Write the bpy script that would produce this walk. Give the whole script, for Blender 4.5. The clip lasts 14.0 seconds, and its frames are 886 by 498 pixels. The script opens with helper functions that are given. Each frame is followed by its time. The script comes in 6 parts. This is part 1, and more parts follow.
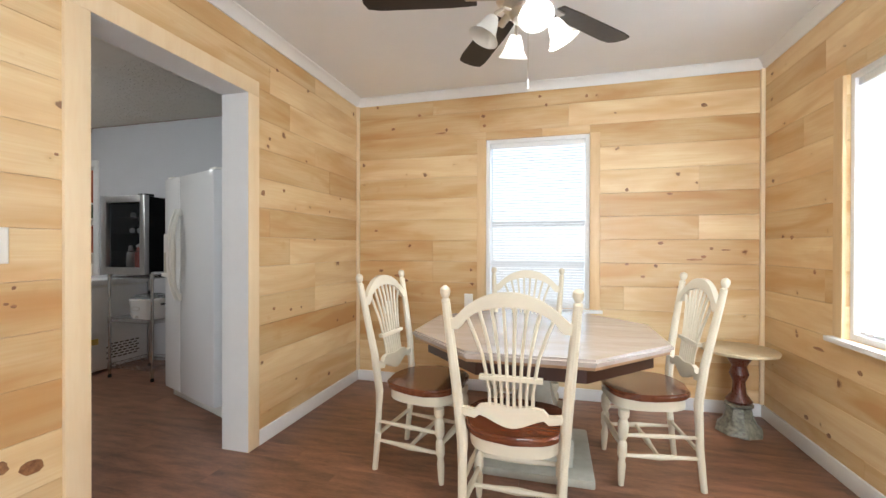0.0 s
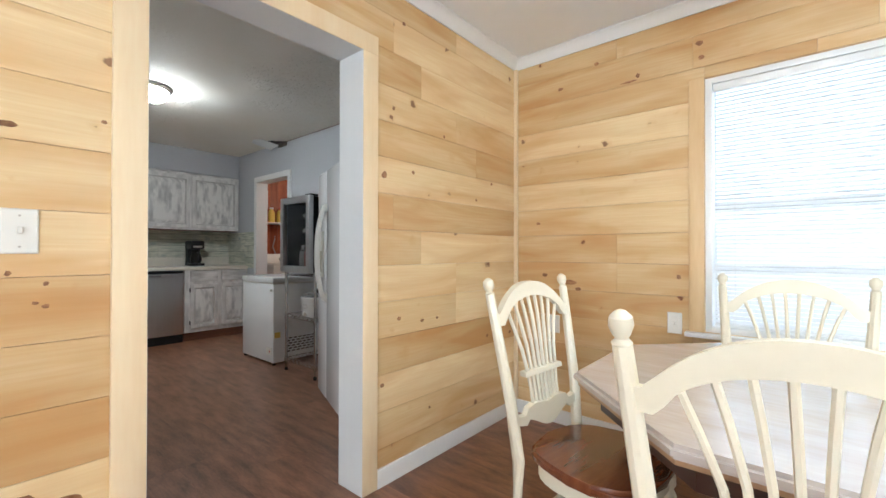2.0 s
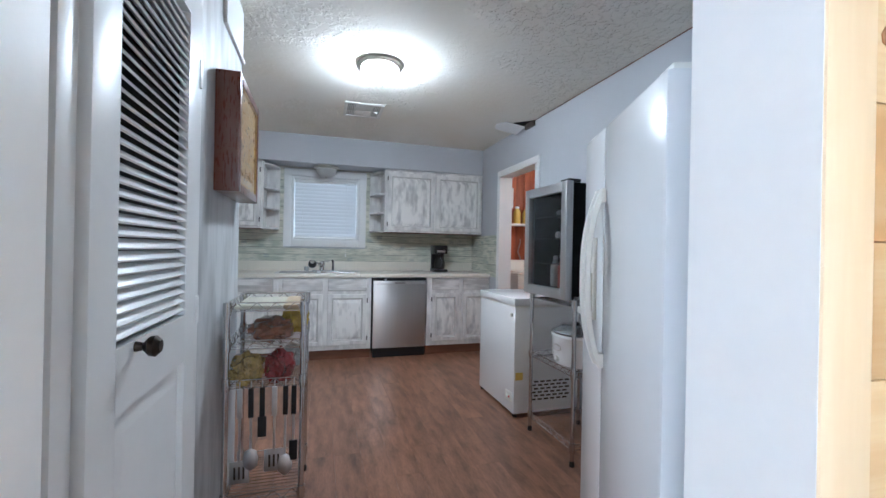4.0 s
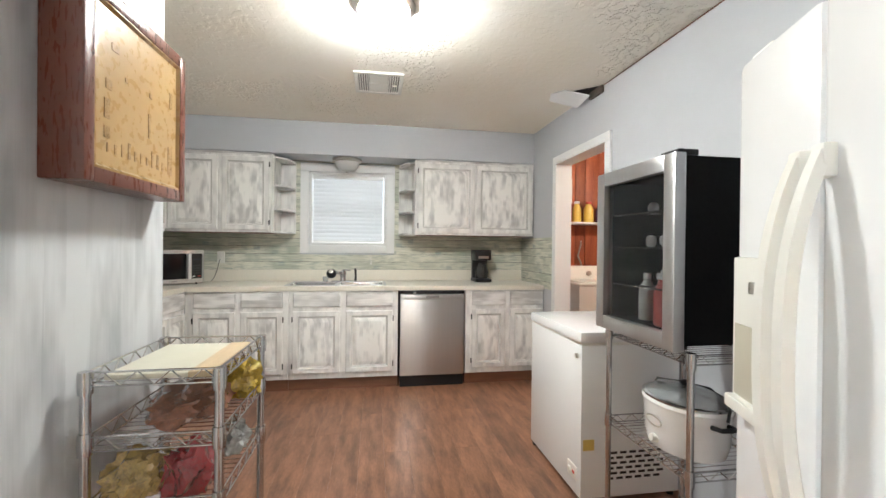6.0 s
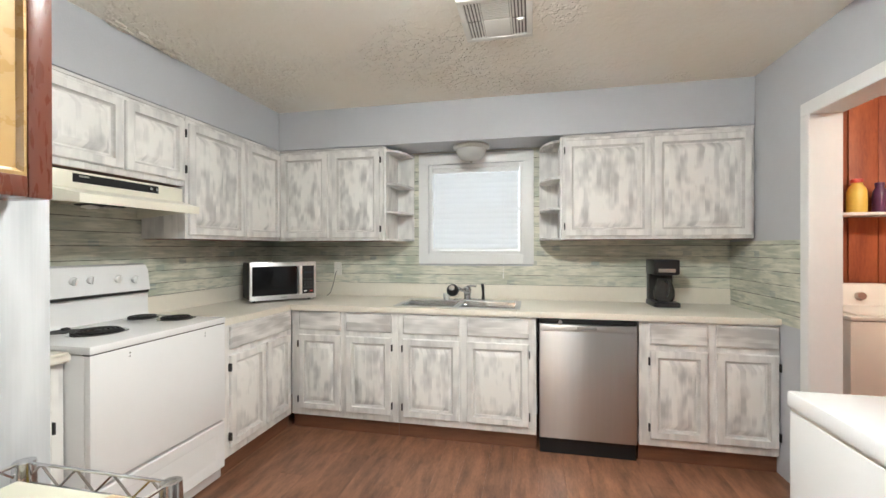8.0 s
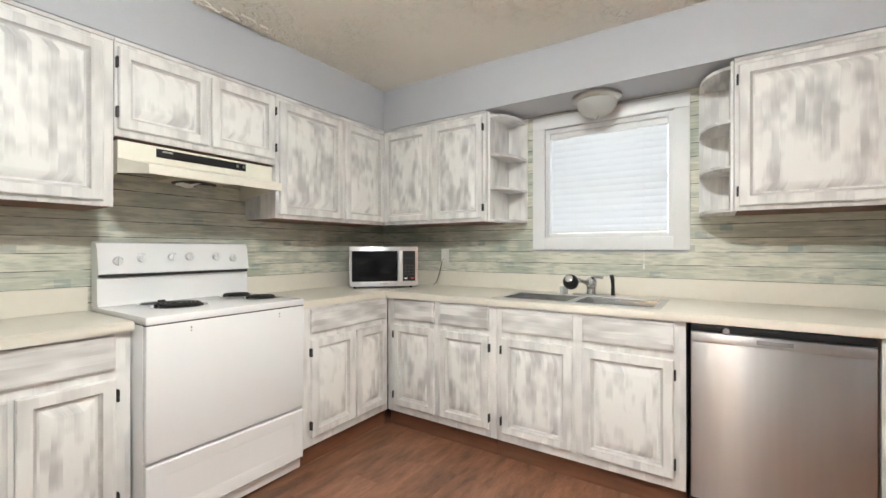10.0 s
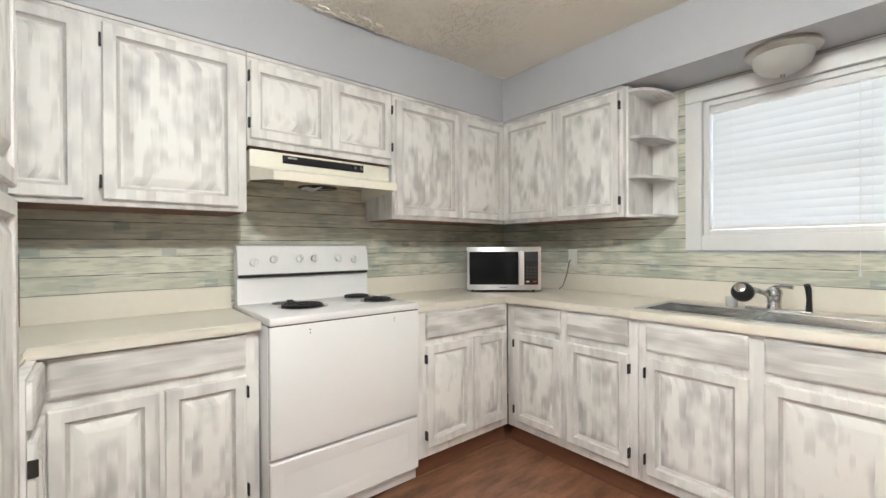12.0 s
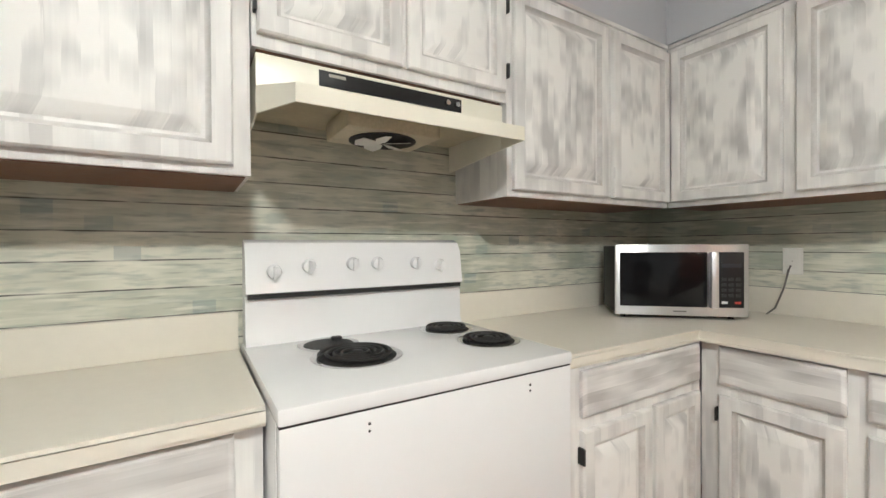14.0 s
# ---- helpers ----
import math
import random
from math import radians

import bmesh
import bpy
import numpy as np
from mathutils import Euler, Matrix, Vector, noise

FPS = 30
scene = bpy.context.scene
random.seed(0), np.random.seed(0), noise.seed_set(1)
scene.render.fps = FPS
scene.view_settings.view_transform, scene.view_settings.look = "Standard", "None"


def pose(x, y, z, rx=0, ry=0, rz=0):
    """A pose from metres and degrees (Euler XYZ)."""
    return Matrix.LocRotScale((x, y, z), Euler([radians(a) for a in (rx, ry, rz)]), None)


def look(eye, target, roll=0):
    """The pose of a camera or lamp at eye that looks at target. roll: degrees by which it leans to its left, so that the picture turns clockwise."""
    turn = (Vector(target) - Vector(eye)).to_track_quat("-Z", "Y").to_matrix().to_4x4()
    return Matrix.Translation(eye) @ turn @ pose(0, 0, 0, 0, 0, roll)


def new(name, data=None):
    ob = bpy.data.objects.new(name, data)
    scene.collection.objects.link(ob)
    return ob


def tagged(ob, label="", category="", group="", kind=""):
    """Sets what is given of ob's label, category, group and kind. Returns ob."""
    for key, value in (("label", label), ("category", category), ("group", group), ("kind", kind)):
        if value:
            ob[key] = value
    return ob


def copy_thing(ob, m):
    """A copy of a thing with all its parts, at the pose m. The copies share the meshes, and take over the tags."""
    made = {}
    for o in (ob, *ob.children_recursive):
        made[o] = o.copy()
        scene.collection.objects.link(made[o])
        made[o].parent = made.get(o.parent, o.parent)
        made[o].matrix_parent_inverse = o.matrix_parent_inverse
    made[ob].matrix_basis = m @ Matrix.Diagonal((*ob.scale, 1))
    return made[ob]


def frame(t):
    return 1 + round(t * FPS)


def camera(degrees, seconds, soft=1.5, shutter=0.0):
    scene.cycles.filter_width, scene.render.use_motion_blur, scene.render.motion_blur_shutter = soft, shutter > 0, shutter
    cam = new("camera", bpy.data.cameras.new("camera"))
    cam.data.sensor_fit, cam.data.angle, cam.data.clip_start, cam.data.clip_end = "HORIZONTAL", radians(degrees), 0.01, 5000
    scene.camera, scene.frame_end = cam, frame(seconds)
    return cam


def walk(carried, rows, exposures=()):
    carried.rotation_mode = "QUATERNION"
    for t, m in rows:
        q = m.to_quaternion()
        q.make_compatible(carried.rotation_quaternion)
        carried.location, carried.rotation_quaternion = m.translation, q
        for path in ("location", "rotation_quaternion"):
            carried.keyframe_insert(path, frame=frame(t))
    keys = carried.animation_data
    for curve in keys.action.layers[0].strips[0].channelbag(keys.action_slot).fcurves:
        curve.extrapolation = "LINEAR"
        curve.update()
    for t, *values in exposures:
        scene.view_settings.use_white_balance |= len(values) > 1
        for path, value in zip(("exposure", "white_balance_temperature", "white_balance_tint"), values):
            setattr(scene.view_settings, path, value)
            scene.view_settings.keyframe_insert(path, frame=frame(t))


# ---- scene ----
cam = camera(94.0, 14.0)
PATH = [
    (0, (0.125, 0.219, 1.174), (-0.396, 2.15, 1.167), 0.1),
    (0.5, (0.224, 0.46, 1.166), (-0.411, 2.356, 1.168), -0.0),
    (1, (0.217, 0.655, 1.112), (-0.593, 2.483, 1.122), -0.0),
    (1.5, (0.116, 0.835, 1.114), (-0.928, 2.542, 1.125), 0.1),
    (2, (-0.049, 1.0, 1.127), (-1.348, 2.521, 1.14), 0.1),
    (2.5, (-0.302, 1.202, 1.17), (-1.846, 2.474, 1.175), 0.2),
    (3, (-0.664, 1.341, 1.212), (-2.399, 2.337, 1.213), 0.1),
    (3.5, (-0.966, 1.518, 1.195), (-2.825, 2.254, 1.196), 0.2),
    (3.7, (-1.075, 1.571, 1.2), (-2.964, 2.229, 1.202), 0.6),
    (5.8, (-1.929, 1.969, 1.315), (-3.899, 2.315, 1.306), 0.8),
    (6, (-2.021, 1.979, 1.29), (-3.995, 2.302, 1.281), 0.6),
    (6.3, (-2.191, 1.956, 1.282), (-4.169, 2.251, 1.268), 0.3),
    (6.5, (-2.293, 1.984, 1.278), (-4.279, 2.215, 1.271), 0.3),
    (7, (-2.561, 2.083, 1.299), (-4.56, 2.15, 1.292), 0.2),
    (7.5, (-2.823, 2.111, 1.317), (-4.817, 1.953, 1.305), -0.0),
    (8, (-3.02, 2.157, 1.35), (-4.976, 1.739, 1.345), -0.1),
    (8.2, (-3.092, 2.197, 1.336), (-5.024, 1.678, 1.344), -0.1),
    (10.3, (-3.669, 2.305, 1.212), (-5.289, 1.133, 1.205), -0.3),
    (10.5, (-3.682, 2.294, 1.206), (-5.268, 1.076, 1.198), -0.5),
    (11, (-3.723, 2.315, 1.21), (-5.207, 0.974, 1.206), -0.5),
    (11.5, (-3.77, 2.305, 1.216), (-5.143, 0.85, 1.215), -0.5),
    (12, (-3.824, 2.17, 1.242), (-5.097, 0.627, 1.233), -0.3),
    (12.5, (-3.885, 1.917, 1.285), (-5.064, 0.301, 1.271), -0.3),
    (13, (-3.986, 1.669, 1.297), (-5.08, -0.005, 1.278), -0.3),
    (13.5, (-4.107, 1.392, 1.294), (-5.151, -0.314, 1.268), -0.3),
    (14, (-4.218, 1.192, 1.241), (-5.264, -0.513, 1.225), -0.3),
]
EXPOSURES = [(0.0, 0.18, 5950, 7), (1.5, 0.36, 5650, 4), (2.5, 0.48, 5400, 3), (3.0, 0.56, 5050, 3), (3.5, 0.72, 4850, 4), (4.6, 1.1, 5450, 5), (6.0, 1.56, 6050, 5), (7.0, 1.64, 6050, 5), (11.0, 1.78, 6050, 6), (12.5, 1.66, 6100, 6), (14.0, 1.70, 6100, 6)]
walk(cam, [(t, look(eye, target, roll)) for t, eye, target, roll in PATH], EXPOSURES)

# ---- world and large lights ----
world = bpy.data.worlds.new("sky")
scene.world = world
world.use_nodes = True
wn = world.node_tree
sky = wn.nodes.new("ShaderNodeTexSky")
sky.sky_type, sky.sun_disc, sky.sun_elevation, sky.sun_rotation = "NISHITA", False, radians(50), radians(150)
wn.links.new(sky.outputs[0], wn.nodes["Background"].inputs[0])
wn.nodes["Background"].inputs[1].default_value = 0.12


def lamp(name, kind, m, power, colour, **more):
    data = bpy.data.lights.new(name, kind)
    data.energy, data.color = power, colour
    for key, value in more.items():
        if key == "size":
            data.shape, data.size, data.size_y = "RECTANGLE", value[0], value[1]
        elif key == "radius":
            data.shadow_soft_size = value
        elif key == "angle":
            data.angle = value
    ob = new(name, data)
    ob.matrix_world = m
    return ob


lamp("sun", "SUN", look((0, 0, 0), (-0.5, 0.8, -1.0)), 2.5, (1.0, 0.95, 0.88), angle=radians(0.5))
DAY = (0.93, 0.97, 1.0)
lamp("daylight_north", "AREA", look((0, 3.80, 1.38), (0, 3.0, 1.36)), 5, DAY, size=(0.78, 1.3))
lamp("daylight_east", "AREA", look((1.76, 2.34, 1.38), (1.0, 2.34, 1.60)), 38, DAY, size=(0.78, 1.3))
lamp("daylight_south", "AREA", look((0.72, -1.50, 1.40), (0.60, 0.0, 2.1)), 70, DAY, size=(1.2, 1.28))
lamp("daylight_sink", "AREA", look((-6.70, 1.695, 1.69), (-6.0, 1.695, 1.68)), 1.25, (1.0, 0.98, 0.97), size=(0.78, 0.72))
for a in (20, 110, 290):
    lamp("fan_bulb", "POINT", pose(0.0 + 0.155 * math.cos(radians(a)), 1.95 + 0.155 * math.sin(radians(a)), 2.05), 13.5, (1.0, 0.93, 0.83), radius=0.035)
# Unseen lamp without a fixture, added to brighten the laundry room.
lamp("laundry_bulb", "POINT", pose(-5.2, 4.7, 2.3), 18, (1.0, 0.88, 0.7), radius=0.08)

# ---- materials ----
MATS = {}


def mat(name, colour, rough=0.5, metal=0.0, vary=0.12, scale=8.0, stretch=(1, 1, 1), bump=0.0, bump_scale=60.0, second=None, per_object=0.0, coat=0.0, emit=0.0, transmit=0.0, alpha=1.0, fine=0.3):
    """A surface of one colour with two scales of noise in tone, and fine relief."""
    m = bpy.data.materials.new(name)
    m.use_nodes = True
    n, link = m.node_tree.nodes, m.node_tree.links.new
    b = n["Principled BSDF"]
    b.inputs["Roughness"].default_value, b.inputs["Metallic"].default_value = rough, metal
    b.inputs["Coat Weight"].default_value = coat
    b.inputs["Transmission Weight"].default_value = transmit
    b.inputs["Alpha"].default_value = alpha
    co = n.new("ShaderNodeTexCoord")
    mp = n.new("ShaderNodeMapping")
    mp.inputs["Scale"].default_value = stretch
    link(co.outputs["Object"], mp.inputs["Vector"])
    info = n.new("ShaderNodeObjectInfo")
    add = n.new("ShaderNodeVectorMath")
    add.operation = "ADD"
    off = n.new("ShaderNodeMath")
    off.operation, off.inputs[1].default_value = "MULTIPLY", 37.0 if per_object else 0.0
    link(info.outputs["Random"], off.inputs[0])
    link(mp.outputs[0], add.inputs[0])
    link(off.outputs[0], add.inputs[1])
    n1, n2 = n.new("ShaderNodeTexNoise"), n.new("ShaderNodeTexNoise")
    n1.inputs["Scale"].default_value, n2.inputs["Scale"].default_value = scale, scale * 7
    n1.inputs["Detail"].default_value, n2.inputs["Detail"].default_value = 4, 3
    link(add.outputs[0], n1.inputs["Vector"])
    link(add.outputs[0], n2.inputs["Vector"])
    mix = n.new("ShaderNodeMix")
    mix.data_type = "RGBA"
    ramp = n.new("ShaderNodeValToRGB")
    ramp.color_ramp.elements[0].position, ramp.color_ramp.elements[1].position = 0.3, 0.7
    tot = n.new("ShaderNodeMath")
    tot.operation = "MULTIPLY_ADD"
    tot.inputs[1].default_value = fine
    link(n2.outputs[0], tot.inputs[0])
    half = n.new("ShaderNodeMath")
    half.operation, half.inputs[1].default_value = "MULTIPLY", 1 - fine
    link(n1.outputs[0], half.inputs[0])
    link(half.outputs[0], tot.inputs[2])
    link(tot.outputs[0], ramp.inputs[0])
    other = second or tuple(c * (1 - vary) for c in colour)
    mix.inputs["A"].default_value, mix.inputs["B"].default_value = (*other, 1), (*colour, 1)
    link(ramp.outputs[0], mix.inputs["Factor"])
    last = mix.outputs["Result"]
    if per_object:
        hsv = n.new("ShaderNodeHueSaturation")
        val = n.new("ShaderNodeMapRange")
        val.inputs["To Min"].default_value, val.inputs["To Max"].default_value = 1 - per_object, 1 + per_object
        link(info.outputs["Random"], val.inputs["Value"])
        link(val.outputs[0], hsv.inputs["Value"])
        link(last, hsv.inputs["Color"])
        last = hsv.outputs[0]
    link(last, b.inputs["Base Color"])
    rr = n.new("ShaderNodeMapRange")
    rr.inputs["To Min"].default_value, rr.inputs["To Max"].default_value = max(0.02, rough * 0.85), min(1, rough * 1.15)
    link(n2.outputs[0], rr.inputs["Value"])
    link(rr.outputs[0], b.inputs["Roughness"])
    if bump:
        nb = n.new("ShaderNodeTexNoise")
        nb.inputs["Scale"].default_value, nb.inputs["Detail"].default_value = bump_scale, 4
        link(add.outputs[0], nb.inputs["Vector"])
        bp = n.new("ShaderNodeBump")
        bp.inputs["Strength"].default_value, bp.inputs["Distance"].default_value = bump, 0.01
        link(nb.outputs[0], bp.inputs["Height"])
        link(bp.outputs[0], b.inputs["Normal"])
    if emit:
        b.inputs["Emission Color"].default_value, b.inputs["Emission Strength"].default_value = (*colour, 1), emit
    MATS[name] = m
    return m


def pine(name, light, mid, dark, knots=1.0):
    """Sealed knotty pine: long grain, warm streaks and scattered dark knots; every board has a tone of its own."""
    m = mat(name, light, 0.42, bump=0.0)
    n, link = m.node_tree.nodes, m.node_tree.links.new
    b = n["Principled BSDF"]
    b.inputs["Coat Weight"].default_value = 0.05
    geo, sep, comb = n.new("ShaderNodeNewGeometry"), n.new("ShaderNodeSeparateXYZ"), n.new("ShaderNodeCombineXYZ")
    link(geo.outputs["Position"], sep.inputs[0])
    run = n.new("ShaderNodeMath")
    run.operation = "ADD"
    link(sep.outputs[0], run.inputs[0])
    link(sep.outputs[1], run.inputs[1])
    info = n.new("ShaderNodeObjectInfo")
    shift = n.new("ShaderNodeMath")
    shift.operation, shift.inputs[1].default_value = "MULTIPLY", 53.0
    link(info.outputs["Random"], shift.inputs[0])
    link(run.outputs[0], comb.inputs[0])
    link(shift.outputs[0], comb.inputs[1])
    link(sep.outputs[2], comb.inputs[2])

    def noise_at(stretch, scale, detail=5, warp=0.0):
        mp = n.new("ShaderNodeMapping")
        mp.inputs["Scale"].default_value = stretch
        link(comb.outputs[0], mp.inputs["Vector"])
        t = n.new("ShaderNodeTexNoise")
        t.inputs["Scale"].default_value, t.inputs["Detail"].default_value, t.inputs["Distortion"].default_value = scale, detail, warp
        link(mp.outputs[0], t.inputs["Vector"])
        return t.outputs[0]

    broad, grain = noise_at((0.5, 1, 3.0), 2.6, 3, 0.8), noise_at((0.8, 1, 26), 5.0, 6, 0.3)
    tone = n.new("ShaderNodeValToRGB")
    tone.color_ramp.elements[0].position, tone.color_ramp.elements[1].position = 0.33, 0.62
    tone.color_ramp.elements[0].color, tone.color_ramp.elements[1].color = (*mid, 1), (*light, 1)
    link(broad, tone.inputs[0])
    g = n.new("ShaderNodeMapRange")
    g.inputs["From Min"].default_value, g.inputs["From Max"].default_value = 0.35, 0.7
    g.inputs["To Min"].default_value, g.inputs["To Max"].default_value = 0.0, 0.35
    link(grain, g.inputs["Value"])
    m1 = n.new("ShaderNodeMix")
    m1.data_type = "RGBA"
    m1.inputs["B"].default_value = (*mid, 1)
    link(g.outputs[0], m1.inputs["Factor"])
    link(tone.outputs[0], m1.inputs["A"])
    # knots: some cells of a voronoi, each an uneven dark eye in a warm halo, large and small
    wob = n.new("ShaderNodeTexNoise")
    wob.inputs["Scale"].default_value, wob.inputs["Detail"].default_value = 22, 3
    link(comb.outputs[0], wob.inputs["Vector"])
    cen, swing, warped = n.new("ShaderNodeVectorMath"), n.new("ShaderNodeVectorMath"), n.new("ShaderNodeVectorMath")
    cen.operation, swing.operation, warped.operation = "SUBTRACT", "SCALE", "ADD"
    cen.inputs[1].default_value = (0.5, 0.5, 0.5)
    swing.inputs["Scale"].default_value = 0.055
    link(wob.outputs["Color"], cen.inputs[0])
    link(cen.outputs[0], swing.inputs[0])
    link(comb.outputs[0], warped.inputs[0])
    link(swing.outputs[0], warped.inputs[1])
    last = m1.outputs["Result"]
    for scale, least, most, aspect in ((4.0, 0.55, 0.10, 0.75), (9.0, 0.60, 0.17, 0.8)):
        mp = n.new("ShaderNodeMapping")
        mp.inputs["Scale"].default_value = (aspect, 1, 1.0)
        link(warped.outputs[0], mp.inputs["Vector"])
        vo = n.new("ShaderNodeTexVoronoi")
        vo.inputs["Scale"].default_value = scale
        link(mp.outputs[0], vo.inputs["Vector"])
        vs = n.new("ShaderNodeSeparateColor")
        link(vo.outputs["Color"], vs.inputs[0])
        size = n.new("ShaderNodeMapRange")
        size.inputs["From Min"].default_value = least
        size.inputs["To Min"].default_value, size.inputs["To Max"].default_value = -0.03, most * knots
        link(vs.outputs[0], size.inputs["Value"])
        dd = n.new("ShaderNodeMath")
        dd.operation = "SUBTRACT"
        link(size.outputs[0], dd.inputs[0])
        link(vo.outputs["Distance"], dd.inputs[1])
        for lo, hi, top, colour in ((-0.15, 0.0, 0.5, mid), (-0.02, 0.035, 0.9, dark)):
            fac = n.new("ShaderNodeMapRange")
            fac.inputs["From Min"].default_value, fac.inputs["From Max"].default_value, fac.inputs["To Max"].default_value = lo, hi, top
            link(dd.outputs[0], fac.inputs["Value"])
            mx = n.new("ShaderNodeMix")
            mx.data_type = "RGBA"
            mx.inputs["B"].default_value = (*colour, 1)
            link(fac.outputs[0], mx.inputs["Factor"])
            link(last, mx.inputs["A"])
            last = mx.outputs["Result"]
    hsv = n.new("ShaderNodeHueSaturation")
    val = n.new("ShaderNodeMapRange")
    val.inputs["To Min"].default_value, val.inputs["To Max"].default_value = 0.78, 1.07
    sat = n.new("ShaderNodeMapRange")
    sat.inputs["To Min"].default_value, sat.inputs["To Max"].default_value = 1.1, 0.91
    link(info.outputs["Random"], val.inputs["Value"])
    link(info.outputs["Random"], sat.inputs["Value"])
    link(val.outputs[0], hsv.inputs["Value"])
    link(sat.outputs[0], hsv.inputs["Saturation"])
    hue = n.new("ShaderNodeMapRange")
    hue.inputs["To Min"].default_value, hue.inputs["To Max"].default_value = 0.492, 0.5035
    link(info.outputs["Random"], hue.inputs["Value"])
    link(hue.outputs[0], hsv.inputs["Hue"])
    link(last, hsv.inputs["Color"])
    link(hsv.outputs[0], b.inputs["Base Color"])
    bp = n.new("ShaderNodeBump")
    bp.inputs["Strength"].default_value, bp.inputs["Distance"].default_value = 0.15, 0.004
    link(grain, bp.inputs["Height"])
    link(bp.outputs[0], b.inputs["Normal"])
    return m


def whitewash(name, run_axis, light, dark, lo, hi, dab=0.034, long=2.6, soft=0.45, bristle=0.10):
    """White paint dry-brushed over taupe grey: blunt brush dabs along one axis, soft clouds and fine bristle marks."""
    m = mat(name, light, 0.5, bump=0.10, bump_scale=14)
    n, link = m.node_tree.nodes, m.node_tree.links.new
    co = [x for x in n if x.type == "TEX_COORD"][0]
    sep, info = n.new("ShaderNodeSeparateXYZ"), n.new("ShaderNodeObjectInfo")
    link(co.outputs["Object"], sep.inputs[0])

    def math_node(op, a, b=None, c=None):
        k = n.new("ShaderNodeMath")
        k.operation = op
        for i, v in enumerate((a, b, c)):
            if v is None:
                continue
            if isinstance(v, (int, float)):
                k.inputs[i].default_value = v
            else:
                link(v, k.inputs[i])
        return k.outputs[0]

    if run_axis == "z":
        across, run = math_node("ADD", sep.outputs[0], sep.outputs[1]), sep.outputs[2]
    else:
        across, run = math_node("ADD", sep.outputs[2], sep.outputs[1]), sep.outputs[0]
    seed = math_node("MULTIPLY", info.outputs["Random"], 41.0)

    def noise_of(a, fa, r, fr, scale=1.0, detail=1.0, layer=0.0):
        v, t = n.new("ShaderNodeCombineXYZ"), n.new("ShaderNodeTexNoise")
        link(math_node("MULTIPLY", a, fa), v.inputs[0])
        link(math_node("MULTIPLY", r, fr), v.inputs[1])
        link(math_node("ADD", seed, layer), v.inputs[2])
        t.inputs["Scale"].default_value, t.inputs["Detail"].default_value = scale, detail
        link(v.outputs[0], t.inputs["Vector"])
        return t.outputs[0]

    marks = noise_of(across, 210.0, run, 5.0, detail=2.0)
    sway = noise_of(across, 5.0, run, 5.0, layer=3.0)
    shifted = math_node("ADD", math_node("MULTIPLY_ADD", sway, 0.018, across), math_node("MULTIPLY", marks, 0.016))
    total = math_node("MULTIPLY", noise_of(across, 13.0, run, 3.6, detail=2.0, layer=5.0), soft)
    for width, share, layer in ((dab, 0.6, 8.0), (dab * 1.7, 0.4, 13.0)):
        cell = math_node("FLOOR", math_node("DIVIDE", shifted, width))
        total = math_node("MULTIPLY_ADD", noise_of(cell, 2.37, run, long * 0.05 / width + long * 0.6, layer=layer), (1 - soft) * share, total)
    total = math_node("MULTIPLY_ADD", math_node("SUBTRACT", marks, 0.5), bristle, total)
    total = math_node("MULTIPLY_ADD", math_node("SUBTRACT", info.outputs["Random"], 0.5), 0.035, total)
    ramp = n.new("ShaderNodeValToRGB")
    e = ramp.color_ramp.elements
    e[0].position, e[1].position = lo, hi
    e[0].color, e[1].color = (*dark, 1), (*light, 1)
    link(total, ramp.inputs[0])
    link(ramp.outputs[0], n["Principled BSDF"].inputs["Base Color"])
    return m


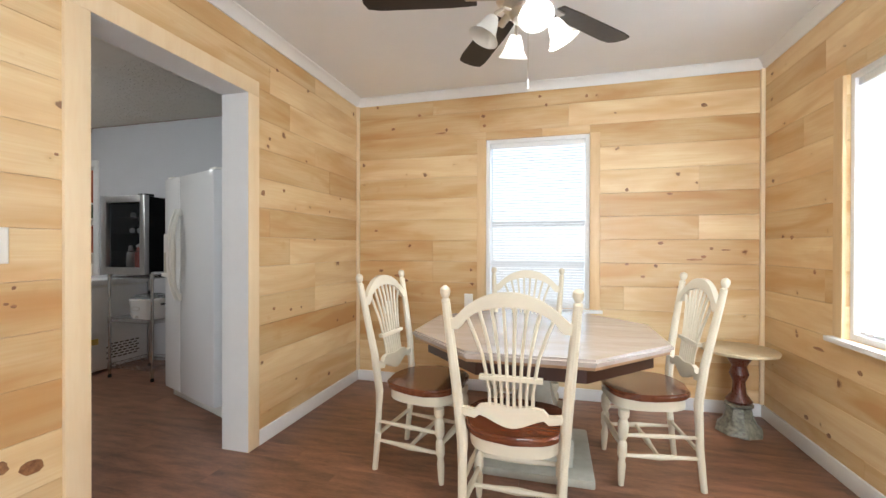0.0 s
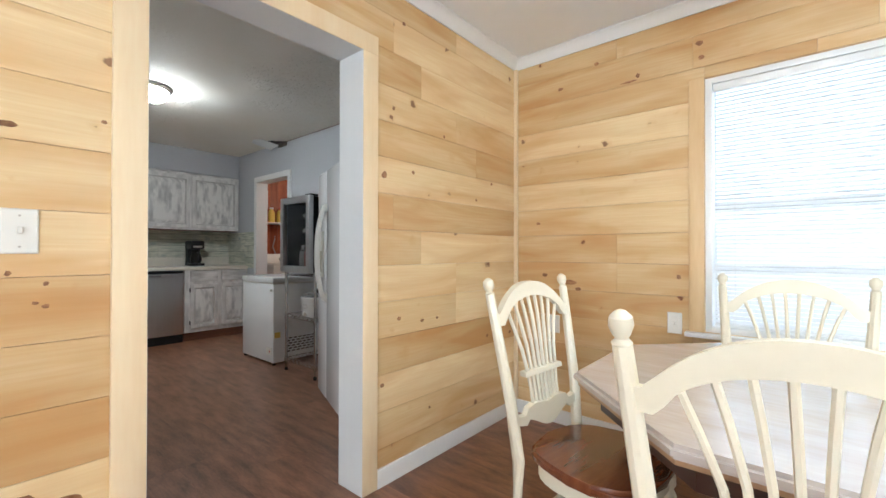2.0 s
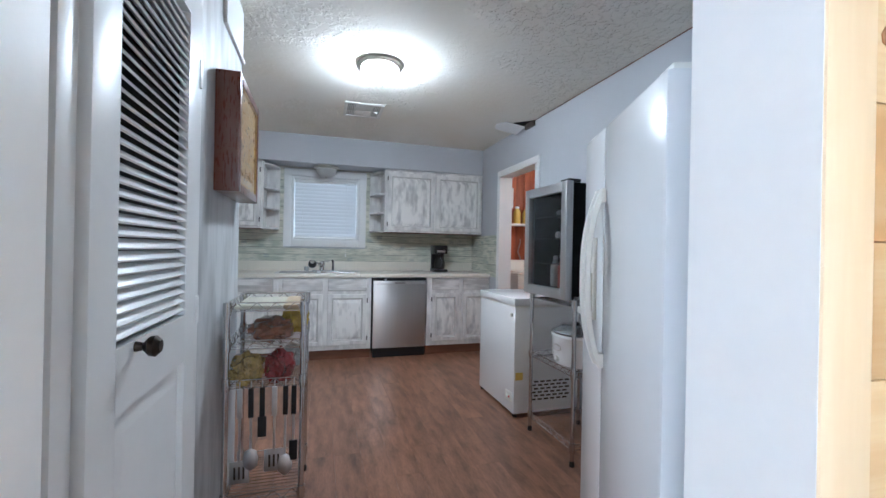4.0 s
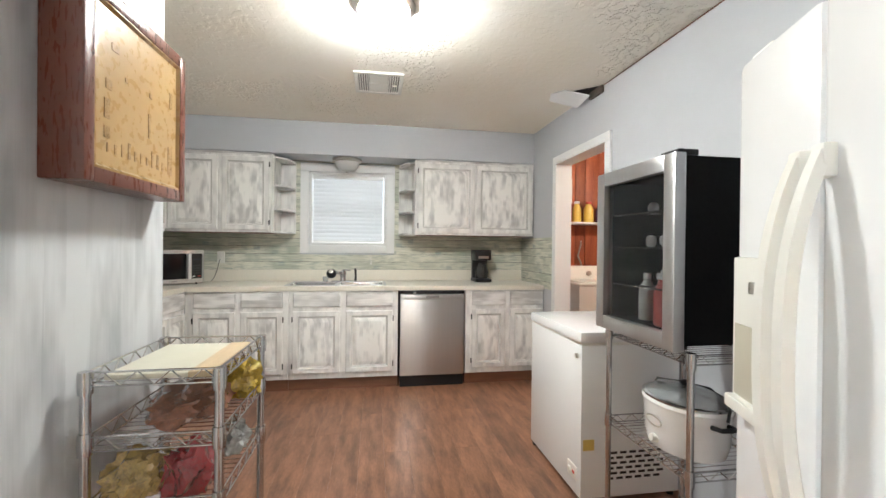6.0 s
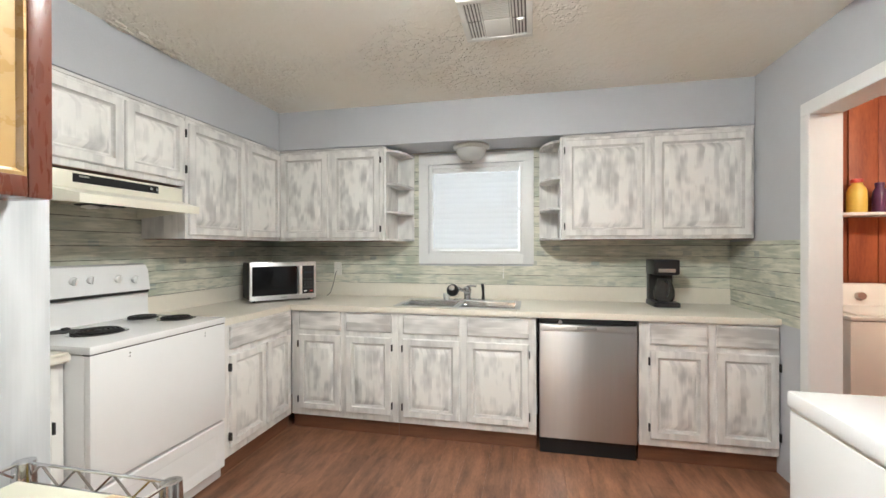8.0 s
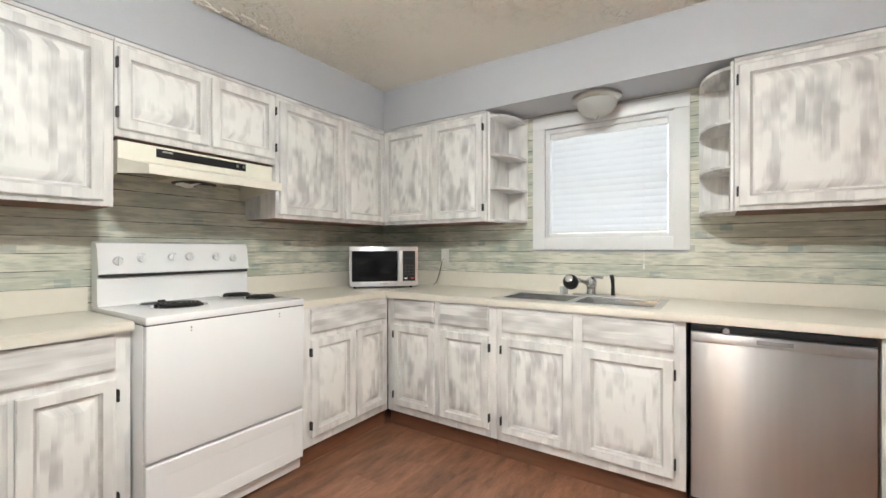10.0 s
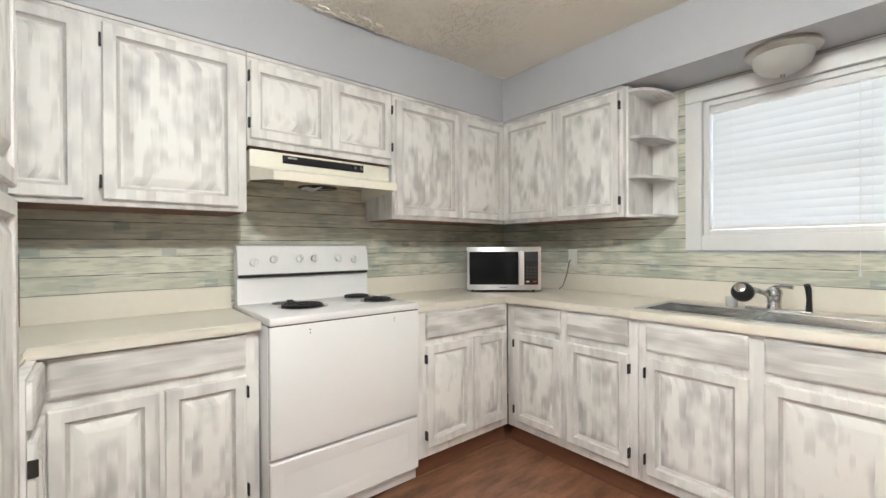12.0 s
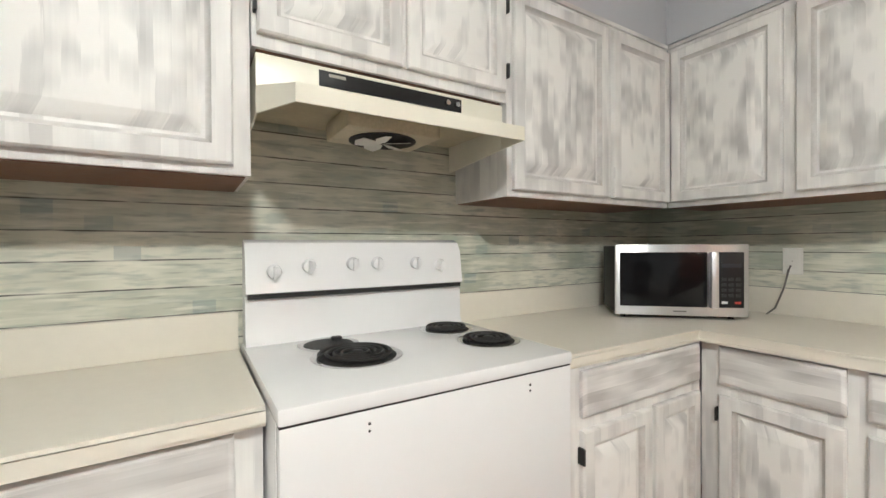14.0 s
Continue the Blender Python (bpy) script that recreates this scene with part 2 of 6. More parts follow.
def paper(name):
    """Printed wallpaper of weathered boards: pale green-grey courses with dark joints and blue-grey patches."""
    m = mat(name, (0.6, 0.6, 0.5), 0.55)
    n, link = m.node_tree.nodes, m.node_tree.links.new
    b = n["Principled BSDF"]
    geo, sep, comb = n.new("ShaderNodeNewGeometry"), n.new("ShaderNodeSeparateXYZ"), n.new("ShaderNodeCombineXYZ")
    link(geo.outputs["Position"], sep.inputs[0])
    run = n.new("ShaderNodeMath")
    run.operation = "ADD"
    link(sep.outputs[0], run.inputs[0])
    link(sep.outputs[1], run.inputs[1])
    link(run.outputs[0], comb.inputs[0])
    # courses 80 mm high, counted from the top of the upstand
    level, rows, whole, stepped = n.new("ShaderNodeMath"), n.new("ShaderNodeMath"), n.new("ShaderNodeMath"), n.new("ShaderNodeCombineXYZ")
    level.operation, level.inputs[1].default_value = "SUBTRACT", 1.045 - 20 * 0.08
    rows.operation, rows.inputs[1].default_value, whole.operation = "DIVIDE", 0.08, "FLOOR"
    link(sep.outputs[2], level.inputs[0])
    link(level.outputs[0], rows.inputs[0])
    link(rows.outputs[0], whole.inputs[0])
    link(run.outputs[0], stepped.inputs[0])
    link(whole.outputs[0], stepped.inputs[1])
    link(level.outputs[0], comb.inputs[1])
    br = n.new("ShaderNodeTexBrick")
    br.offset, br.offset_frequency = 0.37, 3
    br.inputs["Scale"].default_value = 1.0
    br.inputs["Brick Width"].default_value, br.inputs["Row Height"].default_value = 40.0, 0.08
    br.inputs["Mortar Size"].default_value, br.inputs["Mortar Smooth"].default_value = 0.0026, 0.5
    br.inputs["Color1"].default_value, br.inputs["Color2"].default_value = (0.50, 0.51, 0.42, 1), (0.70, 0.675, 0.56, 1)
    br.inputs["Mortar"].default_value = (0.05, 0.052, 0.045, 1)
    link(comb.outputs[0], br.inputs["Vector"])

    def noise_at(stretch, scale, detail, lo, hi, top, source):
        mp = n.new("ShaderNodeMapping")
        mp.inputs["Scale"].default_value = stretch
        link(source, mp.inputs["Vector"])
        t = n.new("ShaderNodeTexNoise")
        t.inputs["Scale"].default_value, t.inputs["Detail"].default_value = scale, detail
        link(mp.outputs[0], t.inputs["Vector"])
        r = n.new("ShaderNodeMapRange")
        r.inputs["From Min"].default_value, r.inputs["From Max"].default_value, r.inputs["To Max"].default_value = lo, hi, top
        link(t.outputs[0], r.inputs["Value"])
        return r.outputs[0]

    # square-ended printed patches: cells 60 mm long and half a course high
    def cells(wide, high):
        snap = n.new("ShaderNodeVectorMath")
        snap.operation = "SNAP"
        snap.inputs[1].default_value = (wide, high, 1.0)
        link(comb.outputs[0], snap.inputs[0])
        return snap.outputs[0]

    plain, row = comb.outputs[0], stepped.outputs[0]
    layers = (
        (noise_at((2.2, 3.1, 1), 1.2, 2, 0.42, 0.58, 0.85, row), (0.40, 0.43, 0.345)),
        (noise_at((1.5, 3.7, 1), 1.3, 3, 0.47, 0.58, 0.7, row), (0.76, 0.735, 0.62)),
        (noise_at((5.1, 22.0, 1), 1.7, 3, 0.50, 0.64, 0.75, plain), (0.40, 0.435, 0.375)),
        (noise_at((9.1, 23.0, 1), 2.3, 1, 0.66, 0.72, 0.6, cells(0.06, 0.04)), (0.24, 0.30, 0.31)),
        (noise_at((2.6, 24, 1), 2.0, 4, 0.50, 0.66, 0.65, plain), (0.79, 0.765, 0.66)),
        (noise_at((4, 46, 1), 2.0, 4, 0.57, 0.72, 0.6, plain), (0.25, 0.265, 0.22)),
    )
    last = br.outputs["Color"]
    for fac, colour in layers:
        mx = n.new("ShaderNodeMix")
        mx.data_type = "RGBA"
        mx.inputs["B"].default_value = (*colour, 1)
        link(fac, mx.inputs["Factor"])
        link(last, mx.inputs["A"])
        last = mx.outputs["Result"]
    joint = n.new("ShaderNodeMix")
    joint.data_type = "RGBA"
    joint.inputs["B"].default_value = (0.06, 0.06, 0.05, 1)
    wear, weak = noise_at((7, 9, 1), 1.5, 2, 0.36, 0.56, 0.9, plain), n.new("ShaderNodeMath")
    weak.operation = "MULTIPLY"
    link(br.outputs["Fac"], weak.inputs[0])
    link(wear, weak.inputs[1])
    link(weak.outputs[0], joint.inputs["Factor"])
    link(last, joint.inputs["A"])
    link(joint.outputs["Result"], b.inputs["Base Color"])
    return m


PINE = pine("knotty_pine", (0.785, 0.605, 0.335), (0.635, 0.393, 0.165), (0.20, 0.08, 0.032))
PINE_TRIM = mat("pine_trim", (0.84, 0.70, 0.48), 0.42, second=(0.78, 0.60, 0.37), scale=1.4, stretch=(9, 9, 1), per_object=0.04, bump=0.05)
CASING = mat("window_pine_trim", (0.70, 0.51, 0.28), 0.42, second=(0.60, 0.39, 0.19), scale=1.4, stretch=(9, 9, 1), per_object=0.04, bump=0.05)
CEDAR = mat("red_cedar", (0.50, 0.14, 0.05), 0.5, second=(0.24, 0.05, 0.022), scale=3.4, stretch=(3, 3, 0.7), per_object=0.3, bump=0.1)
FLOOR = mat("brown_vinyl_plank", (0.33, 0.160, 0.092), 0.32, second=(0.088, 0.038, 0.021), scale=3.0, stretch=(1.5, 6, 1), per_object=0.12, bump=0.05, bump_scale=40)
WHITE = mat("white_gloss_paint", (0.80, 0.80, 0.79), 0.38, vary=0.05, scale=5, bump=0.03)
BLUEGREY = mat("grey_blue_wall_paint", (0.51, 0.52, 0.548), 0.62, vary=0.05, scale=3, bump=0.06, bump_scale=120)
PLASTER = mat("white_ceiling_paint", (0.82, 0.825, 0.83), 0.8, vary=0.04, scale=2, bump=0.05, bump_scale=90)
KNOCK = mat("textured_ceiling_paint", (0.91, 0.89, 0.835), 0.85, second=(0.86, 0.80, 0.68), scale=0.85, bump=1.0, bump_scale=26, fine=0.12)
def patchy(m, name_scale):
    """Rough relief that comes and goes in patches, as where a ceiling was scraped and mended."""
    n, link = m.node_tree.nodes, m.node_tree.links.new
    bp = [x for x in n if x.type == "BUMP"][0]
    src = bp.inputs["Height"].links[0].from_socket
    area, cut, mul = n.new("ShaderNodeTexNoise"), n.new("ShaderNodeMapRange"), n.new("ShaderNodeMath")
    area.inputs["Scale"].default_value = name_scale
    cut.inputs["From Min"].default_value, cut.inputs["From Max"].default_value = 0.50, 0.62
    cut.inputs["To Min"].default_value = 0.06
    mul.operation = "MULTIPLY"
    co = [x for x in n if x.type == "TEX_COORD"][0]
    link(co.outputs["Object"], area.inputs["Vector"])
    link(area.outputs[0], cut.inputs["Value"])
    flat = n.new("ShaderNodeMapRange")
    flat.interpolation_type = "SMOOTHSTEP"
    flat.inputs["From Min"].default_value, flat.inputs["From Max"].default_value = 0.47, 0.58
    link(src, flat.inputs["Value"])
    link(flat.outputs[0], mul.inputs[0])
    link(cut.outputs[0], mul.inputs[1])
    link(mul.outputs[0], bp.inputs["Height"])


patchy(KNOCK, 1.1)
WASH_V = whitewash("whitewashed_wood_upright", "z", (0.80, 0.785, 0.755), (0.59, 0.575, 0.56), 0.385, 0.56, long=3.4, bristle=0.05)
WASH_PANEL = whitewash("whitewashed_raised_panel", "z", (0.82, 0.805, 0.775), (0.49, 0.48, 0.47), 0.375, 0.53, dab=0.030, long=4.2, bristle=0.05)
WASH_H = whitewash("whitewashed_wood_lengthwise", "x", (0.79, 0.775, 0.75), (0.47, 0.455, 0.44), 0.42, 0.59, bristle=0.05)
WASH_WALL = whitewash("whitewashed_boards", "z", (0.56, 0.565, 0.57), (0.36, 0.365, 0.375), 0.36, 0.60, dab=0.075, long=1.5, soft=0.6)
# Taupe glaze of the door grooves, with groove shading put into its colour.
GLAZE = mat("taupe_glaze_and_groove_shade", (0.66, 0.645, 0.62), 0.5, second=(0.46, 0.44, 0.42), scale=11)
PAPER = paper("board_print_wallpaper")
LAMINATE = mat("cream_laminate", (0.78, 0.735, 0.64), 0.33, vary=0.04, scale=30)
ENAMEL = mat("white_enamel", (0.83, 0.83, 0.83), 0.18, vary=0.02, scale=4, coat=0.3)
PLASTIC = mat("white_plastic", (0.79, 0.775, 0.72), 0.35, vary=0.03, scale=6)
IVORY = mat("ivory_enamel", (0.80, 0.765, 0.65), 0.3, vary=0.06, scale=8)
STEEL = mat("brushed_steel", (0.60, 0.60, 0.605), 0.33, 1.0, vary=0.06, scale=3, stretch=(12, 12, 0.4))
brush = STEEL.node_tree.nodes
across, to_world = brush.new("ShaderNodeCombineXYZ"), brush.new("ShaderNodeVectorTransform")
across.inputs[0].default_value = 1.0
to_world.vector_type, to_world.convert_from, to_world.convert_to = "VECTOR", "OBJECT", "WORLD"
STEEL.node_tree.links.new(across.outputs[0], to_world.inputs[0])
STEEL.node_tree.links.new(to_world.outputs[0], brush["Principled BSDF"].inputs["Tangent"])
brush["Principled BSDF"].inputs["Anisotropic"].default_value, brush["Principled BSDF"].inputs["Anisotropic Rotation"].default_value = 0.8, 0.25
# Darker steel for the sink bowls; their shade is put into the colour.
SINKSTEEL = mat("shaded_bowl_steel", (0.46, 0.46, 0.46), 0.2, 1.0, vary=0.15, scale=6)
CHROME = mat("chrome_wire", (0.62, 0.62, 0.62), 0.18, 1.0, vary=0.1, scale=20)
NICKEL = mat("brushed_nickel", (0.55, 0.52, 0.47), 0.3, 1.0, vary=0.1, scale=20)
BLACK = mat("black_plastic", (0.014, 0.014, 0.015), 0.3, vary=0.2, scale=12)
DEEPBLACK = mat("deep_black_panel", (0.005, 0.005, 0.0055), 0.75, vary=0.2, scale=12)
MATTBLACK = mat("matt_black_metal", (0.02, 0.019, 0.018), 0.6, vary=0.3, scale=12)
BROWNWOOD = mat("toe_kick_wood", (0.20, 0.085, 0.045), 0.5, vary=0.4, scale=4, stretch=(1, 1, 8))
CREAM = mat("cream_painted_wood", (0.71, 0.645, 0.50), 0.4, vary=0.08, scale=7, bump=0.05)
CHERRY = mat("cherry_stained_wood", (0.20, 0.062, 0.024), 0.22, second=(0.11, 0.028, 0.012), scale=3, stretch=(1, 9, 1), coat=0.5)
WORN = mat("worn_pickled_table_wood", (0.54, 0.49, 0.465), 0.24, second=(0.42, 0.35, 0.30), scale=2.2, stretch=(1, 5, 1), coat=0.5)
DISTRESSED = mat("distressed_grey_green_paint", (0.50, 0.51, 0.45), 0.55, second=(0.36, 0.34, 0.28), scale=3, fine=0.4, bump=0.1)
MAHOGANY = mat("dark_red_brown_wood", (0.12, 0.034, 0.019), 0.28, second=(0.105, 0.028, 0.015), scale=3, stretch=(6, 6, 1), coat=0.3)
DARKBLADE = mat("dark_walnut_blade", (0.03, 0.022, 0.018), 0.45, vary=0.3, scale=4)


def glass(name, tint=(1, 1, 1), rough=0.0):
    m = mat(name, tint, rough, vary=0.0, transmit=1.0)
    return m


def translucent(name, colour, part_through, rough=0.6):
    m = mat(name, colour, rough, vary=0.02, scale=3)
    n, link = m.node_tree.nodes, m.node_tree.links.new
    out = n["Material Output"]
    tr, mx = n.new("ShaderNodeBsdfTranslucent"), n.new("ShaderNodeMixShader")
    tr.inputs[0].default_value = (*colour, 1)
    mx.inputs[0].default_value = part_through
    link(n["Principled BSDF"].outputs[0], mx.inputs[1])
    link(tr.outputs[0], mx.inputs[2])
    link(mx.outputs[0], out.inputs["Surface"])
    return m


GLASS = glass("clear_glass")
BLIND = translucent("white_blind_vinyl", (0.82, 0.83, 0.84), 0.28)
LITK = mat("lit_kitchen_dome_glass", (1.0, 0.965, 0.90), 0.4, vary=0.0, emit=102.0)
LIT = mat("lit_opal_glass", (1.0, 0.95, 0.87), 0.4, vary=0.0, emit=40.0)
OPAL = translucent("opal_glass", (0.84, 0.84, 0.82), 0.62, 0.25)
SMOKED = mat("smoked_glass", (0.02, 0.022, 0.024), 0.06, vary=0.1, alpha=0.28)

for dark_mat, gloss in ((DEEPBLACK, 0.12), (BLACK, 0.35)):
    dark_mat.node_tree.nodes["Principled BSDF"].inputs["Specular IOR Level"].default_value = gloss


# ---- mesh helpers ----
def box(bm, x0, x1, y0, y1, z0, z1, bevel=0.0):
    x0, x1, y0, y1, z0, z1 = min(x0, x1), max(x0, x1), min(y0, y1), max(y0, y1), min(z0, z1), max(z0, z1)
    m = Matrix.Translation(((x0 + x1) / 2, (y0 + y1) / 2, (z0 + z1) / 2)) @ Matrix.Diagonal((x1 - x0, y1 - y0, z1 - z0, 1))
    made = bmesh.ops.create_cube(bm, size=1, matrix=m)
    if bevel:
        edges = list({e for v in made["verts"] for e in v.link_edges})
        bmesh.ops.bevel(bm, geom=edges, offset=bevel, segments=2, affect="EDGES", profile=0.6)
    return bm


def boxed(*args, **kw):
    return box(bmesh.new(), *args, **kw)


def tube(bm, a, b, r0, r1=None, seg=10):
    a, b = Vector(a), Vector(b)
    d = b - a
    m = Matrix.Translation((a + b) / 2) @ d.to_track_quat("Z", "Y").to_matrix().to_4x4()
    bmesh.ops.create_cone(bm, cap_ends=True, segments=seg, radius1=r0, radius2=r0 if r1 is None else r1, depth=d.length, matrix=m)
    return bm


def turned(bm, profile, seg=20, m=Matrix()):
    """A solid of revolution about z from (radius, height) pairs; closed at both ends."""
    rings = []
    for r, z in profile:
        rings.append([bm.verts.new(m @ Vector((r * math.cos(2 * math.pi * i / seg), r * math.sin(2 * math.pi * i / seg), z))) for i in range(seg)])
    for p, q in zip(rings, rings[1:]):
        for i in range(seg):
            bm.faces.new((p[i], p[(i + 1) % seg], q[(i + 1) % seg], q[i]))
    bm.faces.new(rings[0][::-1])
    bm.faces.new(rings[-1])
    return bm


def bent(bm, points, r, seg=8):
    """A rod of even thickness through the points."""
    pts = [Vector(p) for p in points]
    rings = []
    for i, p in enumerate(pts):
        d = (pts[min(i + 1, len(pts) - 1)] - pts[max(i - 1, 0)]).normalized()
        q = d.to_track_quat("Z", "Y")
        rr = r[i] if isinstance(r, (list, tuple)) else r
        rings.append([bm.verts.new(p + q @ Vector((rr * math.cos(2 * math.pi * k / seg), rr * math.sin(2 * math.pi * k / seg), 0))) for k in range(seg)])
    for p, q in zip(rings, rings[1:]):
        best = min(range(seg), key=lambda s: (q[s].co - p[0].co).length)
        for k in range(seg):
            bm.faces.new((p[k], p[(k + 1) % seg], q[(k + 1 + best) % seg], q[(k + best) % seg]))
    bm.faces.new(rings[0][::-1])
    bm.faces.new(rings[-1])
    return bm


def prism(bm, outline, z0, z1):
    """An outline of (x, y) pairs raised from z0 to z1."""
    lo, hi = [bm.verts.new((x, y, z0)) for x, y in outline], [bm.verts.new((x, y, z1)) for x, y in outline]
    for i in range(len(outline)):
        j = (i + 1) % len(outline)
        bm.faces.new((lo[i], lo[j], hi[j], hi[i]))
    bm.faces.new(lo[::-1])
    bm.faces.new(hi)
    return bm


def rings_rect(bm, w, h, rings, x0=0.0, z0=0.0):
    """Nested rectangles (inset, y) joined into a relief, as of a panelled door; x across, z up, front towards -y."""
    loops = []
    for inset, y in rings:
        loops.append([bm.verts.new((x0 + a, y, z0 + c)) for a, c in ((inset, inset), (w - inset, inset), (w - inset, h - inset), (inset, h - inset))])
    for p, q in zip(loops, loops[1:]):
        for i in range(4):
            bm.faces.new((p[i], p[(i + 1) % 4], q[(i + 1) % 4], q[i]))
    bm.faces.new(loops[0][::-1])
    bm.faces.new(loops[-1])
    return bm


def finish(name, bm, material, smooth=True):
    bmesh.ops.recalc_face_normals(bm, faces=bm.faces)
    me = bpy.data.meshes.new(name)
    bm.to_mesh(me)
    bm.free()
    me.materials.append(material)
    if smooth:
        me.polygons.foreach_set("use_smooth", [True] * len(me.polygons))
        me.set_sharp_from_angle(angle=radians(35))
    return me


def part(name, bm, material, parent, label="", m=None):
    ob = new(name, finish(name, bm, material))
    ob.parent = parent
    if m is not None:
        ob.matrix_basis = m
    if label:
        ob["label"] = label
    return ob


def thing(name, label, category, m=Matrix(), group="", kind=""):
    ob = new(name)
    ob.empty_display_size = 0.1
    ob.matrix_basis = m
    return tagged(ob, label, category, group, kind)


def solid(name, bm, material, label, category, m=Matrix(), group="", kind=""):
    ob = new(name, finish(name, bm, material))
    ob.matrix_basis = m
    return tagged(ob, label, category, group, kind)


def structure(name, bm, material, label, category):
    return solid(name, bm, material, label, category, kind="structure")


def holed(bm, axis, at0, at1, a0, a1, z0, z1, holes):
    """A wall slab between at0 and at1 on its axis, from a0 to a1 along and z0 to z1 up, with openings (b0, b1, c0, c1)."""
    def piece(p, q, r, s):
        if q - p > 1e-4 and s - r > 1e-4:
            box(bm, at0, at1, p, q, r, s) if axis == "x" else box(bm, p, q, at0, at1, r, s)
    at = a0
    for b0, b1, c0, c1 in sorted(holes):
        piece(at, b0, z0, z1)
        piece(b0, b1, z0, c0)
        piece(b0, b1, c1, z1)
        at = b1
    piece(at, a1, z0, z1)
    return bm
# ---- setting: walls, floors, ceilings ----
TOP, WEST, NORTH, EAST, SOUTH = 2.477, -1.57, 3.575, 1.53, -1.30
DOOR = (1.375, 2.203, 0.0, 2.058)
KW, KS, KN = -6.465, -0.22, 3.60
LAU = (-5.545, -4.745, 0.0, 2.05)
structure("ground", boxed(-60, 60, -60, 60, -0.5, -0.25), mat("dry_grass", (0.10, 0.12, 0.05), 0.9, vary=0.5, scale=0.8), "short dry grass outside the house", "ground")
bm = boxed(-6.6, EAST + 0.15, KS - 0.14, KN + 0.12, -0.2, -0.012)
box(bm, WEST - 0.15, EAST + 0.15, SOUTH - 0.15, KS - 0.14, -0.2, -0.012)
box(bm, -6.84, -4.01, KN + 0.12, 5.88, -0.2, -0.012)
floor = structure("floor", bm, BROWNWOOD, "brown wood-look vinyl plank floor", "floor")
structure("ceiling_dining", boxed(WEST - 0.09, EAST + 0.12, SOUTH - 0.1, NORTH + 0.12, TOP, TOP + 0.1), PLASTER, "smooth white painted dining room ceiling", "ceiling")
structure("ceiling_kitchen", boxed(KW - 0.12, WEST - 0.09, KS - 0.12, KN + 0.06, TOP, TOP + 0.1), KNOCK, "cream white ceiling with rough knockdown texture", "ceiling")
structure("ceiling_laundry", boxed(-6.9, -4.0, KN + 0.06, 5.9, TOP, TOP + 0.1), PLASTER, "plain white laundry ceiling", "ceiling")

wall_west = structure("wall_west", holed(bmesh.new(), "x", WEST - 0.155, WEST - 0.022, SOUTH - 0.1, KN, 0, TOP, [DOOR]), BLUEGREY, "partition wall between dining room and kitchen", "wall")
NWIN, EWIN, KWIN = (-0.417, 0.386, 0.70, 2.055), (1.94, 2.739, 0.72, 2.04), (1.297, 2.093, 1.30, 2.06)
SWIN = (0.10, 1.34, 0.74, 2.06)
wall_north = structure("wall_north", holed(bmesh.new(), "y", NORTH + 0.022, NORTH + 0.16, WEST - 0.022, EAST + 0.16, 0, TOP, [NWIN]), WHITE, "dining room wall clad in horizontal knotty pine boards", "wall")
wall_east = structure("wall_east", holed(bmesh.new(), "x", EAST + 0.022, EAST + 0.16, SOUTH - 0.1, NORTH + 0.022, 0, TOP, [EWIN]), WHITE, "dining room wall clad in horizontal knotty pine boards", "wall")
wall_south = structure("wall_south", holed(bmesh.new(), "y", SOUTH - 0.16, SOUTH - 0.022, WEST - 0.022, EAST + 0.022, 0, TOP, [SWIN]), WHITE, "dining room wall clad in horizontal knotty pine boards", "wall")
structure("wall_kitchen_west", holed(bmesh.new(), "x", KW - 0.15, KW, KS - 0.15, KN, 0, TOP, [KWIN]), BLUEGREY, "grey-blue painted kitchen wall with the sink window", "wall")
structure("wall_kitchen_south", boxed(KW, WEST - 0.155, KS - 0.15, KS, 0, TOP), BLUEGREY, "grey-blue painted wall behind the stove", "wall")
structure("wall_kitchen_north", holed(bmesh.new(), "y", KN, KN + 0.12, KW - 0.15, WEST - 0.022, 0, TOP, [LAU]), BLUEGREY, "grey-blue painted kitchen wall with the laundry doorway", "wall")
structure("wall_closet", boxed(-3.66, WEST - 0.155, 1.10, 1.22, 0, TOP), WASH_WALL, "whitewashed board end wall beside the closet door", "wall")
structure("wall_return", boxed(-3.0, -2.9, KS, 1.10, 0, TOP), BLUEGREY, "grey-blue painted wall behind the short counter", "wall")
bm = boxed(KW, -6.115, KS, KN, 2.165, TOP)
box(bm, -6.115, -3.0, KS, 0.095, 2.165, TOP)
box(bm, -3.665, -3.0, 0.095, 1.10, 2.165, TOP)
structure("soffit", bm, BLUEGREY, "grey-blue painted soffit above the wall cabinets", "soffit")

# wallpaper on the wall over the counters
holes = [(1.215, 2.167, 1.20, 2.155)]
structure("backsplash_west", holed(bmesh.new(), "x", KW, KW + 0.004, KS, KN, 0.90, 2.165, holes), PAPER, "weathered board print wallpaper, pale green and grey", "wallpaper")
structure("backsplash_south", boxed(KW + 0.004, -3.0, KS, KS + 0.004, 0.90, 2.165), PAPER, "weathered board print wallpaper, pale green and grey", "wallpaper")
structure("backsplash_north", boxed(KW + 0.004, -5.63, KN - 0.004, KN, 0.90, 1.392), PAPER, "weathered board print wallpaper, pale green and grey", "wallpaper")

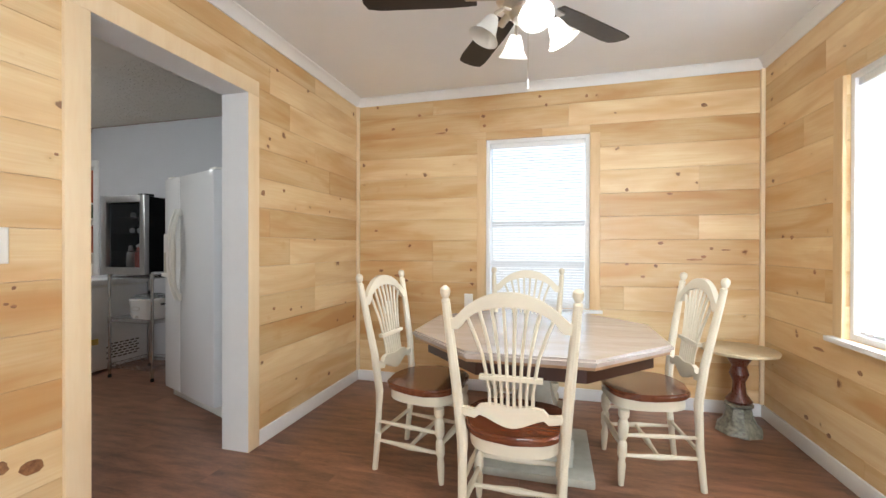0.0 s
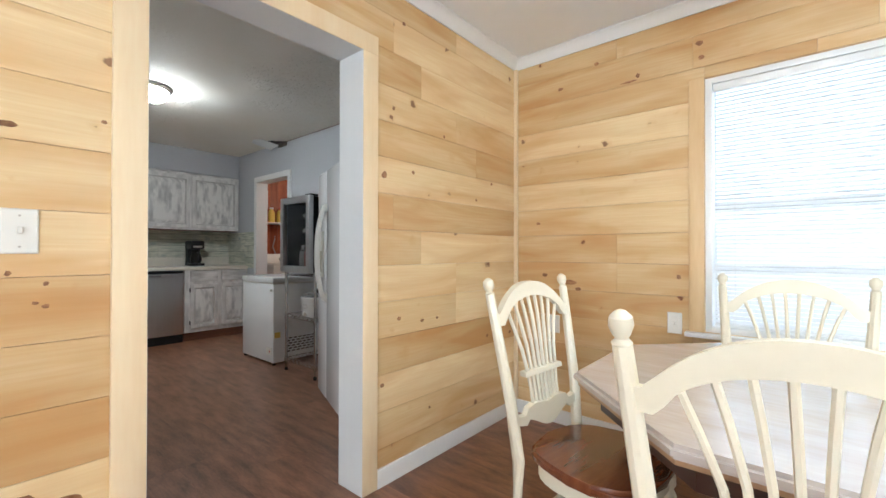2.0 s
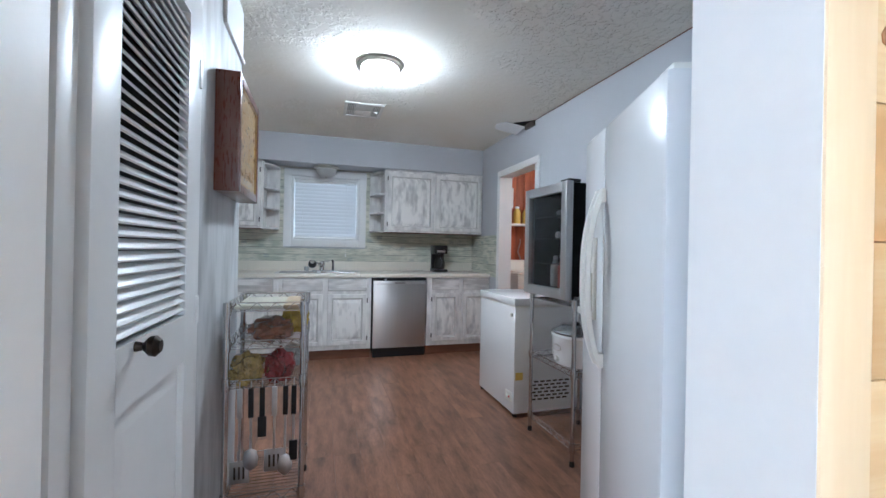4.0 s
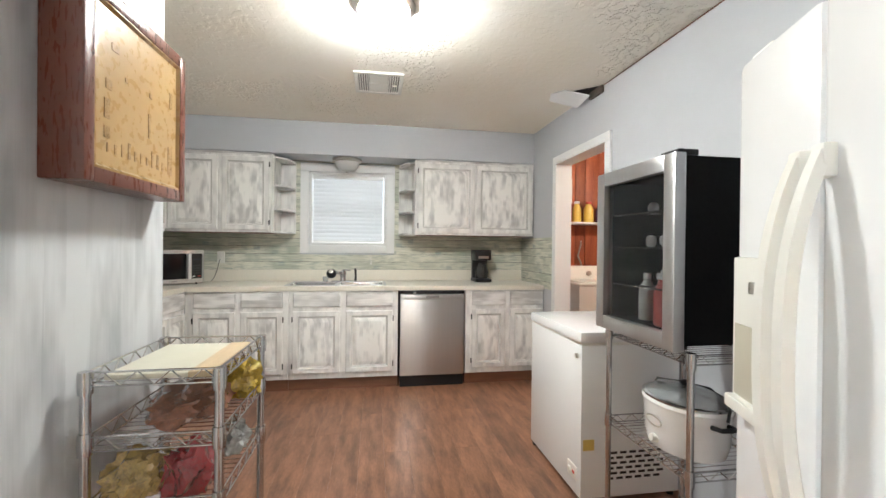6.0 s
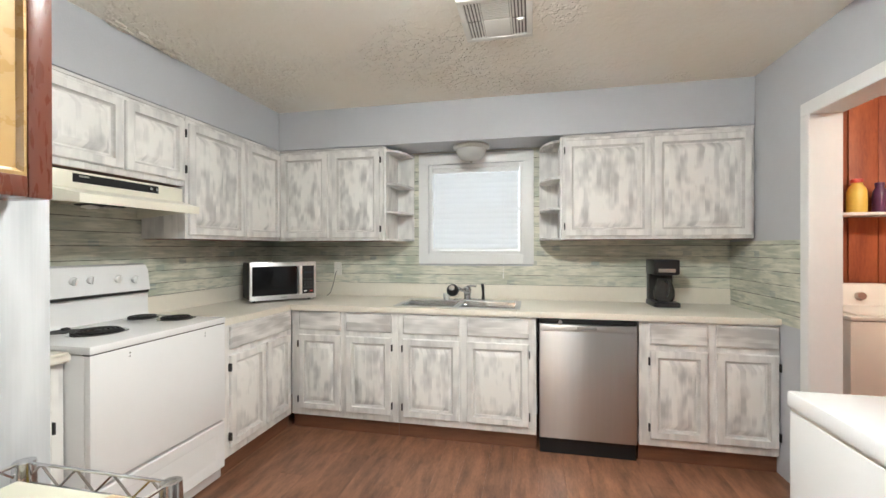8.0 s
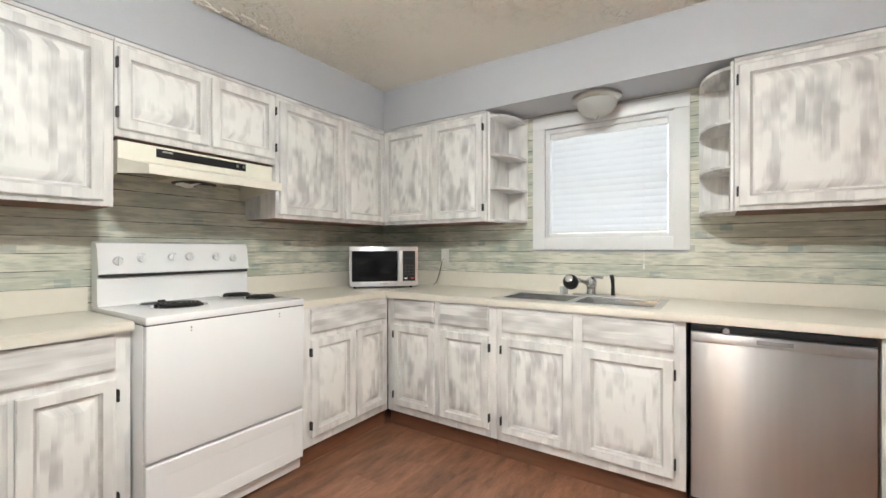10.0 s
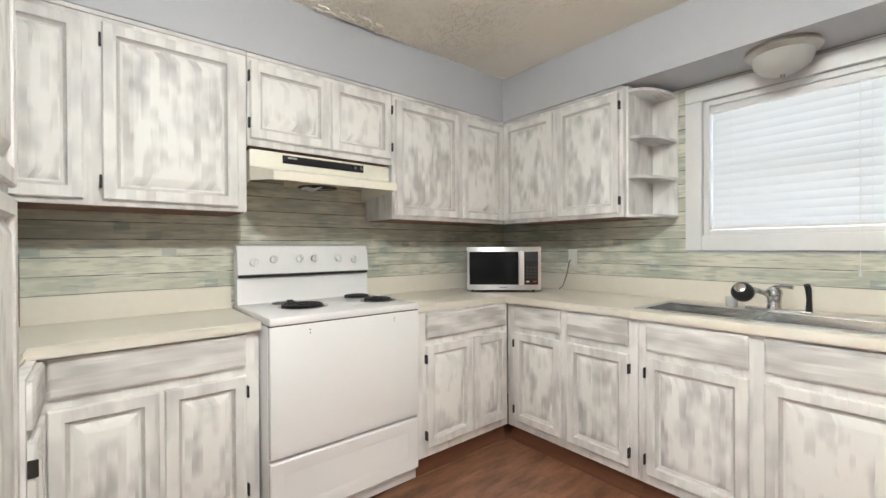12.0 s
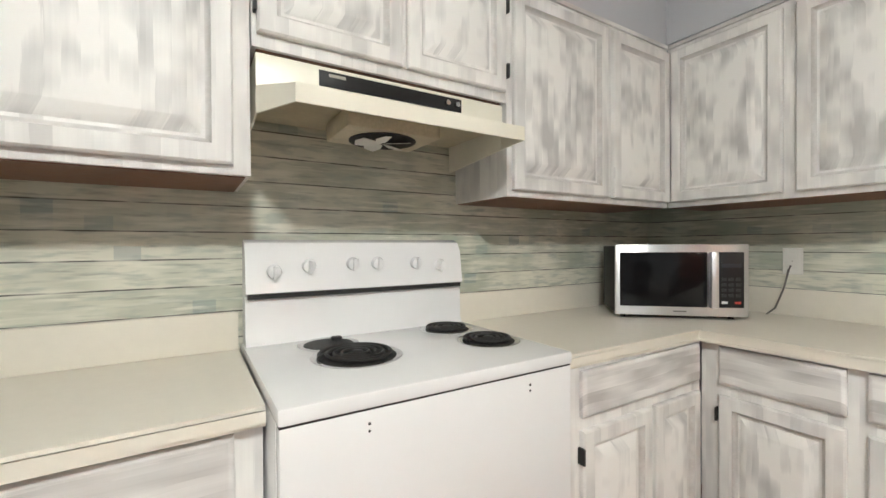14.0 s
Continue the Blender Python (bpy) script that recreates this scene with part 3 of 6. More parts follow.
# laundry room shell with upright cedar boards
cedar_wall = structure("wall_laundry_west", boxed(-6.85, -6.72, KN + 0.12, 5.9, 0, TOP), CEDAR, "upright red cedar boards behind the washer", "wall")
yy = KN + 0.125
k = 0
while yy < 5.7:
    wide = (0.16, 0.13, 0.19)[k % 3]
    part("plank", boxed(-6.72, -6.705 + 0.004 * (k % 2), yy, yy + wide - 0.006, 0.0, TOP, bevel=0.003), CEDAR, cedar_wall)
    yy += wide
    k += 1
structure("wall_laundry_north", boxed(-6.72, -4.0, 5.75, 5.9, 0, TOP), CEDAR, "upright red cedar boards", "wall")
structure("wall_laundry_east", boxed(-4.1, -4.0, KN + 0.12, 5.75, 0, TOP), CEDAR, "upright red cedar boards", "wall")


# ---- trim ----
def casing_set(name, label, material, axis, at0, at1, hole, wide, sides="lrt", head_over=0.0):
    """Flat boards round an opening."""
    b0, b1, c0, c1 = hole
    t = thing(name, label, "trim", kind="structure")
    def one(p, q, r, s):
        bm = bmesh.new()
        box(bm, at0, at1, p, q, r, s, bevel=0.004) if axis == "x" else box(bm, p, q, at0, at1, r, s, bevel=0.004)
        part("casing", bm, material, t)
    if "l" in sides:
        one(b0 - wide, b0, c0 if "b" not in sides else c0 - wide, c1)
    if "r" in sides:
        one(b1, b1 + wide, c0 if "b" not in sides else c0 - wide, c1)
    if "t" in sides:
        one(b0 - wide, b1 + wide, c1, c1 + wide + head_over)
    if "b" in sides:
        one(b0, b1, c0 - wide, c0)
    return t


casing_set("door_casing", "light pine casing round the kitchen doorway", PINE_TRIM, "x", WEST - 0.006, WEST + 0.014, DOOR, 0.088)
casing_set("window_casing_north", "light pine casing round the window", CASING, "y", NORTH - 0.014, NORTH + 0.006, NWIN, 0.072, "lr")
casing_set("window_casing_east", "light pine casing round the window", CASING, "x", EAST - 0.014, EAST + 0.006, EWIN, 0.072, "lr")
casing_set("laundry_casing", "white painted casing round the laundry doorway", WHITE, "y", KN - 0.018, KN + 0.001, LAU, 0.07)
casing_set("sink_window_casing", "wide white painted casing round the sink window", WHITE, "x", KW + 0.004, KW + 0.022, KWIN, 0.084, "lrtb")


def lining(name, label, axis, at0, at1, hole, bottom=False):
    b0, b1, c0, c1 = hole
    t = 0.016
    bm = bmesh.new()
    def one(p, q, r, s):
        box(bm, at0, at1, p, q, r, s) if axis == "x" else box(bm, p, q, at0, at1, r, s)
    one(b0 - t, b0 + 0.001, c0, c1)
    one(b1 - 0.001, b1 + t, c0, c1)
    one(b0 + 0.001, b1 - 0.001, c1 - 0.001, c1 + t)
    if bottom:
        one(b0 + t, b1 - t, c0, c0 + t)
    return structure(name, bm, WHITE, label, "trim")


lining("door_jamb", "white painted jamb of the kitchen doorway", "x", WEST - 0.17, WEST + 0.010, DOOR)
lining("laundry_jamb", "white painted jamb of the laundry doorway", "y", KN - 0.014, KN + 0.135, LAU)

bm = bmesh.new()
for p, q, r, s in ((WEST + 0.002, WEST + 0.016, 2.291, NORTH), (WEST + 0.002, WEST + 0.016, SOUTH, 1.287), (EAST - 0.016, EAST - 0.002, SOUTH, NORTH)):
    box(bm, p, q, r, s, 0, 0.09, bevel=0.004)
box(bm, WEST + 0.016, EAST - 0.016, NORTH - 0.016, NORTH - 0.002, 0, 0.09, bevel=0.004)
box(bm, WEST + 0.016, EAST - 0.016, SOUTH + 0.002, SOUTH + 0.016, 0, 0.09, bevel=0.004)
structure("baseboard", bm, WHITE, "white painted baseboard round the dining room", "baseboard")


def crown(bm, a, b, inward):
    """A stepped crown moulding from a to b; inward points into the room."""
    a, b, n = Vector(a), Vector(b), Vector(inward)
    prof = [(0.0, -0.062), (0.010, -0.062), (0.014, -0.046), (0.030, -0.028), (0.044, -0.012), (0.058, -0.008), (0.058, 0.0), (0.0, 0.0)]
    ends = [[bm.verts.new(p + n * u + Vector((0, 0, v - 0.001))) for u, v in prof] for p in (a, b)]
    for i in range(len(prof)):
        j = (i + 1) % len(prof)
        bm.faces.new((ends[0][i], ends[0][j], ends[1][j], ends[1][i]))
    bm.faces.new(ends[0])
    bm.faces.new(ends[1][::-1])


bm = bmesh.new()
e = 0.0015
crown(bm, (WEST + e, SOUTH, TOP), (WEST + e, NORTH, TOP), (1, 0, 0))
crown(bm, (WEST, NORTH - e, TOP - 0.0007), (EAST, NORTH - e, TOP - 0.0007), (0, -1, 0))
crown(bm, (EAST - e, SOUTH, TOP), (EAST - e, NORTH, TOP), (-1, 0, 0))
crown(bm, (WEST, SOUTH + e, TOP - 0.0007), (EAST, SOUTH + e, TOP - 0.0007), (0, 1, 0))
structure("crown_moulding", bm, WHITE, "white painted crown moulding", "trim")
bm = boxed(WEST + 0.001, WEST + 0.027, NORTH - 0.027, NORTH - 0.001, 0.09, TOP - 0.062, bevel=0.006)
box(bm, EAST - 0.027, EAST - 0.001, NORTH - 0.027, NORTH - 0.001, 0.09, TOP - 0.062, bevel=0.006)
structure("corner_trim", bm, PINE_TRIM, "light pine corner strip", "trim")


# ---- windows with blinds ----
def window(name, label, w, h, m, rails, blind_label, pitch, tilt, half=0.0125):
    """A sash window in its opening and a slatted blind before it; x across, z up, the room towards -y."""
    t = tagged(thing(name, label, "window", m), kind="structure")
    bm = bmesh.new()
    for p in ((0, 0.03, 0, h), (w - 0.03, w, 0, h), (0.03, w - 0.03, 0, 0.03), (0.03, w - 0.03, h - 0.03, h)):
        box(bm, p[0], p[1], 0.0, 0.13, p[2], p[3], bevel=0.002)
    part("window_frame", bm, WHITE, t)
    bm = bmesh.new()
    for z in rails:
        box(bm, 0.03, w - 0.03, 0.085, 0.118, z - 0.02, z + 0.02, bevel=0.003)
    part("meeting_rail", bm, WHITE, t)
    zs = [0.03, *rails, h - 0.03]
    for a, b in zip(zs, zs[1:]):
        pane = part("pane", boxed(0.03, w - 0.03, 0.1, 0.104, a, b), GLASS, t)
        pane.visible_shadow = False
    bl = tagged(thing(name + "_blind", blind_label, "blind", m), kind="structure")
    part("headrail", boxed(0.034, w - 0.034, 0.012, 0.05, h - 0.07, h - 0.032, bevel=0.003), WHITE, bl)
    part("bottom_rail", boxed(0.038, w - 0.038, 0.02, 0.044, 0.034, 0.05, bevel=0.003), WHITE, bl)
    bm = bmesh.new()
    prof = [(-half, 0), (-half * 0.48, half * 0.13), (0, half * 0.18), (half * 0.48, half * 0.13), (half, 0)]
    ends = [[bm.verts.new((x, u, v)) for u, v in prof] for x in (0.038, w - 0.038)]
    for i in range(4):
        bm.faces.new((ends[0][i], ends[0][i + 1], ends[1][i + 1], ends[1][i]))
    me = finish("slat", bm, BLIND)
    z = 0.062
    while z < h - 0.075:
        s = new("slat", me)
        s.parent = bl
        s.matrix_basis = pose(0, 0.032, z, tilt)
        z += pitch
    bm = bmesh.new()
    for x in (0.16 * w, 0.84 * w):
        tube(bm, (x, 0.018, 0.04), (x, 0.018, h - 0.05), 0.0012, seg=5)
    part("ladder_cord", bm, WHITE, bl)
    return bl


window("window_1", "white wooden sash window with bright daylight behind", NWIN[1] - NWIN[0], NWIN[3] - NWIN[2], pose(NWIN[0], NORTH + 0.02, NWIN[2]), (0.345, 0.675), "white slatted mini blind, lowered and half open", 0.0215, 46)
window("window_2", "white wooden sash window with bright daylight behind", EWIN[1] - EWIN[0], EWIN[3] - EWIN[2], pose(EAST + 0.02, EWIN[1], EWIN[2], 0, 0, -90), (0.66,), "white slatted mini blind, lowered and half open", 0.0215, 52)
sink_blind = window("window_3", "white window over the sink", KWIN[1] - KWIN[0], KWIN[3] - KWIN[2], pose(KW - 0.01, KWIN[0], KWIN[2], 0, 0, 90), (0.38,), "white wide-slatted blind, lowered and closed", 0.043, 79, 0.024)
south_window = thing("window_4", "plain white-framed window behind the dining table", "window", kind="structure")
bm = bmesh.new()
for x0, x1, z0, z1 in ((SWIN[0], SWIN[0] + 0.03, SWIN[2], SWIN[3]), (SWIN[1] - 0.03, SWIN[1], SWIN[2], SWIN[3]), (SWIN[0] + 0.03, SWIN[1] - 0.03, SWIN[2], SWIN[2] + 0.03), (SWIN[0] + 0.03, SWIN[1] - 0.03, SWIN[3] - 0.03, SWIN[3])):
    box(bm, x0, x1, SOUTH - 0.15, SOUTH - 0.002, z0, z1, bevel=0.002)
part("window_frame", bm, WHITE, south_window)
part("pane", boxed(SWIN[0] + 0.03, SWIN[1] - 0.03, SOUTH - 0.10, SOUTH - 0.096, SWIN[2] + 0.03, SWIN[3] - 0.03), GLASS, south_window).visible_shadow = False
cord = part("pull_cord", tube(bmesh.new(), (0.80 * (KWIN[1] - KWIN[0]), -0.046, -0.17), (0.80 * (KWIN[1] - KWIN[0]), -0.046, 0.68), 0.0016, seg=6), WHITE, sink_blind)
part("cord_tassel", tube(bmesh.new(), (0.80 * (KWIN[1] - KWIN[0]), -0.046, -0.20), (0.80 * (KWIN[1] - KWIN[0]), -0.046, -0.168), 0.006, 0.003, seg=8), WHITE, cord)
structure("window_sill_north", boxed(NWIN[0] - 0.09, NWIN[1] + 0.09, NORTH - 0.045, NORTH + 0.03, 0.675, 0.699, bevel=0.005), WHITE, "white painted window sill", "sill")
structure("window_sill_east", boxed(EAST - 0.045, EAST + 0.03, EWIN[0] - 0.09, EWIN[1] + 0.09, 0.692, 0.719, bevel=0.005), WHITE, "white painted window sill", "sill")
# ---- kitchen cabinets ----
DOOR_RINGS = [(0, 0), (0, -0.014), (0.005, -0.019), (0.044, -0.019), (0.047, -0.010), (0.056, -0.003), (0.064, -0.002), (0.096, -0.019), (0.099, -0.0195)]
SLAB_RINGS = [(0, 0), (0, -0.012), (0.010, -0.019), (0.012, -0.019)]


def hinge(parent, x, z):
    bm = boxed(x - 0.004, x + 0.004, -0.024, -0.001, z - 0.024, z + 0.024, bevel=0.002)
    part("hinge", bm, MATTBLACK, parent, "small dark antique hinge")


def cabinet_doors(t, doors, drawers):
    for x0, x1, z0, z1, side in doors:
        bm = rings_rect(bmesh.new(), x1 - x0, z1 - z0, DOOR_RINGS)
        bm.faces.ensure_lookup_table()
        for k, face in enumerate(bm.faces):
            face.material_index = 1 if 12 <= k < 20 else 2 if 24 <= k < 32 or k == len(bm.faces) - 1 else 0
        d = part("door", bm, WASH_V, t, m=pose(x0, -0.001, z0))
        d.data.materials.append(GLAZE)
        d.data.materials.append(WASH_PANEL)
        if side:
            x = -0.005 if side == "l" else x1 - x0 + 0.005
            for z in (0.07, z1 - z0 - 0.07):
                hinge(d, x, z)
    for x0, x1, z0, z1 in drawers:
        part("drawer", rings_rect(bmesh.new(), x1 - x0, z1 - z0, SLAB_RINGS), WASH_H, t, m=pose(x0, -0.001, z0))


def base_cabinet(label, m, w, doors, drawers, deep=0.60):
    t = thing("base_cabinet", label, "cabinet", m, "kitchen base cabinets")
    part("body", boxed(0.001, w - 0.001, 0, deep, 0.105, 0.888, bevel=0.001), WASH_V, t)
    part("toe_kick", boxed(0.001, w - 0.001, 0.03, deep - 0.01, 0, 0.104), BROWNWOOD, t, "bare brown wood toe kick")
    cabinet_doors(t, doors, drawers)
    return t


def wall_cabinet(label, m, w, z0, z1, doors, deep=0.32):
    t = thing("wall_cabinet", label, "cabinet", m, "kitchen wall cabinets")
    part("body", boxed(0.001, w - 0.001, 0, deep, z0, z1, bevel=0.001), WASH_V, t)
    part("underside", boxed(0.012, w - 0.012, 0.012, deep - 0.005, z0 - 0.003, z0 + 0.002), BROWNWOOD, t, "unpainted red-brown underside")
    part("top_strip", boxed(0.001, w - 0.001, -0.008, 0.002, z1 - 0.018, z1 - 0.002), WASH_H, t)
    cabinet_doors(t, doors, [])
    return t


BX, BY = -5.83, 0.385          # faces of the base cabinets
UX, UY = -6.108, 0.103         # faces of the wall cabinets
D0, D1, R0, R1 = 0.155, 0.708, 0.745, 0.880
L = "whitewashed base cabinet with raised-panel doors and drawers above"
def along_west(y):
    return pose(BX, y, 0, 0, 0, 90)
base_cabinet(L, along_west(0.39), 0.835, [(0.065, 0.40, D0, D1, "l"), (0.445, 0.79, D0, D1, "r")], [(0.065, 0.40, R0, R1), (0.445, 0.79, R0, R1)])
base_cabinet("whitewashed sink base cabinet with two doors and false drawer fronts", along_west(1.227), 0.963, [(0.04, 0.445, D0, D1, "l"), (0.497, 0.913, D0, D1, "r")], [(0.04, 0.445, R0, R1), (0.497, 0.913, R0, R1)])
base_cabinet(L, along_west(2.822), 0.775, [(0.062, 0.388, D0, D1, "l"), (0.435, 0.765, D0, D1, "r")], [(0.062, 0.388, R0, R1), (0.435, 0.765, R0, R1)])
def along_south(x):
    return pose(x, BY, 0, 0, 0, 180)
base_cabinet("whitewashed base cabinet with one wide drawer beside the stove", along_south(-5.11), 0.718, [(0.06, 0.392, D0, D1, "l"), (0.414, 0.69, D0, D1, "")], [(0.06, 0.69, R0, R1)])
base_cabinet("whitewashed base cabinet with one wide drawer beside the stove", pose(-3.66, 0.292, 0, 0, 0, 180), 0.682, [(0.02, 0.325, D0, D1, ""), (0.342, 0.628, D0, D1, "r")], [(0.02, 0.628, R0, R1)], 0.505)
base_cabinet("short whitewashed base cabinet under the return counter", pose(-3.66, 0.585, 0, 0, 0, -90), 0.27, [(0.012, 0.258, D0, D1, "l")], [(0.012, 0.258, R0, R1)], 0.655)
pantry = thing("pantry_cabinet", "tall whitewashed pantry cabinet with raised-panel doors", "cabinet", pose(-3.632, 1.098, 0, 0, 0, -90))
part("body", boxed(0.0, 0.51, 0, 0.627, 0.105, 2.155, bevel=0.001), WASH_V, pantry)
part("toe_kick", boxed(0.0, 0.51, 0.03, 0.617, 0, 0.104), BROWNWOOD, pantry)
cabinet_doors(pantry, [(0.025, 0.49, 0.155, 1.375, "l"), (0.025, 0.49, 1.405, 2.115, "l")], [])

U0, U1 = 1.41, 2.155
M = "whitewashed wall cabinet with raised-panel doors"
E0, E1 = U0 + 0.022, U1 - 0.04
def up_west(y):
    return pose(UX, y, 0, 0, 0, 90)
def up_south(x):
    return pose(x, UY, 0, 0, 0, 180)
wall_cabinet(M + " meeting the corner", up_west(0.105), 0.908, U0, U1, [(0.022, 0.438, E0, E1, ""), (0.478, 0.886, E0, E1, "r")], 0.35)
wall_cabinet(M + " above the coffee maker", up_west(2.378), 1.215, U0, U1, [(0.018, 0.586, E0, E1, "l"), (0.610, 1.195, E0, E1, "")], 0.35)
wall_cabinet(M + " meeting the corner", up_south(-5.142), 0.964, U0, U1, [(0.024, 0.52, E0, E1, ""), (0.554, 0.955, E0, E1, "")])
wall_cabinet("short whitewashed wall cabinet with two doors over the range hood", up_south(-4.348), 0.792, 1.725, U1, [(0.012, 0.398, 1.757, E1, "l"), (0.414, 0.782, 1.757, E1, "r")])
wall_cabinet(M + " beside the range hood", up_south(-3.335), 1.011, U0, U1, [(0.20, 0.437, E0, E1, ""), (0.492, 0.972, E0, E1, "l")])
wall_cabinet(M + " over the return counter", pose(-3.335, 0.585, 0, 0, 0, -90), 0.475, U0, U1, [(0.03, 0.44, E0, E1, "")], 0.33)


def corner_shelves(label, y0, sign):
    """Open quarter-round shelves that end a wall cabinet."""
    t = thing("corner_shelf_unit", label, "shelf", pose(0, y0, 0))
    part("side_panel", boxed(KW + 0.006, UX - 0.03, 0, 0.012 * sign, U0, U1), WASH_V, t)
    part("back_panel", boxed(KW + 0.006, KW + 0.018, 0.012 * sign, 0.155 * sign, U0, U1), WASH_V, t)
    for z in (U0 + 0.006, 1.635, 1.86, U1 - 0.03):
        out = [(KW + 0.018, 0.012 * sign), (UX - 0.03, 0.012 * sign)]
        for k in range(7):
            a = radians(90 * k / 6)
            out.append((KW + 0.018 + (UX - 0.03 - KW - 0.018) * math.cos(a) ** 0.8 if k < 6 else KW + 0.018, (0.012 + 0.141 * math.sin(a)) * sign))
        part("shelf", prism(bmesh.new(), out, z - 0.008, z + 0.008), WASH_H, t)


corner_shelves("open quarter-round whitewashed end shelves beside the window", 1.015, 1)
corner_shelves("open quarter-round whitewashed end shelves beside the window", 2.376, -1)

# ---- worktops ----
CT, CB = 0.930, 0.890


CX, CY = -5.80, 0.395
CL = 0.330
ctop = thing("countertop", "cream laminate countertop with a low upstand round the corner", "countertop")
SINK = (-6.30, -5.895, 1.20, 2.06)
bm = bmesh.new()
prism(bm, [(KW + 0.006, KS + 0.006), (-5.108, KS + 0.006), (-5.108, CY), (CX, CY), (CX, SINK[2]), (KW + 0.006, SINK[2])], CB, CT)
bmesh.ops.bevel(bm, geom=[e for e in bm.edges if abs(e.verts[0].co.z - e.verts[1].co.z) < 1e-6 and (max(abs(v.co.x - CX) for v in e.verts) < 1e-4 or max(abs(v.co.y - CY) for v in e.verts) < 1e-4)], offset=0.008, segments=3, affect="EDGES")
part("slab", bm, LAMINATE, ctop)
part("slab", boxed(KW + 0.006, SINK[0], SINK[2], SINK[3], CB, CT), LAMINATE, ctop)
part("slab", boxed(SINK[1], CX, SINK[2], SINK[3], CB, CT, bevel=0.006), LAMINATE, ctop)
part("slab", boxed(KW + 0.006, CX, SINK[3], KN - 0.006, CB, CT, bevel=0.006), LAMINATE, ctop)
part("upstand", boxed(KW + 0.005, KW + 0.024, KS + 0.024, KN - 0.006, CT, 1.045, bevel=0.004), LAMINATE, ctop)
part("upstand", boxed(KW + 0.024, -5.108, KS + 0.005, KS + 0.024, CT, 1.045, bevel=0.004), LAMINATE, ctop)
rtop = thing("countertop", "cream laminate countertop turning into the short return", "countertop")
bm = prism(bmesh.new(), [(-4.342, KS + 0.006), (-3.006, KS + 0.006), (-3.006, 0.585), (-3.63, 0.585), (-3.63, CL), (-4.342, CL)], CB, CT)
bmesh.ops.bevel(bm, geom=[e for e in bm.edges if abs(e.verts[0].co.z - e.verts[1].co.z) < 1e-6 and (max(abs(v.co.x + 3.63) for v in e.verts) < 1e-4 or max(abs(v.co.y - CL) for v in e.verts) < 1e-4)], offset=0.008, segments=3, affect="EDGES")
part("slab", bm, LAMINATE, rtop)
part("upstand", boxed(-4.342, -3.03, KS + 0.005, KS + 0.024, CT, 1.045, bevel=0.004), LAMINATE, rtop)
part("upstand", boxed(-3.026, -3.006, KS + 0.005, 0.585, CT, 1.045, bevel=0.004), LAMINATE, rtop)
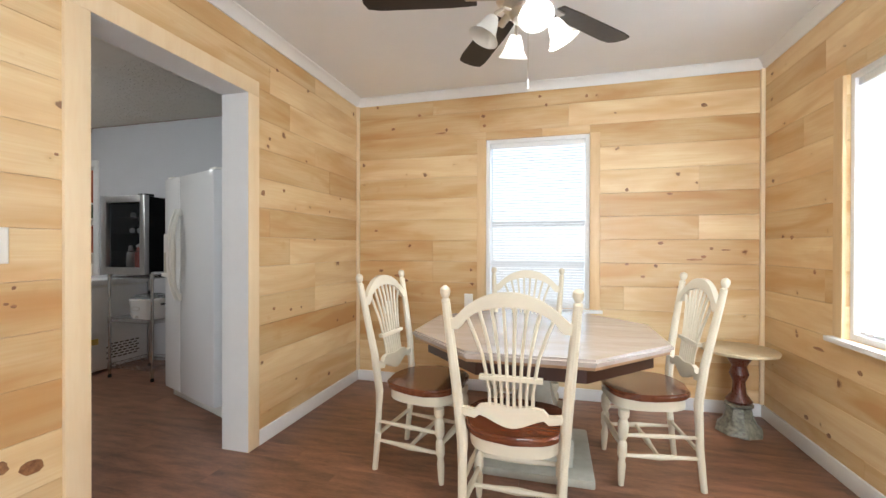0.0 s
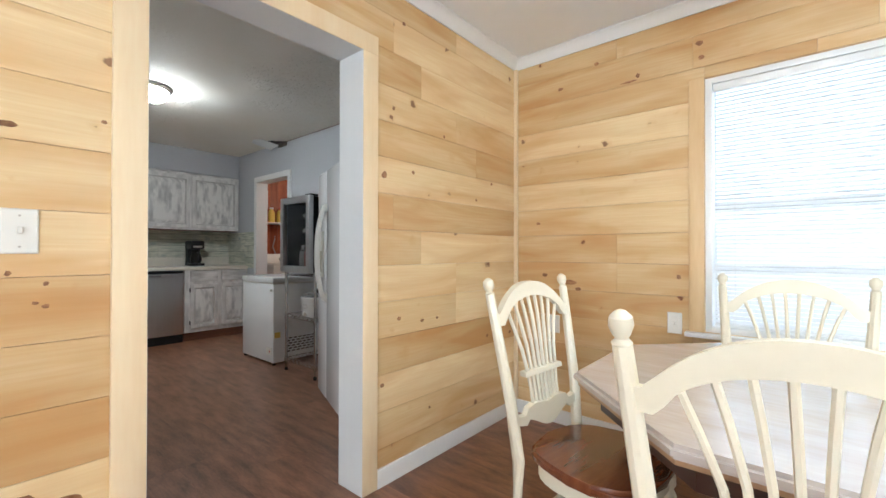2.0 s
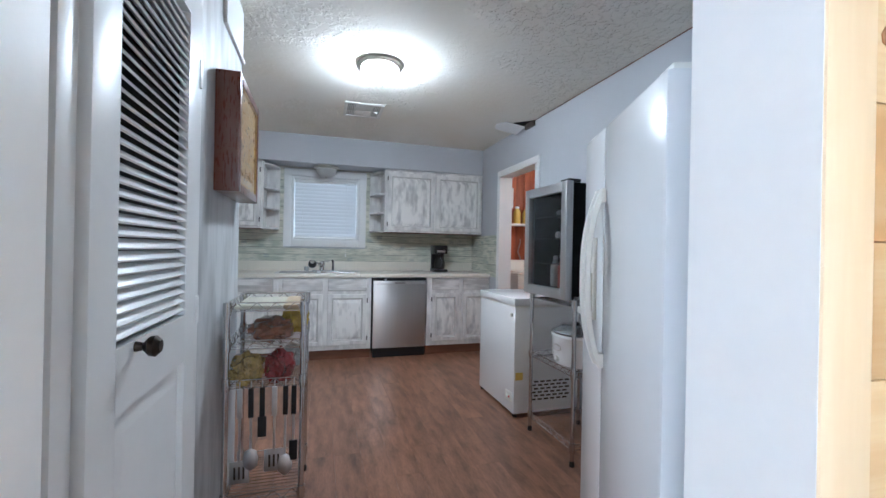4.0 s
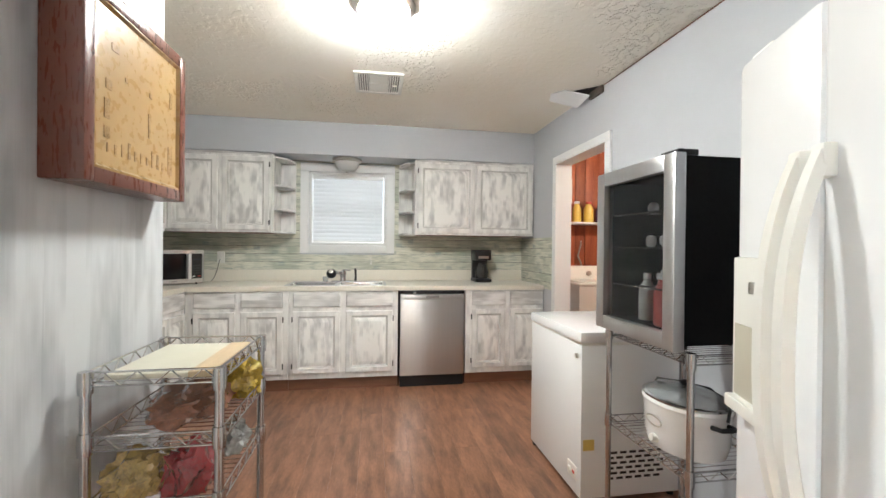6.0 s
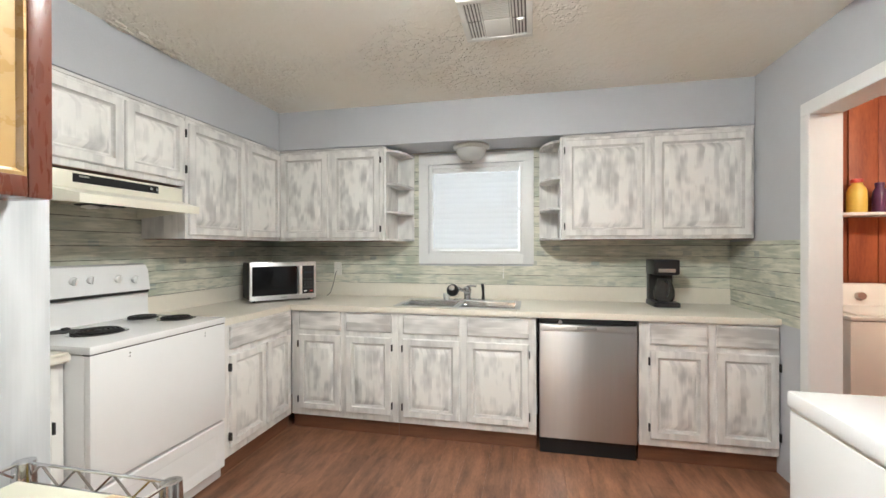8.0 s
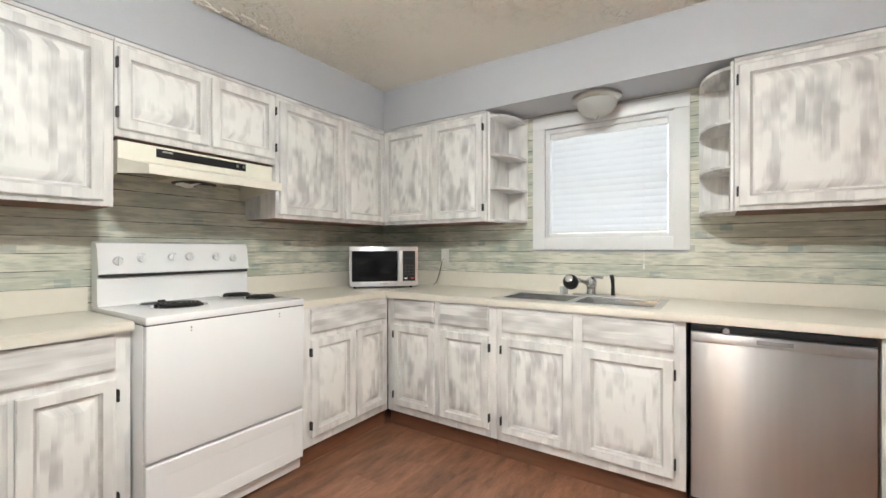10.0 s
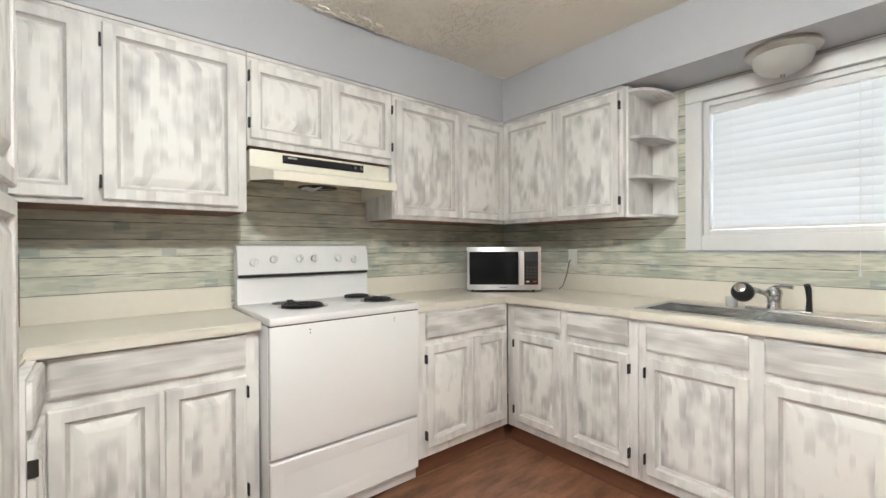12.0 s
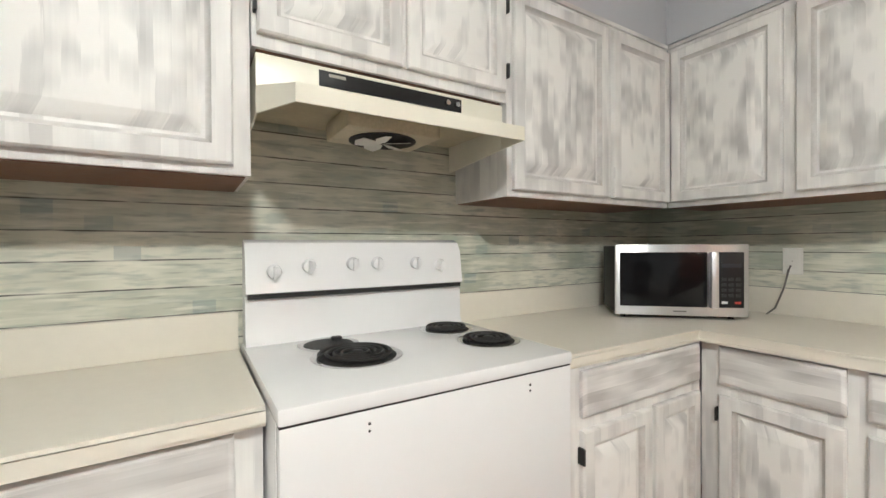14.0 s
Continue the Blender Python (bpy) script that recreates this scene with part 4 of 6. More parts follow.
# ---- dining room furniture ----
def dining_chair(m, first=None, label=""):
    if first is not None:
        c = copy_thing(first, m)
        return tagged(c, label)
    t = thing("dining_chair", label, "chair", m, "chairs round the table")
    out = []
    for k in range(28):
        a = 2 * math.pi * k / 28
        c, s = math.cos(a), math.sin(a)
        x = math.copysign(abs(c) ** 0.62, c) * (0.212 + 0.018 * s)
        y = math.copysign(abs(s) ** 0.7, s) * 0.205 + 0.01
        out.append((x, y))
    bm = prism(bmesh.new(), out, 0.428, 0.462)
    bmesh.ops.bevel(bm, geom=[e for e in bm.edges if abs(e.verts[0].co.z - e.verts[1].co.z) < 1e-6], offset=0.011, segments=3, affect="EDGES")
    part("seat", bm, CHERRY, t, "glossy cherry-stained wooden seat")
    bm = prism(bmesh.new(), [(x * 0.9, (y - 0.01) * 0.9 + 0.01) for x, y in out], 0.375, 0.427)
    part("seat_frame", bm, CREAM, t)
    leg = [(0.012, 0.0), (0.015, 0.03), (0.019, 0.10), (0.014, 0.13), (0.022, 0.15), (0.022, 0.21), (0.014, 0.225), (0.024, 0.25), (0.026, 0.31), (0.017, 0.33), (0.026, 0.345), (0.026, 0.376)]
    for sx in (-1, 1):
        part("front_leg", turned(bmesh.new(), leg, 14), CREAM, t, m=pose(sx * 0.185, 0.165, 0, 2, 0))
        bm = bent(bmesh.new(), [(sx * 0.185, -0.215, 0), (sx * 0.186, -0.195, 0.2), (sx * 0.19, -0.185, 0.42), (sx * 0.205, -0.205, 0.6), (sx * 0.222, -0.245, 0.8), (sx * 0.234, -0.275, 0.945)], [0.015, 0.018, 0.021, 0.02, 0.018, 0.016], 10)
        post = part("back_post", bm, CREAM, t)
        part("finial", turned(bmesh.new(), [(0.008, 0), (0.017, 0.004), (0.010, 0.012), (0.015, 0.02), (0.020, 0.034), (0.018, 0.048), (0.009, 0.057), (0.002, 0.06)], 14), CREAM, post, m=pose(sx * 0.234, -0.275, 0.943, 10))
        part("side_stretcher", bent(bmesh.new(), [(sx * 0.184, 0.165, 0.15), (sx * 0.186, 0.06, 0.152), (sx * 0.187, -0.01, 0.154), (sx * 0.187, -0.08, 0.157), (sx * 0.187, -0.195, 0.16)], [0.008, 0.011, 0.016, 0.011, 0.008]), CREAM, t)
        part("side_stretcher", bent(bmesh.new(), [(sx * 0.184, 0.165, 0.25), (sx * 0.187, 0.0, 0.255), (sx * 0.187, -0.19, 0.26)], [0.008, 0.012, 0.008]), CREAM, t)
    part("cross_stretcher", bent(bmesh.new(), [(-0.186, -0.01, 0.155), (-0.08, -0.01, 0.155), (0, -0.01, 0.155), (0.08, -0.01, 0.155), (0.186, -0.01, 0.155)], [0.009, 0.011, 0.017, 0.011, 0.009]), CREAM, t)
    part("front_stretcher", bent(bmesh.new(), [(-0.184, 0.165, 0.2), (-0.05, 0.165, 0.2), (0.05, 0.165, 0.2), (0.184, 0.165, 0.2)], [0.009, 0.016, 0.016, 0.009]), CREAM, t)
    part("back_stretcher", bent(bmesh.new(), [(-0.186, -0.195, 0.19), (0.186, -0.195, 0.19)], 0.010), CREAM, t)

    def lean(z):
        return -0.185 - 0.09 * max(0.0, (z - 0.42) / 0.525) ** 1.25

    def band(lower, upper, thick, n=18, half=0.215):
        """A flat shaped board between two curves of height over x, following the lean of the back."""
        bm = bmesh.new()
        cols = []
        for i in range(n + 1):
            u = -1 + 2 * i / n
            z0, z1 = lower(u), upper(u)
            w = half + 0.012 * (z0 - 0.55) / 0.35
            cols.append([bm.verts.new((u * w, lean(z) + d, z)) for d in (-thick / 2, thick / 2) for z in (z0, z1)])
        for p, q in zip(cols, cols[1:]):
            for a, b in ((0, 1), (1, 3), (3, 2), (2, 0)):
                bm.faces.new((p[a], p[b], q[b], q[a]))
        bm.faces.new([cols[0][i] for i in (0, 1, 3, 2)])
        bm.faces.new([cols[-1][i] for i in (0, 2, 3, 1)])
        return bm

    def arch(u):
        return 0.895 + 0.085 * max(0.0, 1 - (abs(u) / 0.86) ** 2.2) - (0.012 if abs(u) > 0.86 else 0)
    under = lambda u: (0.845 if abs(u) > 0.78 else 0.852 + 0.078 * (1 - (abs(u) / 0.78) ** 2) ** 0.6)
    part("crest_rail", band(under, arch, 0.024, 26), CREAM, t)
    part("lower_rail", band(lambda u: 0.515 + 0.02 * abs(u) ** 3 - 0.018 * math.cos(u * 4.7) * (abs(u) < 0.67), lambda u: 0.575 - 0.018 * (abs(u) > 0.62) - 0.004 * math.cos(u * 9), 0.022, 20, 0.198), CREAM, t)
    part("middle_rail", band(lambda u: 0.668, lambda u: 0.684, 0.026, 6, 0.112), CREAM, t)
    for i in range(8):
        u = -1 + 2 * i / 7
        top = under(u * 0.70) + 0.004
        x2 = u * 0.152
        x1, x0 = u * 0.088, u * 0.080
        bm = bent(bmesh.new(), [(x0, lean(0.57), 0.568), (x0, lean(0.62), 0.62), (x1, lean(0.676), 0.676), ((x1 * 0.78 + x2 * 0.22), lean(0.76), 0.676 + (top - 0.676) * 0.38), ((x1 * 0.35 + x2 * 0.65), lean(0.85), 0.676 + (top - 0.676) * 0.75), (x2, lean(top), top)], 0.0068, 6)
        part("spindle", bm, CREAM, t)

    def taller(z):
        return 0.47 + (z - 0.47) * 1.07 if z > 0.47 else z
    for piece in t.children_recursive:
        if piece.name.startswith("finial"):
            piece.matrix_basis = Matrix.Translation((0, 0, taller(0.943) - 0.943)) @ piece.matrix_basis
        else:
            for v in piece.data.vertices:
                v.co.z = taller(v.co.z)
    return t


CH = "cream spindle-back dining chair with cherry seat"
chair = dining_chair(pose(-0.03, 1.975, 0, 0, 0, 0), None, CH + " pulled up to the table")
dining_chair(pose(-0.555, 2.395, 0, 0, 0, -97), chair, CH + " beside the doorway wall")
dining_chair(pose(-0.06, 2.90, 0, 0, 0, 180), chair, CH + " in front of the window")
dining_chair(pose(0.59, 2.62, 0, 0, 0, 96), chair, CH + " turned towards the side window")


def octagon(cx, cy, a, b, k):
    return [(cx + a, cy - k), (cx + a, cy + k), (cx + k, cy + b), (cx - k, cy + b), (cx - a, cy + k), (cx - a, cy - k), (cx - k, cy - b), (cx + k, cy - b)]


table = thing("dining_table", "octagonal dining table with a worn pickled top and dark apron", "table", pose(0.02, 2.63, 0))
bm = prism(bmesh.new(), octagon(0, 0, 0.645, 0.655, 0.272), 0.688, 0.722)
bmesh.ops.bevel(bm, geom=[e for e in bm.edges if abs(e.verts[0].co.z - e.verts[1].co.z) < 1e-6], offset=0.011, segments=2, affect="EDGES")
part("tabletop", bm, WORN, table)
part("edge_moulding", prism(bmesh.new(), octagon(0, 0, 0.630, 0.640, 0.266), 0.675, 0.688), mat("worn_tan_edge", (0.42, 0.25, 0.13), 0.4, vary=0.4, scale=9), table, "tan worn edge moulding")
part("apron", prism(bmesh.new(), octagon(0, 0, 0.565, 0.575, 0.238), 0.60, 0.675), mat("near_black_stained_wood", (0.05, 0.017, 0.011), 0.3, vary=0.3, scale=5, coat=0.3), table, "dark stained apron")
part("column", turned(bmesh.new(), [(0.25, 0.19), (0.25, 0.225), (0.225, 0.235), (0.225, 0.26), (0.175, 0.275), (0.135, 0.34), (0.115, 0.42), (0.12, 0.49), (0.155, 0.52), (0.155, 0.545), (0.21, 0.56), (0.22, 0.60)], 4, pose(0, 0, 0, 0, 0, 45)), DISTRESSED, table, "square flared column in distressed grey-green paint")
bm = boxed(-0.20, 0.20, -0.20, 0.20, 0.03, 0.19, bevel=0.012)
box(bm, -0.30, 0.30, -0.30, 0.30, 0.0, 0.045, bevel=0.012)
part("plinth", bm, DISTRESSED, table)
for a in range(4):
    part("plinth_panel", boxed(-0.15, 0.15, -0.208, -0.198, 0.06, 0.165, bevel=0.006), DISTRESSED, table, m=pose(0, 0, 0, 0, 0, 90 * a))

pt = thing("pedestal_table", "small round pedestal table with a worn cream top in the corner", "table", pose(1.27, 3.27, 0))
part("tabletop", turned(bmesh.new(), [(0.19, 0.505), (0.212, 0.512), (0.214, 0.526), (0.205, 0.532)], 32), mat("worn_cream_top", (0.62, 0.50, 0.32), 0.5, vary=0.4, scale=6), pt)
part("stem", turned(bmesh.new(), [(0.06, 0.18), (0.075, 0.20), (0.04, 0.25), (0.035, 0.32), (0.055, 0.37), (0.04, 0.42), (0.07, 0.47), (0.10, 0.505)], 18), MAHOGANY, pt, "dark red-brown turned stem")
part("base", turned(bmesh.new(), [(0.135, 0.0), (0.13, 0.03), (0.10, 0.06), (0.08, 0.11), (0.07, 0.16), (0.085, 0.175), (0.06, 0.19)], 8), mat("chipped_grey_green_paint", (0.38, 0.37, 0.28), 0.4, second=(0.045, 0.04, 0.03), scale=8, fine=0.5), pt, "chipped grey-green painted base")

# ceiling fan
fan = thing("ceiling_fan", "ceiling fan with five dark blades and four bell glass lights", "fan", pose(0.0, 1.95, 0))
part("canopy", turned(bmesh.new(), [(0.065, TOP - 0.001), (0.065, TOP - 0.02), (0.05, TOP - 0.05), (0.02, TOP - 0.07)], 24), NICKEL, fan)
part("downrod", tube(bmesh.new(), (0, 0, 2.27), (0, 0, TOP - 0.05), 0.012), NICKEL, fan)
part("motor_housing", turned(bmesh.new(), [(0.04, 2.30), (0.095, 2.285), (0.115, 2.25), (0.115, 2.20), (0.09, 2.17), (0.05, 2.16), (0.05, 2.15), (0.06, 2.14), (0.045, 2.11), (0.02, 2.10)], 28), NICKEL, fan)
blade = None
for k in range(5):
    a = 49 + 72 * k
    m = pose(0, 0, 2.215, 0, 0, a) @ pose(0, 0, 0, 11, 0, 0)
    bm = prism(bmesh.new(), [(0.19, -0.052), (0.30, -0.062), (0.60, -0.070), (0.655, -0.062), (0.672, -0.03), (0.672, 0.03), (0.655, 0.062), (0.60, 0.070), (0.30, 0.062), (0.19, 0.052)], -0.003, 0.003)
    b = part("blade", bm, DARKBLADE, fan, "dark walnut blade", m)
    part("blade_iron", boxed(0.09, 0.24, -0.018, 0.018, -0.012, -0.003, bevel=0.003), NICKEL, b)
for k, a in enumerate((20, 110, 200, 290)):
    m = pose(0, 0, 0, 0, 0, a)
    arm = part("lamp_arm", bent(bmesh.new(), [(0.03, 0, 2.14), (0.08, 0, 2.155), (0.115, 0, 2.135), (0.125, 0, 2.11)], 0.008), NICKEL, fan, m=m)
    bm = bmesh.new()
    prof = [(0.022, 0.0), (0.028, -0.012), (0.034, -0.03), (0.042, -0.06), (0.058, -0.085), (0.068, -0.095)]
    inner = [(r - 0.003, z) for r, z in prof[::-1]]
    rings = [[bm.verts.new((r * math.cos(2 * math.pi * i / 20), r * math.sin(2 * math.pi * i / 20), z)) for i in range(20)] for r, z in prof + inner]
    for p, q in zip(rings, rings[1:]):
        for i in range(20):
            bm.faces.new((p[i], p[(i + 1) % 20], q[(i + 1) % 20], q[i]))
    sh = part("shade", bm, OPAL, arm, "frosted bell glass shade", pose(0.125, 0, 2.115, 0, -28, 0))
    if k != 2:
        part("bulb", turned(bmesh.new(), [(0.008, -0.02), (0.022, -0.04), (0.024, -0.055), (0.016, -0.07), (0.004, -0.076)], 14), LIT, sh)
part("pull_chain", tube(bmesh.new(), (0.02, -0.03, 1.85), (0.02, -0.03, 2.11), 0.0016, seg=6), NICKEL, fan)
part("pull_knob", tube(bmesh.new(), (0.02, -0.03, 1.815), (0.02, -0.03, 1.855), 0.0055, 0.004, seg=8), WHITE, fan)
part("pull_chain", tube(bmesh.new(), (-0.03, 0.02, 1.98), (-0.03, 0.02, 2.11), 0.0016, seg=6), NICKEL, fan)


# switches and outlets
def plate(name, label, m, toggle):
    t = thing(name, label, name.replace("_", " "), m)
    part("cover_plate", rings_rect(bmesh.new(), 0.072, 0.116, [(0, 0), (0, -0.003), (0.004, -0.006), (0.006, -0.006)], -0.036, -0.058), PLASTIC, t)
    if toggle:
        part("toggle", boxed(-0.005, 0.005, -0.018, -0.006, -0.006, 0.012, bevel=0.002), PLASTIC, t)
    else:
        for z in (-0.021, 0.021):
            part("socket", boxed(-0.014, 0.014, -0.008, -0.0055, z - 0.013, z + 0.013, bevel=0.002), PLASTIC, t)
    bm = bmesh.new()
    for z in ((-0.04, 0.04) if toggle else (0.0,)):
        tube(bm, (0, -0.0075, z), (0, -0.005, z), 0.003, seg=8)
    part("screw", bm, NICKEL, t)


plate("light_switch", "ivory toggle light switch on the pine wall", pose(WEST + 0.001, 1.10, 1.178, 0, 0, 90), True)
plate("outlet", "white wall outlet beside the window", pose(-0.56, NORTH - 0.001, 0.735), False)
plate("outlet", "white wall outlet near the corner", pose(-1.27, NORTH - 0.001, 0.65), False)
plate("outlet", "white wall outlet with the microwave plugged in", pose(KW + 0.005, 0.455, 1.165, 0, 0, 90), False)

# ---- kitchen appliances ----
fr = thing("refrigerator", "white side-by-side refrigerator with an ice dispenser, set at an angle", "refrigerator", pose(-2.84, 2.79, 0, 0, 0, -21))
part("body", boxed(0.0, 0.80, 0.075, 0.75, 0.03, 1.70, bevel=0.008), ENAMEL, fr)
part("base_grille", boxed(0.01, 0.79, 0.06, 0.2, 0.0, 0.07, bevel=0.003), PLASTIC, fr)
ld = part("freezer_door", boxed(0.0, 0.268, 0.0, 0.07, 0.08, 1.705, bevel=0.016), ENAMEL, fr)
part("fridge_door", boxed(0.274, 0.80, 0.0, 0.07, 0.08, 1.705, bevel=0.016), ENAMEL, fr)
def bow_handle(x, wide):
    """A flat curved bar that stands off the door between two mounting blocks."""
    bm = bmesh.new()
    rings = []
    for i in range(25):
        u = -1 + i / 12
        out = 0.052 * (1 - abs(u) ** 2.6)
        half = wide * (0.82 + 0.18 * (1 - u * u))
        z = 1.115 + 0.335 * u
        rings.append([bm.verts.new((x + a * half, -0.004 - out - d, z)) for a, d in ((-1, 0.0), (-0.75, 0.016), (0.75, 0.016), (1, 0.0), (0.7, -0.004), (-0.7, -0.004))])
    for p, q in zip(rings, rings[1:]):
        for k in range(6):
            bm.faces.new((p[k], p[(k + 1) % 6], q[(k + 1) % 6], q[k]))
    bm.faces.new(rings[0][::-1])
    bm.faces.new(rings[-1])
    for z in (0.775, 1.405):
        box(bm, x - wide * 0.85, x + wide * 0.85, -0.020, 0.002, z, z + 0.055, bevel=0.006)
    part("handle", bm, PLASTIC, fr, "curved off-white handle")


for x in (0.236, 0.296):
    bow_handle(x, 0.019)
dp = part("dispenser", boxed(0.012, 0.20, -0.012, 0.004, 0.94, 1.275, bevel=0.006), PLASTIC, ld, "off-white ice and water dispenser")
# Flat plate; the cavity's shade is put into its darker ivory.
part("recess", boxed(0.025, 0.185, -0.014, -0.010, 0.975, 1.13, bevel=0.003), mat("shaded_ivory_plastic", (0.52, 0.48, 0.38), 0.5), ld, "flat plate in shaded ivory standing in for the dispenser cavity")
part("drip_tray", boxed(0.018, 0.192, -0.03, -0.010, 0.945, 0.972, bevel=0.004), PLASTIC, ld)
part("button", boxed(0.085, 0.115, -0.016, -0.010, 1.20, 1.225, bevel=0.003), NICKEL, ld)
part("hinge_cover", boxed(0.70, 0.79, 0.02, 0.10, 1.70, 1.722, bevel=0.005), PLASTIC, fr)
part("hinge_cover", boxed(0.01, 0.09, 0.02, 0.10, 1.70, 1.722, bevel=0.005), PLASTIC, fr)

cf = thing("chest_freezer", "white chest freezer standing against the wall", "freezer", pose(-4.63, 3.0, 0))
part("body", boxed(0.004, 0.676, 0.008, 0.56, 0.025, 0.80, bevel=0.006), ENAMEL, cf)
part("lid", boxed(0, 0.68, 0, 0.565, 0.812, 0.868, bevel=0.012), ENAMEL, cf)
part("gasket", boxed(0.008, 0.672, 0.012, 0.55, 0.799, 0.813), PLASTIC, cf)
part("lock", tube(bmesh.new(), (0.635, 0.010, 0.742), (0.635, -0.004, 0.742), 0.013, seg=16), NICKEL, cf)
cp = part("control_panel", boxed(0.545, 0.645, 0.001, 0.010, 0.10, 0.17, bevel=0.003), PLASTIC, cf)
part("dial", tube(bmesh.new(), (0.575, 0.003, 0.135), (0.575, -0.008, 0.135), 0.013, seg=14), PLASTIC, cp)
part("indicator_light", boxed(0.605, 0.625, -0.002, 0.003, 0.128, 0.142), mat("red_indicator", (0.6, 0.04, 0.02), 0.3), cp)
slot = None
for r in range(6):
    for c in range(6):
        if slot is None:
            slot = finish("vent_slot", boxed(-0.001, 0.0015, -0.018, 0.018, -0.006, 0.006, bevel=0.0005), MATTBLACK)
        s = new("vent_slot", slot)
        s.parent, s.location = cf, (0.6765, 0.17 + 0.052 * c + 0.02 * (r % 2), 0.12 + 0.026 * r)
part("sticker", boxed(0.675, 0.6775, 0.02, 0.08, 0.27, 0.325), mat("yellow_label", (0.7, 0.5, 0.12), 0.5), cf, "yellow energy sticker")
for x in (0.03, 0.65):
    for y in (0.03, 0.53):
        part("foot", tube(bmesh.new(), (x, y, 0), (x, y, 0.03), 0.018, seg=10), BLACK, cf)


def wire_shelf(t, w, d, z, slats, name="shelf", deep=0.032):
    """A chrome wire shelf: two rims joined by a zigzag, and wires across."""
    bm = bmesh.new()
    for zz in (z, z - deep):
        for a, b in (((0, 0), (w, 0)), ((w, 0), (w, d)), ((w, d), (0, d)), ((0, d), (0, 0))):
            tube(bm, (*a, zz), (*b, zz), 0.003, seg=6)
    for a, b in (((0, 0), (w, 0)), ((w, 0), (w, d)), ((w, d), (0, d)), ((0, d), (0, 0))):
        a, b = Vector(a), Vector(b)
        n = max(4, int((b - a).length / 0.035))
        for i in range(n):
            p, q = a.lerp(b, i / n), a.lerp(b, (i + 1) / n)
            tube(bm, (*p, z if i % 2 else z - deep), (*q, z - deep if i % 2 else z), 0.002, seg=5)
    for i in range(1, slats):
        tube(bm, (w * i / slats, 0, z - deep + 0.003), (w * i / slats, d, z - deep + 0.003), 0.0016, seg=5)
    return part(name, bm, CHROME, t)


def posts(t, w, d, h, r=0.012, clips=()):
    for x in (0, w):
        for y in (0, d):
            bm = tube(bmesh.new(), (x, y, 0.03), (x, y, h), r, seg=14)
            p = part("post", bm, CHROME, t)
            part("cap", turned(bmesh.new(), [(r, h), (r + 0.002, h + 0.004), (r * 0.8, h + 0.012), (r * 0.3, h + 0.014)], 12, Matrix.Translation((x, y, 0))), BLACK if r < 0.011 else CHROME, p)
            part("foot", turned(bmesh.new(), [(r * 1.3, 0.0), (r * 1.3, 0.02), (r * 0.9, 0.034)], 12, Matrix.Translation((x, y, 0))), BLACK, p)
            for z in clips:
                part("collar", turned(bmesh.new(), [(r + 0.004, z - 0.045), (r + 0.0055, z - 0.02), (r + 0.004, z + 0.012)], 12, Matrix.Translation((x, y, 0))), CHROME, p)


rk = thing("wire_rack", "chrome wire shelving rack holding the cooler and slow cooker", "shelf", pose(-3.745, 3.03, 0))
posts(rk, 0.49, 0.38, 0.925, 0.012, (0.93, 0.535, 0.12))
for z in (0.932, 0.535, 0.12):
    wire_shelf(rk, 0.49, 0.38, z, 18)

co = thing("beverage_cooler", "black beverage cooler with a steel-framed glass door", "cooler", pose(-3.785, 2.985, 0.936))
W, D, H = 0.50, 0.46, 0.69
for name, dims in (("side_panel", (0.006, 0.03, 0.05, D, 0.02, H - 0.01)), ("side_panel", (W - 0.03, W - 0.006, 0.05, D, 0.02, H - 0.01)), ("top_panel", (0.03, W - 0.03, 0.05, D, H - 0.04, H - 0.01)), ("bottom_panel", (0.03, W - 0.03, 0.05, D, 0.02, 0.05)), ("back_panel", (0.03, W - 0.03, D - 0.03, D, 0.05, H - 0.04))):
    part(name, boxed(*dims), DEEPBLACK, co)
bm = boxed(0, 0.058, 0.0, 0.045, 0, H, bevel=0.006)
box(bm, W - 0.058, W, 0.0, 0.045, 0, H, bevel=0.006)
box(bm, 0.0575, W - 0.0575, 0.001, 0.044, 0, 0.058, bevel=0.004)
box(bm, 0.0575, W - 0.0575, 0.001, 0.044, H - 0.058, H, bevel=0.004)
dr = part("door_frame", bm, STEEL, co, "brushed steel door frame")
part("door_glass", boxed(0.057, W - 0.057, 0.02, 0.026, 0.057, H - 0.057), SMOKED, dr, "smoked glass door")
part("top_hinge", boxed(W - 0.10, W - 0.01, 0.02, 0.10, H - 0.008, H + 0.014, bevel=0.004), BLACK, co)
for z in (0.20, 0.36, 0.50):
    bm = bmesh.new()
    for i in range(9):
        tube(bm, (0.032, 0.06 + 0.045 * i, z), (W - 0.032, 0.06 + 0.045 * i, z), 0.002, seg=5)
    tube(bm, (0.032, 0.06, z), (W - 0.032, 0.06, z), 0.004, seg=6)
    part("inner_shelf", bm, CHROME, co)
for x in (0.05, W - 0.05):
    for y in (0.08, D - 0.05):
        part("foot", tube(bmesh.new(), (x, y, 0.0), (x, y, 0.022), 0.014, seg=10), BLACK, co)


def bottle(name, label, m, r, h, body, cap, neck=0.4):
    t = thing(name, label, "bottle", m)
    part("body", turned(bmesh.new(), [(r * 0.9, 0), (r, 0.006), (r, h * 0.62), (r * 0.85, h * 0.72), (r * neck, h * 0.84), (r * neck, h * 0.9)], 16), body, t)
    part("cap", turned(bmesh.new(), [(r * neck * 1.15, h * 0.88), (r * neck * 1.15, h * 0.99), (r * neck * 0.8, h)], 14), cap, t)
    return t


